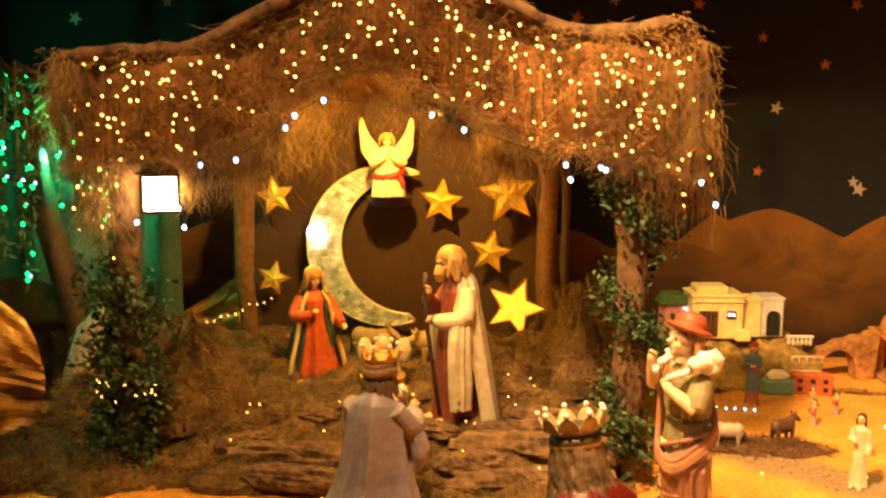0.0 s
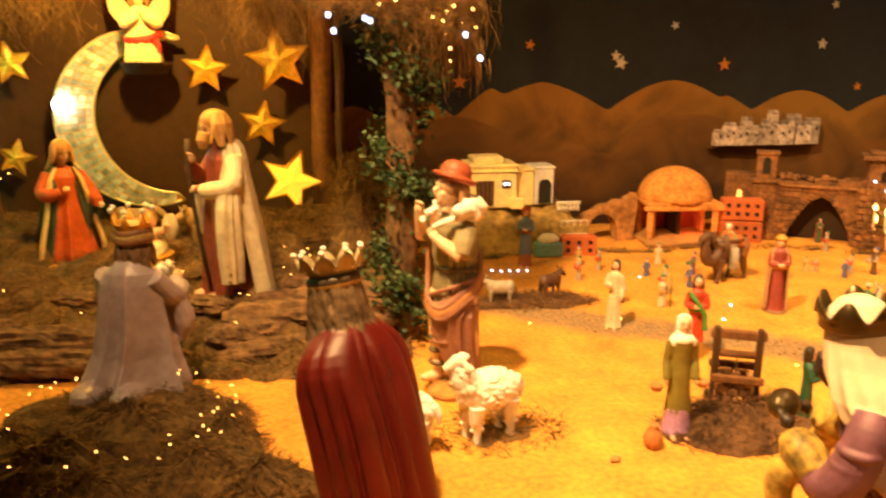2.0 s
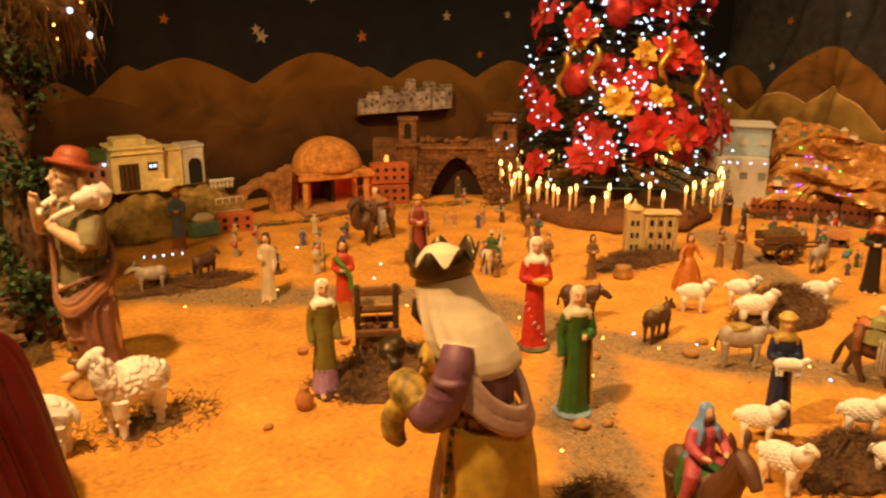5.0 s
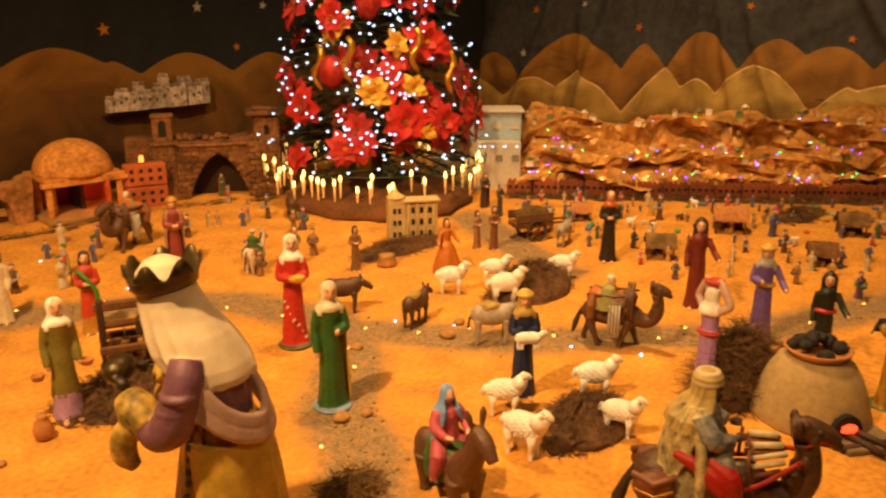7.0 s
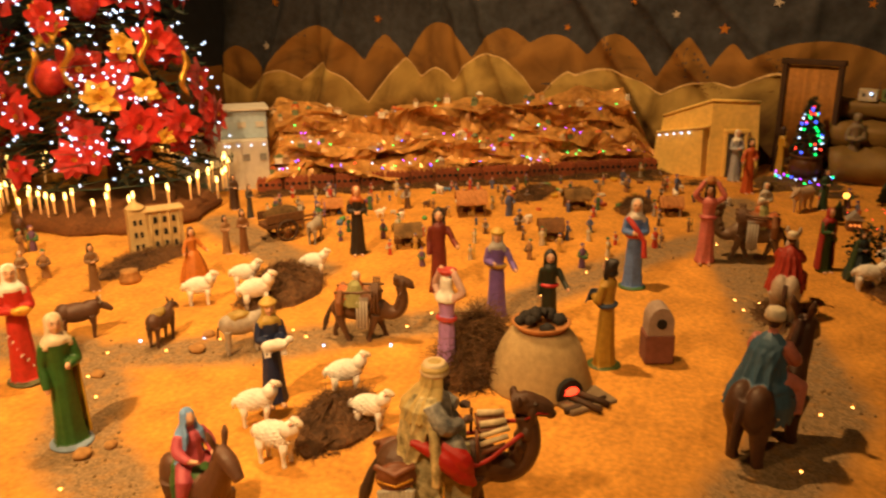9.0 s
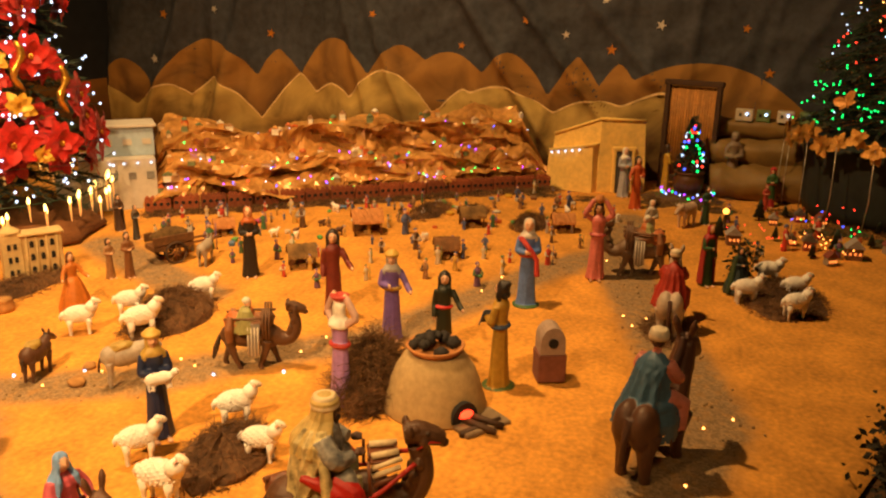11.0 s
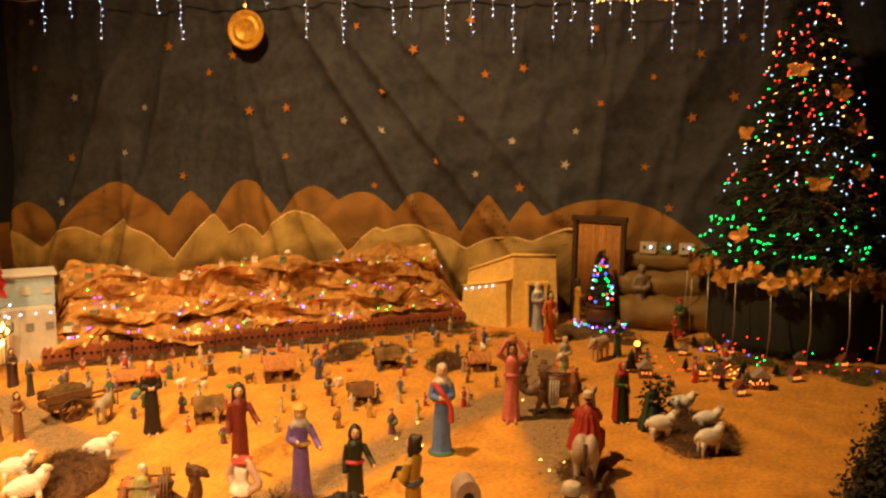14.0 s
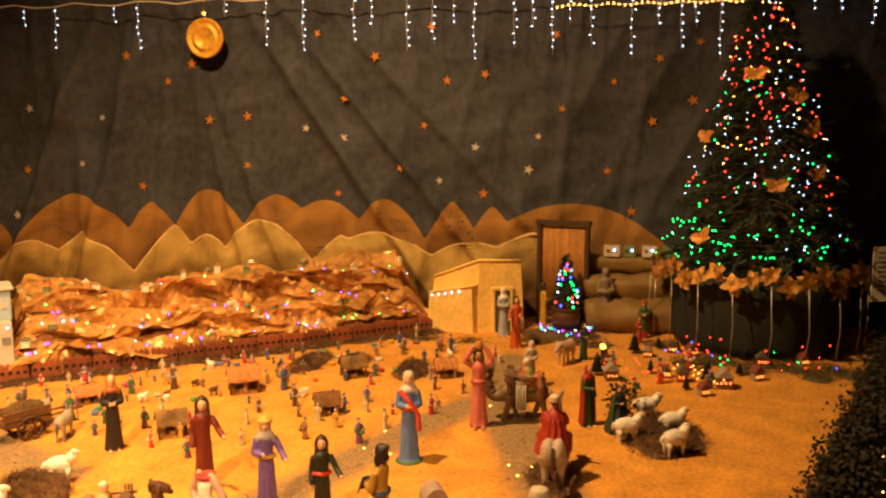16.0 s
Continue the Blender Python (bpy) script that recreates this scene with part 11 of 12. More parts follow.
for u, z, g in STARS_EAST_A + STARS_EAST_B:
    o = part("backdrop_star", star_meshes[g], None, None, at=pose(7.812 - fold_right(u, z), u, z, 0, 0, -90) @ pose(0, 0, 0, 0, SR.uniform(-30, 30), 0) @ Matrix.Scale(SR.uniform(0.8, 1.2), 4))
    tagged(o, "silver card star pinned to the draped cloth" if g else "orange gold card star pinned to the draped cloth", "star", "stars on the backdrop")


def moon_plate():
    ob = thing("moon_plate", "round embossed golden plate hung as a moon", "plate", pose(7.64, 3.08, 2.43, 90, 0, -90))
    part("disc", Shape().lathe([(0.0, 0.02), (0.08, 0.02), (0.09, 0.03), (0.105, 0.03), (0.11, 0.018), (0.14, 0.018), (0.155, 0.03), (0.17, 0.028), (0.175, 0.01), (0.17, 0.0), (0.0, 0.0)], 0, seg=40), glow_gold(), ob)
    for k in range(28):
        a = 2 * math.pi * k / 28
        part("boss", Shape().ball((0.165 * math.cos(a), 0.165 * math.sin(a), 0.026), 0.010, 0, 6, 4), GOLD_PAINT, ob)
    part("cord", Shape().tube([(0, 0.17, 0.01), (0, 0.40, 0.02)], 0.004, 0, 4), GOLD, ob)
    bulbs(ob, [(0.0, 0.21, 0.02)], WARM, 0.014)


def glow_gold():
    return mat("bright_gold_plate", (0.9, 0.429, 0.054), 0.45, 0.35, 0.35, 30, 18, 0.6)


moon_plate()

ICICLES = ((4.49, 2.37), (3.91, 2.58), (3.68, 2.34), (2.86, 2.60), (2.48, 2.33), (2.15, 2.29), (1.70, 2.36), (1.54, 2.47), (1.24, 2.27), (1.02, 2.33), (0.84, 2.48), (0.67, 2.20), (0.34, 2.28), (0.19, 2.44), (0.03, 2.22), (-0.11, 2.47), (-0.28, 2.27), (-0.60, 2.17), (-0.80, 2.43), (-0.98, 2.25), (-1.09, 2.40), (-1.28, 2.15), (-1.96, 2.51), (-2.15, 2.48), (-2.39, 2.39), (5.1, 2.4), (4.8, 2.55))
curtain = thing("icicle_curtain", "curtain of cold white icicle lights along the ceiling edge", "string lights", pose(0, 0, 0))
part("cable", Shape().tube([(7.58, -2.5 + 8.0 * k / 40, 2.74 + 0.02 * math.sin(k * 1.9)) for k in range(41)], 0.006, 0, 5), WHITE, curtain, "white cable")
for u, zl in ICICLES:
    part("drop_wire", Shape().tube([(7.58, u, 2.74), (7.582, u + 0.012, (2.74 + zl) / 2), (7.58, u, zl)], 0.0022, 0, 4), WHITE, curtain)
    z = 2.70
    while z > zl:
        bulbs(curtain, [(7.575, u + SR.uniform(-0.018, 0.018), z)], COLD, 0.0058)
        z -= SR.uniform(0.05, 0.075)
rope = thing("rope_light", "warm rope light along the ceiling edge", "string lights", pose(0, 0, 0))
bulbs(rope, [(7.55, -1.6 + 1.6 * k / 36, 2.60 + 0.012 * math.sin(k)) for k in range(37)], WARM, 0.006)
part("cable", Shape().tube([(7.56, -1.6 + 1.6 * k / 12, 2.60) for k in range(13)], 0.004, 0, 4), WHITE, rope)

# ---- hedge at the display edge ----
for k, (a, b) in enumerate((((3.15, -0.86), (3.9, -1.16)), ((3.9, -1.16), (4.65, -1.46)), ((4.65, -1.46), (5.6, -1.88)), ((5.6, -1.88), (6.7, -2.32)))):
    pts = [(a[0] + (b[0] - a[0]) * i / 6, a[1] + (b[1] - a[1]) * i / 6, 0.10 + 0.02 * math.sin(i * 2 + k)) for i in range(7)]
    garland("edge_hedge", "low dark green artificial hedge along the display edge", [(x - 0.02, y - 0.05, z) for x, y, z in pts], 0.055, 3600, HEDGE, 50 + k, 0.030, "hedge")
cand = thing("border_lights", "warm white lights tucked behind the hedge", "string lights", pose(0, 0, 0))
bulbs(cand, [(4.55 - 0.10 * k, -1.62 + 0.035 * k + 0.03 * math.sin(k * 2), 0.10 + 0.02 * math.cos(k)) for k in range(14)], WARM, 0.0035)
part("wire", Shape().tube([(4.55 - 0.10 * k, -1.62 + 0.035 * k, 0.09) for k in range(14)], 0.003, 0, 4), WIRE, cand)


# ---- green corner beside the stable ----
def green_corner():
    rng = random.Random(33)
    ob = thing("willow_tree", "drooping dark tree hung with green and white lights", "tree", pose(-2.25, 4.25, 0.0))
    part("trunk", Shape().tube([(0.25, 0, 0), (0.22, 0.03, 0.5), (0.05, 0.05, 1.1), (0.0, 0.0, 1.75)], [0.10, 0.075, 0.07, 0.04], 0, 11, rough=0.4), DARK_WOOD, ob, "dark twisted trunk")
    part("root", Shape().tube([(0.33, -0.2, 0), (0.30, -0.18, 0.3), (0.36, -0.14, 0.52), (0.44, -0.12, 0.64)], [0.10, 0.06, 0.06, 0.03], 0, 11, rough=0.7), mat("pale_bark", (0.42, 0.36, 0.30), 0.9, 0, 0.4, 30, 5, 0.8), ob, "pale weathered root stump")
    lv, tw = Shape(), Shape()
    tips = []
    for k in range(44):
        a = rng.uniform(0, 6.28)
        reach = rng.uniform(0.2, 0.52)
        pts = [Vector((0, 0, 1.75 + rng.uniform(-0.2, 0.15))), Vector((0.6 * reach * math.cos(a), 0.6 * reach * math.sin(a), 1.82 + rng.uniform(-0.1, 0.1))), Vector((reach * math.cos(a), reach * math.sin(a), 1.45)), Vector((reach * 1.05 * math.cos(a), reach * 1.05 * math.sin(a), rng.uniform(0.75, 1.15)))]
        tw.tube(pts, [0.012, 0.008, 0.005, 0.002], 0, 4)
        tips += [(pts[1].lerp(pts[2], rng.random())), pts[2].lerp(pts[3], rng.random()), pts[2].lerp(pts[3], rng.random())]
        for _ in range(70):
            i = rng.choice((1, 2, 2))
            p = pts[i].lerp(pts[i + 1], rng.random())
            d = Vector((rng.uniform(-1, 1), rng.uniform(-1, 1), rng.uniform(-1.4, 0.3))).normalized()
            sd = d.orthogonal().normalized() * 0.008
            ln = rng.uniform(0.03, 0.06)
            lv.add([p, p + d * ln * 0.5 + sd, p + d * ln, p + d * ln * 0.5 - sd], [(0, 1, 2, 3)], 0, False)
    part("branch", tw, WOOD, ob)
    tagged(part("leaves", lv, LEAF, ob), kind="stuff")
    lights = thing("tree_lights", "green lights in the drooping tree", "string lights", pose(-2.25, 4.25, 0.0))
    bulbs(lights, [p + Vector((0.02, -0.03, 0)) for p in tips], GREEN_BULB, 0.009)
    lights2 = thing("tree_lights", "cold white lights in the drooping tree", "string lights", pose(-2.25, 4.25, 0.0))
    bulbs(lights2, [p + Vector((0.03, -0.02, 0.02)) for p in tips[1::3]], COLD, 0.006)
    # an added cloth panel catches the light behind the branches, the glow's green in its colour
    s = Shape()
    rows = []
    for i in range(30):
        x = -3.0 + 1.35 * i / 29
        rows.append([(x, 4.75 + 0.05 * math.sin(i * 1.1), z) for z in (0.2, 0.8, 1.4, 1.75 - 0.02 * i)])
    s.rows(rows, 0, closed=False)
    tagged(part("green_cloth", s, mat("green_glow_tint", (0.05, 0.09, 0.07), 0.85, 0, 0.3, 20, 3, 0.2)), "added cloth coloured for the green glow behind the drooping tree", "cloth")
    # folded kraft paper rock
    rows = []
    for i in range(26):
        u = i / 25
        row = []
        for j in range(30):
            v = j / 29
            n = 1 - abs(noise.noise((u * 4, v * 5, 3)))
            row.append((-2.75 + 0.62 * u + 0.10 * n * math.sin(v * 3), 4.02 - 0.18 * math.sin(u * math.pi) - 0.12 * n, 0.72 * v * (0.75 + 0.4 * math.sin(u * math.pi) + 0.12 * n)))
        rows.append(row)
    tagged(part("paper_rock", Shape().rows(rows, 0, closed=False, smooth=False), KRAFT), "folded brown kraft paper rock beside the tree", "paper rock")
    # dark sheet behind the rock, its colour stands for the shade of a hollow
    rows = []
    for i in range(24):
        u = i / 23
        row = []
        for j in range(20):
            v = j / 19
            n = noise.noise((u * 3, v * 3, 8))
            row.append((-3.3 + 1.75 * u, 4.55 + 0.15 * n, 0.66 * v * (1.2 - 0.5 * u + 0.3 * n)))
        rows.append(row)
    tagged(part("dark_bank", Shape().rows(rows, 0, closed=False), mat("hollow_shade", (0.03, 0.0156, 0.0063), 0.95, 0, 0.4, 20, 4, 0.6)), "dark sheet in place of the shaded hollow behind the paper rock", "bank")
    # a tall folded paper slope behind the lantern
    rows = []
    for i in range(22):
        u = i / 21
        row = []
        for j in range(18):
            v = j / 17
            n = 1 - abs(noise.noise((u * 3 + 5, v * 4, 13)))
            row.append((-1.75 + 0.95 * u + 0.05 * n, 5.05 - 0.10 * n - 0.12 * v, 0.15 + v * (0.25 + 0.62 * u + 0.05 * n)))
        rows.append(row)
    tagged(part("paper_slope", Shape().rows(rows, 0, closed=False, smooth=False), KRAFT), "pale brown folded paper slope beside the stable", "paper rock")
    for k, (x, z) in enumerate(((-2.45, 0.72), (-2.38, 0.5), (-2.5, 0.3))):
        garland("trailing_plant", "trailing green plant on the paper rock", [(x, 3.80, z), (x - 0.06, 3.76, z - 0.12), (x + 0.03, 3.74, z - 0.25)], 0.035, 60, mat("fresh_leaf", (0.05, 0.13, 0.03), 0.5, 0, 0.3, 20, 5, 0.1), 70 + k, 0.05, "plant")
    for x, y, rx, h in ((-2.3, 3.75, 0.28, 0.09), (-1.95, 3.65, 0.25, 0.08), (-2.7, 3.7, 0.3, 0.1), (-1.75, 4.3, 0.25, 0.5), (-1.85, 3.95, 0.2, 0.25)):
        clump("moss_clump", "tangled brown moss at the foot of the dark hollow", x, y, rx, rx * 0.8, h, mound(x, y) - 0.01, 220, None, int(90 + x * 10 + y))


green_corner()


# ---- the crowd of tiny figures ----
TINY = []
PAL = ((0.5, 0.05, 0.03), (0.55, 0.48, 0.36), (0.08, 0.10, 0.22), (0.12, 0.06, 0.03), (0.3, 0.16, 0.07), (0.05, 0.14, 0.06), (0.5, 0.30, 0.06), (0.35, 0.3, 0.26), (0.16, 0.08, 0.18))


def tiny_mesh(k):
    """A thumb-high painted clay figure."""
    s = Shape()
    rng = random.Random(k + 200)
    s.lathe([(0.02, 0), (0.16, 0.0), (0.155, 0.06), (0.13, 0.25), (0.105, 0.45), (0.115, 0.58), (0.15, 0.72), (0.06, 0.79), (0.05, 0.82)], 0, seg=14, squash=0.75, folds=7, deep=0.12, upto=0.9)
    s.ball((0, 0, 0.90), (0.085, 0.085, 0.10), 1, 8, 6)
    s.ball((0, 0.02, 0.935), (0.092, 0.095, 0.085), 2, 8, 5)
    for sd in (-1, 1):
        s.tube([(sd * 0.14, 0, 0.68), (sd * 0.20, -0.06, 0.52), (sd * 0.08, -0.18, 0.5)], [0.05, 0.05, 0.035], 3, 5)
    if k % 4 == 0:
        s.ball((0.0, -0.24, 0.5), (0.12, 0.09, 0.09), 3, 7, 5)
    elif k % 4 == 1:
        s.tube([(0.2, -0.15, 0.0), (0.19, -0.15, 1.0)], 0.02, 2, 4)
    return mesh_of("tiny_figure", s, [paint(PAL[k % 9]), SKIN, paint(PAL[(k * 3 + 2) % 9]), paint(PAL[(k * 5 + 1) % 9])])


TINY = [tiny_mesh(k) for k in range(14)]
SPOTS_A = ((4.64, 2.07), (4.51, 1.79), (4.48, 1.44), (4.99, 1.56), (5.39, 1.56), (5.12, 1.39), (4.89, 1.17), (5.13, 1.16), (5.08, 0.95), (4.86, 0.78), (5.78, 1.08), (5.79, 1.26), (5.57, 0.64), (5.50, 0.45), (6.41, 0.68), (5.62, 0.10), (6.47, -0.25), (6.52, -0.42), (5.61, -0.58), (5.91, -0.75), (6.25, -0.97), (5.88, -1.03), (4.63, 0.86), (4.66, 2.53), (5.16, 2.46), (5.13, 2.75), (5.30, 2.25), (4.72, 2.01))
SPOTS_B = ((2.91, 3.35), (2.90, 3.23), (3.28, 4.28), (3.42, 4.12), (3.55, 3.78), (3.33, 3.33), (2.15, 3.81), (1.96, 3.90), (3.71, 4.70), (1.99, 4.60), (2.08, 4.50), (2.30, 4.33), (3.33, 4.26), (3.52, 4.20), (3.64, 4.16), (3.61, 3.76), (6.01, -0.88), (5.86, -1.05), (6.27, -0.47), (2.45, 4.1), (2.6, 4.35), (2.25, 4.0), (2.95, 4.4), (3.05, 4.15), (2.5, 4.6), (1.9, 4.35))
TR = random.Random(44)


def tiny(x, y, h=None):
    h = h or TR.uniform(0.085, 0.17)
    o = part("tiny_figure", TR.choice(TINY), None, None, at=pose(x, y, mound(x, y) - 0.002, 0, 0, TR.uniform(-120, 20)) @ Matrix.Scale(h, 4))
    return tagged(o, "thumb-high painted clay villager on the sand", "tiny figurine", "tiny villagers")


for x, y in SPOTS_A + SPOTS_B:
    tiny(x, y)
taken = [(4.3, 2.05), (3.98, 1.39), (3.8, 1.02), (3.75, 0.76), (4.95, 0.28), (4.43, 0.55), (4.36, -0.15), (5.1, 0.0)] + list(SPOTS_A)
count = 0
while count < 82:
    u, v = TR.random(), TR.random()
    p = A0.lerp(A1, u) - INTO * (0.16 + 1.75 * v ** 1.3)
    x, y = p.x, p.y
    if x < 4.2 + 0.3 * (y - 1.5) or y < -0.2 or math.hypot(x - 4.6, y - 4.1) < 1.0 or any(math.hypot(x - a, y - b) < 0.10 for a, b in taken):
        continue
    taken.append((x, y))
    tiny(x, y, TR.uniform(0.05, 0.12))
    count += 1


def hut(x, y, turn, s=1.0, red=False):
    ob = thing("stable_hut", "tiny open wooden hut with a thatched roof" if not red else "tiny market hut with an orange-red roof", "toy hut", pose(x, y, mound(x, y), 0, 0, turn), "tiny huts on the sand")
    w, d, h = 0.16 * s, 0.10 * s, 0.09 * s
    for sx in (-1, 1):
        for sy in (-1, 1):
            part("post", Shape().tube([(sx * w / 2, sy * d / 2, 0), (sx * w / 2, sy * d / 2, h)], 0.006 * s, 0, 5), WOOD, ob)
    hr = random.Random(int(x * 91 + y * 37))
    for sy in (-1, 1):
        q = Shape()
        rows = [[(-w * 0.60 + w * 1.2 * i / 12, sy * d * 0.80 * v + 0.004 * hr.uniform(-1, 1), h + 0.055 * s * (1 - v ** 1.5) + t + 0.005 * s * hr.uniform(-1, 1)) for i in range(13)] for v, t in ((0, 0.012), (0.35, 0.014), (0.7, 0.012), (1.0, 0.004), (1.04, -0.008), (0.7, -0.004), (0.0, -0.002))]
        q.rows(rows, 0, closed=False, smooth=False)
        part("roof_slope", q, CLAY if red else (THREAD, STRAW_BODY, WOOD)[int(x * 10) % 3], ob)
    part("back_wall", Shape().box((0, d / 2, h / 2), (w, 0.006, h), 0), WOOD, ob)
    part("manger", Shape().box((0, -0.01, 0.015), (w * 0.3, d * 0.3, 0.03), 0, 0.004), STRAND, ob)


for x, y, t, s, r in ((5.33, 1.80, -60, 1.05, True), (4.55, 1.86, -55, 0.85, False), (5.02, 1.16, -65, 0.8, False), (5.75, 1.22, -60, 0.9, False), (5.85, 0.62, -70, 0.8, True), (4.95, 2.62, -50, 0.7, True)):
    hut(x, y, t, s, r)
CLUTTER = [paint(c) for c in ((0.10, 0.35, 0.10), (0.55, 0.12, 0.03), (0.6, 0.35, 0.03), (0.5, 0.06, 0.2), (0.6, 0.55, 0.45), (0.25, 0.12, 0.05), (0.1, 0.2, 0.4))]
for k in range(46):
    u = TR.uniform(0.02, 0.95)
    p = A0.lerp(A1, u) - INTO * TR.uniform(0.2, 1.0)
    x, y = p.x, p.y
    if x < 4.2 or any(math.hypot(x - a, y - b) < 0.05 for a, b in taken):
        continue
    w = TR.uniform(0.03, 0.07)
    if k % 3 == 0:
        s, nm, lab = Shape().box((0, 0, 0.02), (w, w * 0.7, 0.012), 0, 0.003).box((-w * 0.35, 0, 0.008), (0.008, w * 0.6, 0.016), 0).box((w * 0.35, 0, 0.008), (0.008, w * 0.6, 0.016), 0), "toy_table", "tiny coloured market table on the sand"
    elif k % 3 == 1:
        s, nm, lab = Shape().lathe([(0.01, 0), (w * 0.35, 0), (w * 0.45, w * 0.4), (w * 0.4, w * 0.42), (0.01, w * 0.25)], 0, seg=10), "toy_basket", "tiny round basket on the sand"
    else:
        s, nm, lab = Shape().ball((0, 0, w * 0.2), (w * 0.6, w * 0.35, w * 0.28), 0, 9, 6, 0.3), "toy_sack", "tiny bundle of goods lying on the sand"
    tagged(part(nm, s, TR.choice(CLUTTER), None, at=pose(x, y, mound(x, y) - 0.001, 0, 0, TR.uniform(0, 180))), lab, nm.replace("_", " "), "tiny market goods")
for k in range(16):
    u = TR.random()
    p = A0.lerp(A1, u) - INTO * TR.uniform(0.2, 1.2)
    if p.x < 4.3:
        continue
    beast("tiny_animal", "tiny grazing animal on the sand", p.x, p.y, TR.uniform(0.04, 0.06), TR.uniform(0, 360), TR.choice((WOOL, BROWN_COAT, GREY_COAT)), TR.choice(("sheep", "donkey")), "tiny animals")
# moss verge before the brick row
for k in range(15):
    p = A0.lerp(A1, (k + 0.5) / 15) - INTO * 0.10
    clump("moss_verge", "strip of dry moss along the brick row", p.x, p.y, 0.11, 0.06, 0.022, mound(p.x, p.y) - 0.004, 60, None, 300 + k, "moss", 0.05, -53)
for k in range(12):
    x = 1.3 + 2.9 * k / 11
    clump("moss_verge", "strip of dry brown moss along the model houses", x, 4.92 - 0.02 * (k % 3) - max(0, x - 3.3) * 0.45, 0.14, 0.05, 0.02, -0.004, 50, None, 330 + k, "moss", 0.05)
for x, y in ((6.75, 0.6), (6.9, 0.1), (6.85, -0.35), (6.8, 0.95), (6.9, -0.85)):
    clump("moss_verge", "strip of dry moss before the temple", x, y, 0.10, 0.16, 0.03, -0.004, 80, None, int(400 + y * 20), "moss", 0.05)
# lit toy village by the tall tree
for k, (x, y, s) in enumerate(((5.95, -0.45, 1.1), (6.63, -1.03, 0.9), (5.97, -0.90, 1.0), (5.89, -1.14, 1.2), (6.09, -1.37, 0.9), (6.45, -1.47, 0.9), (6.79, -1.61, 1.1), (6.51, -1.75, 0.8), (6.69, -0.90, 0.9), (6.54, -0.72, 0.8), (5.70, -0.99, 0.8), (6.04, -0.80, 0.7))):
    t = thing("lit_cottage", "tiny winter cottage with warm lit windows", "toy house", pose(x, y, mound(x, y), 0, 0, -80 + 20 * math.sin(k * 2)), "lit winter village")
    w, h = 0.075 * s, 0.062 * s
    part("wall", Shape().box((0, 0, h / 2), (w, w * 0.8, h), 0, 0.003), paint(((0.18, 0.09, 0.05), (0.3, 0.25, 0.2), (0.25, 0.06, 0.04))[k % 3]), t)
    part("roof", Shape().plate([(-w * 0.62, 0), (w * 0.62, 0), (0, h * 0.75)][::-1], w * 0.95, 0, Matrix.Translation((0, 0, h))), paint(((0.35, 0.32, 0.3), (0.2, 0.05, 0.03), (0.12, 0.10, 0.08))[k % 3]), t)
    part("chimney", Shape().box((w * 0.25, 0, h * 1.5), (0.016, 0.016, 0.05), 0, 0.002), BRICK, t)
    holes("window", t, ((-w * 0.3, h * 0.55), (0, h * 0.55), (w * 0.3, h * 0.55)), 0.010, 0.014, pose(0, -w * 0.4 - 0.003, 0), glow("cottage_window", (1.0, 0.28, 0.05), 1.6))
    f = thing("toy_fir", "tiny dark toy fir beside a cottage", "toy tree", pose(x + 0.10, y + 0.09, mound(x, y)) @ Matrix.Scale(0.7 + 0.5 * (k % 3 == 0), 4), "lit winter village")
    part("trunk", Shape().tube([(0, 0, 0), (0, 0, 0.03)], 0.006, 0, 5), WOOD, f)
    part("crown", Shape().lathe([(0.008, 0.02), (0.035, 0.022), (0.02, 0.05), (0.028, 0.052), (0.014, 0.08), (0.02, 0.082), (0.002, 0.13)], 0, seg=11, folds=5, deep=0.2, upto=1), PINE, f)
EMBER_BULB = glow("ember_bulb", (1.0, 0.30, 0.05), 8)
vl = thing("village_lights", "warm and red lights scattered in the winter village", "string lights", pose(0, 0, 0))
for k in range(44):
    bulbs(vl, [((6.02, 5.93, 6.04)[k % 3] + TR.gauss(0, 0.09), (-0.94, -1.05, -0.62)[k % 3] + TR.gauss(0, 0.09), TR.uniform(0.02, 0.09))], (EMBER_BULB, EMBER_BULB, RED_BULB)[k % 3], 0.0035)
foliage = [(5.12, -0.46, 0.04), (5.13, -0.48, 0.12), (5.13, -0.5, 0.20)]
garland("toy_fir", "small dark artificial fir behind the shepherds", foliage, 0.032, 360, PINE, 90, 0.03, "toy tree")
# mossy ground under the tall tree, the green light put into its colour
for k in range(9):
    x, y = 6.28 + 0.10 * math.sin(k * 2.2), -2.02 + 0.13 * k
    clump("moss_verge", "brown moss before the tree table, coloured as if lit green", x + 0.06 * k * 0.5, y, 0.16, 0.12, 0.03, mound(x, y) - 0.004, 90, mat("green_lit_moss", (0.05, 0.05, 0.015), 0.95, 0, 0.5, 45, 6, 0.8, second=(0.10, 0.09, 0.03)), 360 + k, "moss", 0.05)
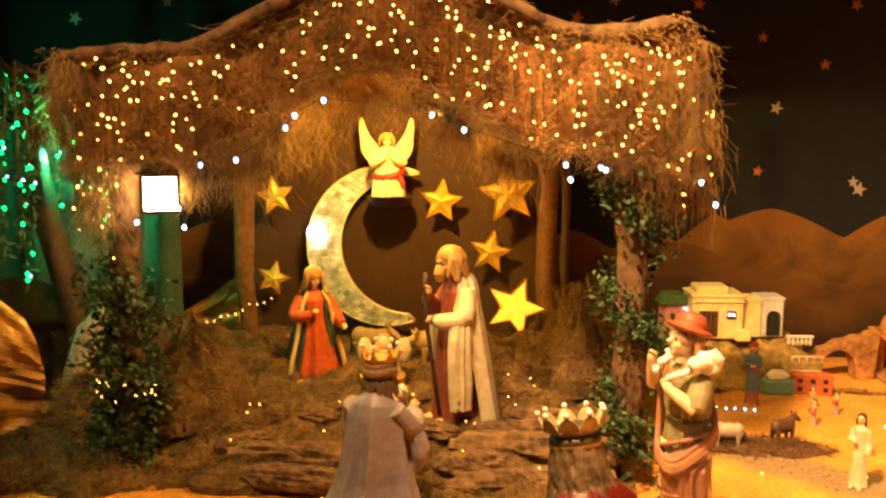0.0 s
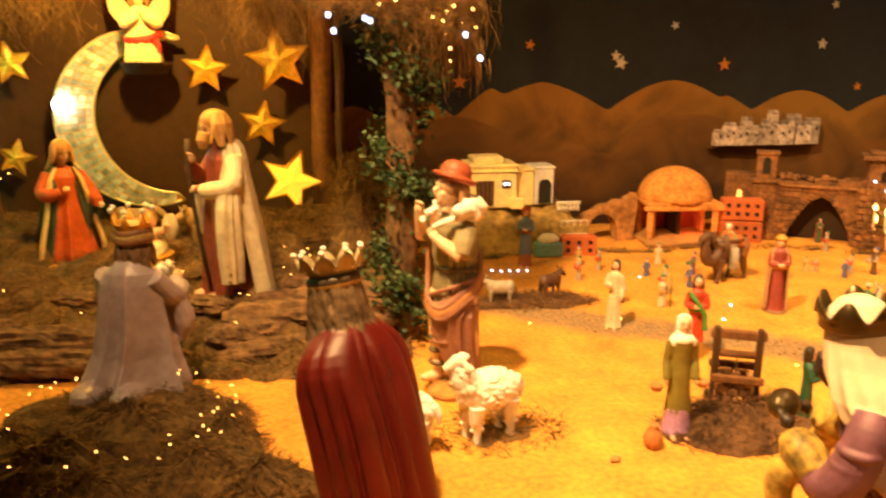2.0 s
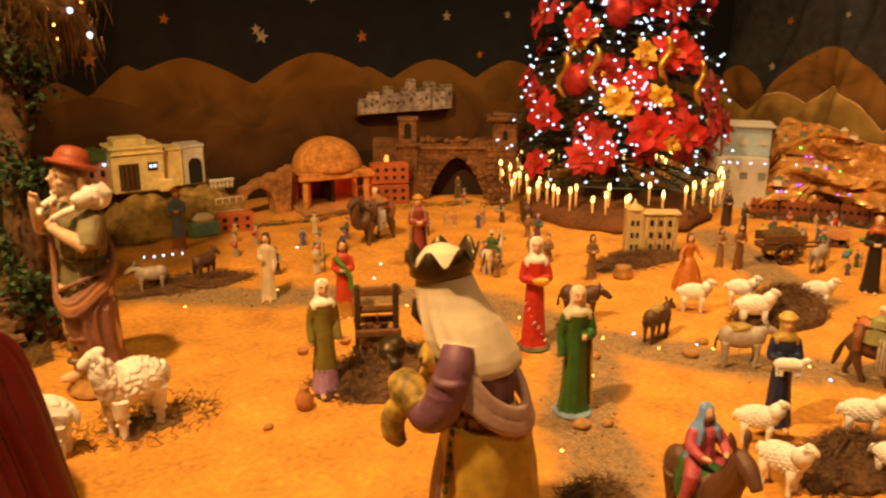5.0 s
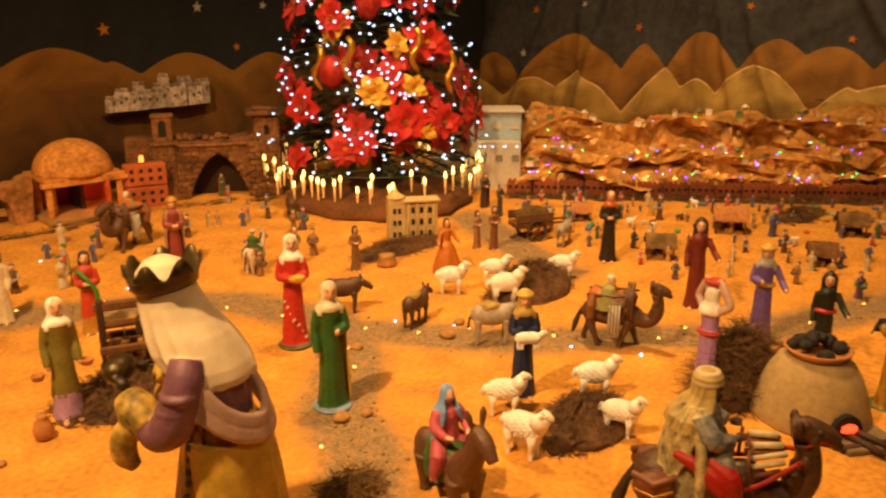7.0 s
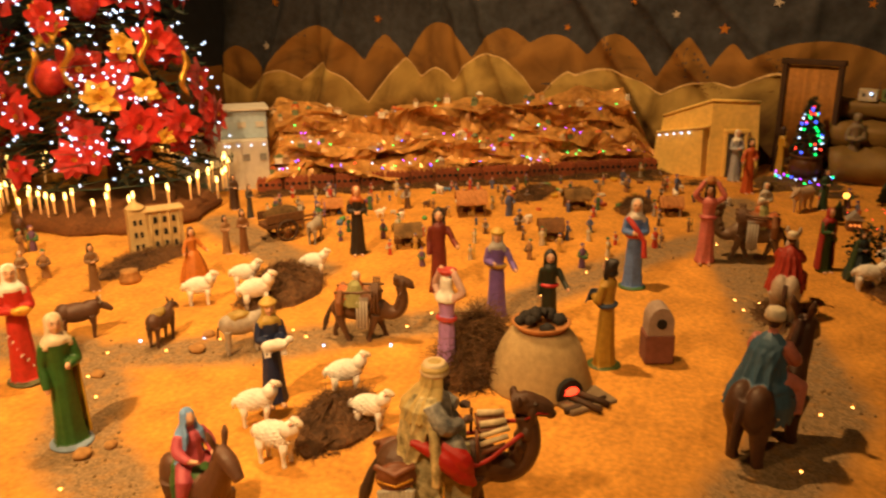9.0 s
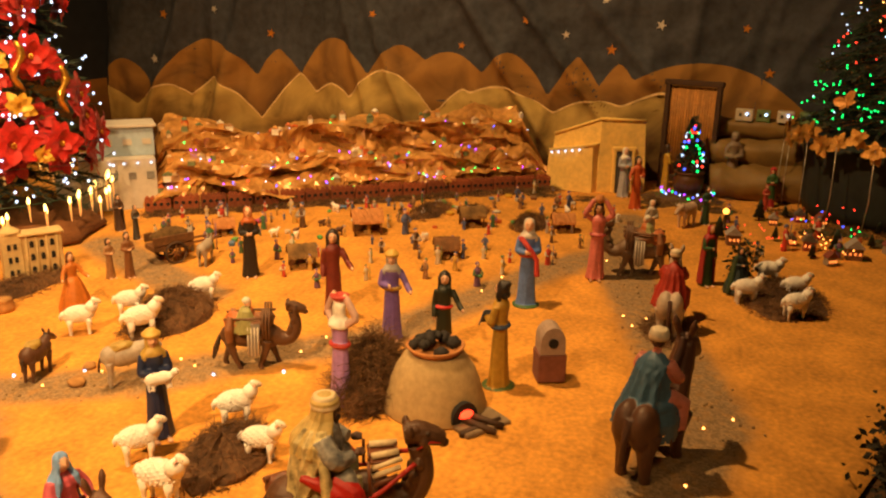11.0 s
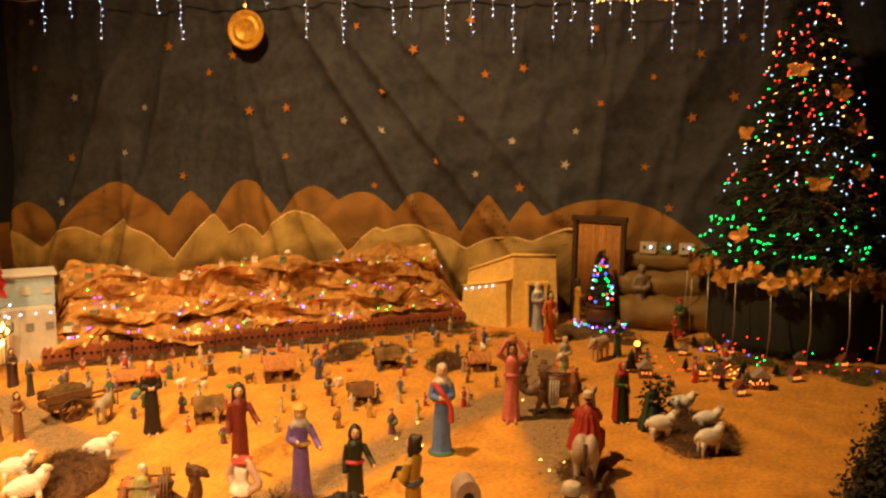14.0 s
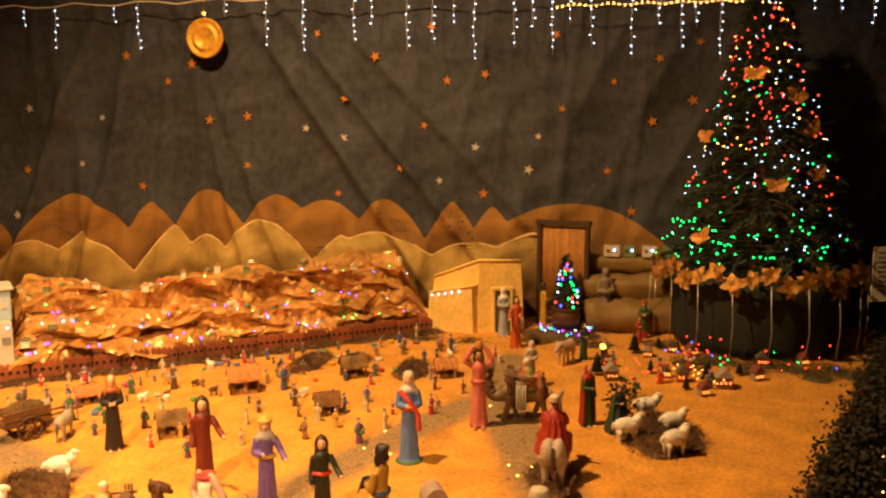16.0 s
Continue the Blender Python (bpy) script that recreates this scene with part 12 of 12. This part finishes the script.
# lights lying on the sand
sandl = thing("sand_lights", "white fairy lights half buried along the sand tracks", "string lights", pose(0, 0, 0))
for half, line in TRACKS[:3]:
    for (ax, ay), (bx, by) in zip(line, line[1:]):
        for _ in range(2):
            t = TR.random()
            x, y = ax + (bx - ax) * t + TR.uniform(-0.14, 0.14), ay + (by - ay) * t + TR.uniform(-0.14, 0.14)
            bulbs(sandl, [(x, y, mound(x, y) + 0.003)], WARM, 0.0045)
bulbs(sandl, [(2.92, 2.28, 0.008), (3.05, 2.05, 0.008), (3.2, 1.55, 0.008), (3.32, 1.3, 0.008), (3.5, 1.12, 0.008), (2.35, 3.55, 0.008), (2.5, 3.75, 0.008), (2.25, 4.3, 0.008), (1.5, 4.55, 0.01), (1.55, 4.55, 0.01), (1.6, 4.54, 0.01), (1.65, 4.53, 0.01), (1.45, 4.57, 0.01)], COLD, 0.006)
# loose stones along the tracks
stones = Shape()
for half, line in TRACKS:
    for (ax, ay), (bx, by) in zip(line, line[1:]):
        for _ in range(24):
            t = TR.random()
            x, y = ax + (bx - ax) * t + TR.gauss(0, half * 0.8), ay + (by - ay) * t + TR.gauss(0, half * 0.8)
            r = TR.uniform(0.003, 0.009)
            stones.ball((x, y, mound(x, y) + r * 0.3), (r, r * 0.8, r * 0.6), 0, 5, 3, 0.4, 4)
tagged(part("gravel", stones, mat("grey_gravel", (0.26, 0.164, 0.0675), 0.9, 0, 0.4, 60, 9, 0.2)), "loose grey gravel strewn along the sand tracks", "gravel", kind="stuff")
for k, (x, y, r) in enumerate(((2.18, 1.80, 0.035), (2.26, 1.76, 0.025), (2.95, 2.0, 0.04), (2.75, 2.52, 0.045), (3.08, 2.05, 0.03), (1.3, 2.35, 0.02), (2.62, 2.2, 0.03))):
    tagged(part("loose_stone", Shape().ball((0, 0, r * 0.35), (r, r * 0.8, r * 0.5), 0, 10, 7, 0.35, 3), SANDSTONE, None, at=pose(x, y, mound(x, y), 0, 0, 40 * k)), "loose tan stone beside the gravel track", "stone", "loose stones")
# a can at every spot, all out of view, the added fill too
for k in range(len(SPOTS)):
    fx = thing("unseen_spotlight", "small black spotlight assumed out of view at the ceiling", "spotlight", Matrix.Translation(SPOTS[k][0]))
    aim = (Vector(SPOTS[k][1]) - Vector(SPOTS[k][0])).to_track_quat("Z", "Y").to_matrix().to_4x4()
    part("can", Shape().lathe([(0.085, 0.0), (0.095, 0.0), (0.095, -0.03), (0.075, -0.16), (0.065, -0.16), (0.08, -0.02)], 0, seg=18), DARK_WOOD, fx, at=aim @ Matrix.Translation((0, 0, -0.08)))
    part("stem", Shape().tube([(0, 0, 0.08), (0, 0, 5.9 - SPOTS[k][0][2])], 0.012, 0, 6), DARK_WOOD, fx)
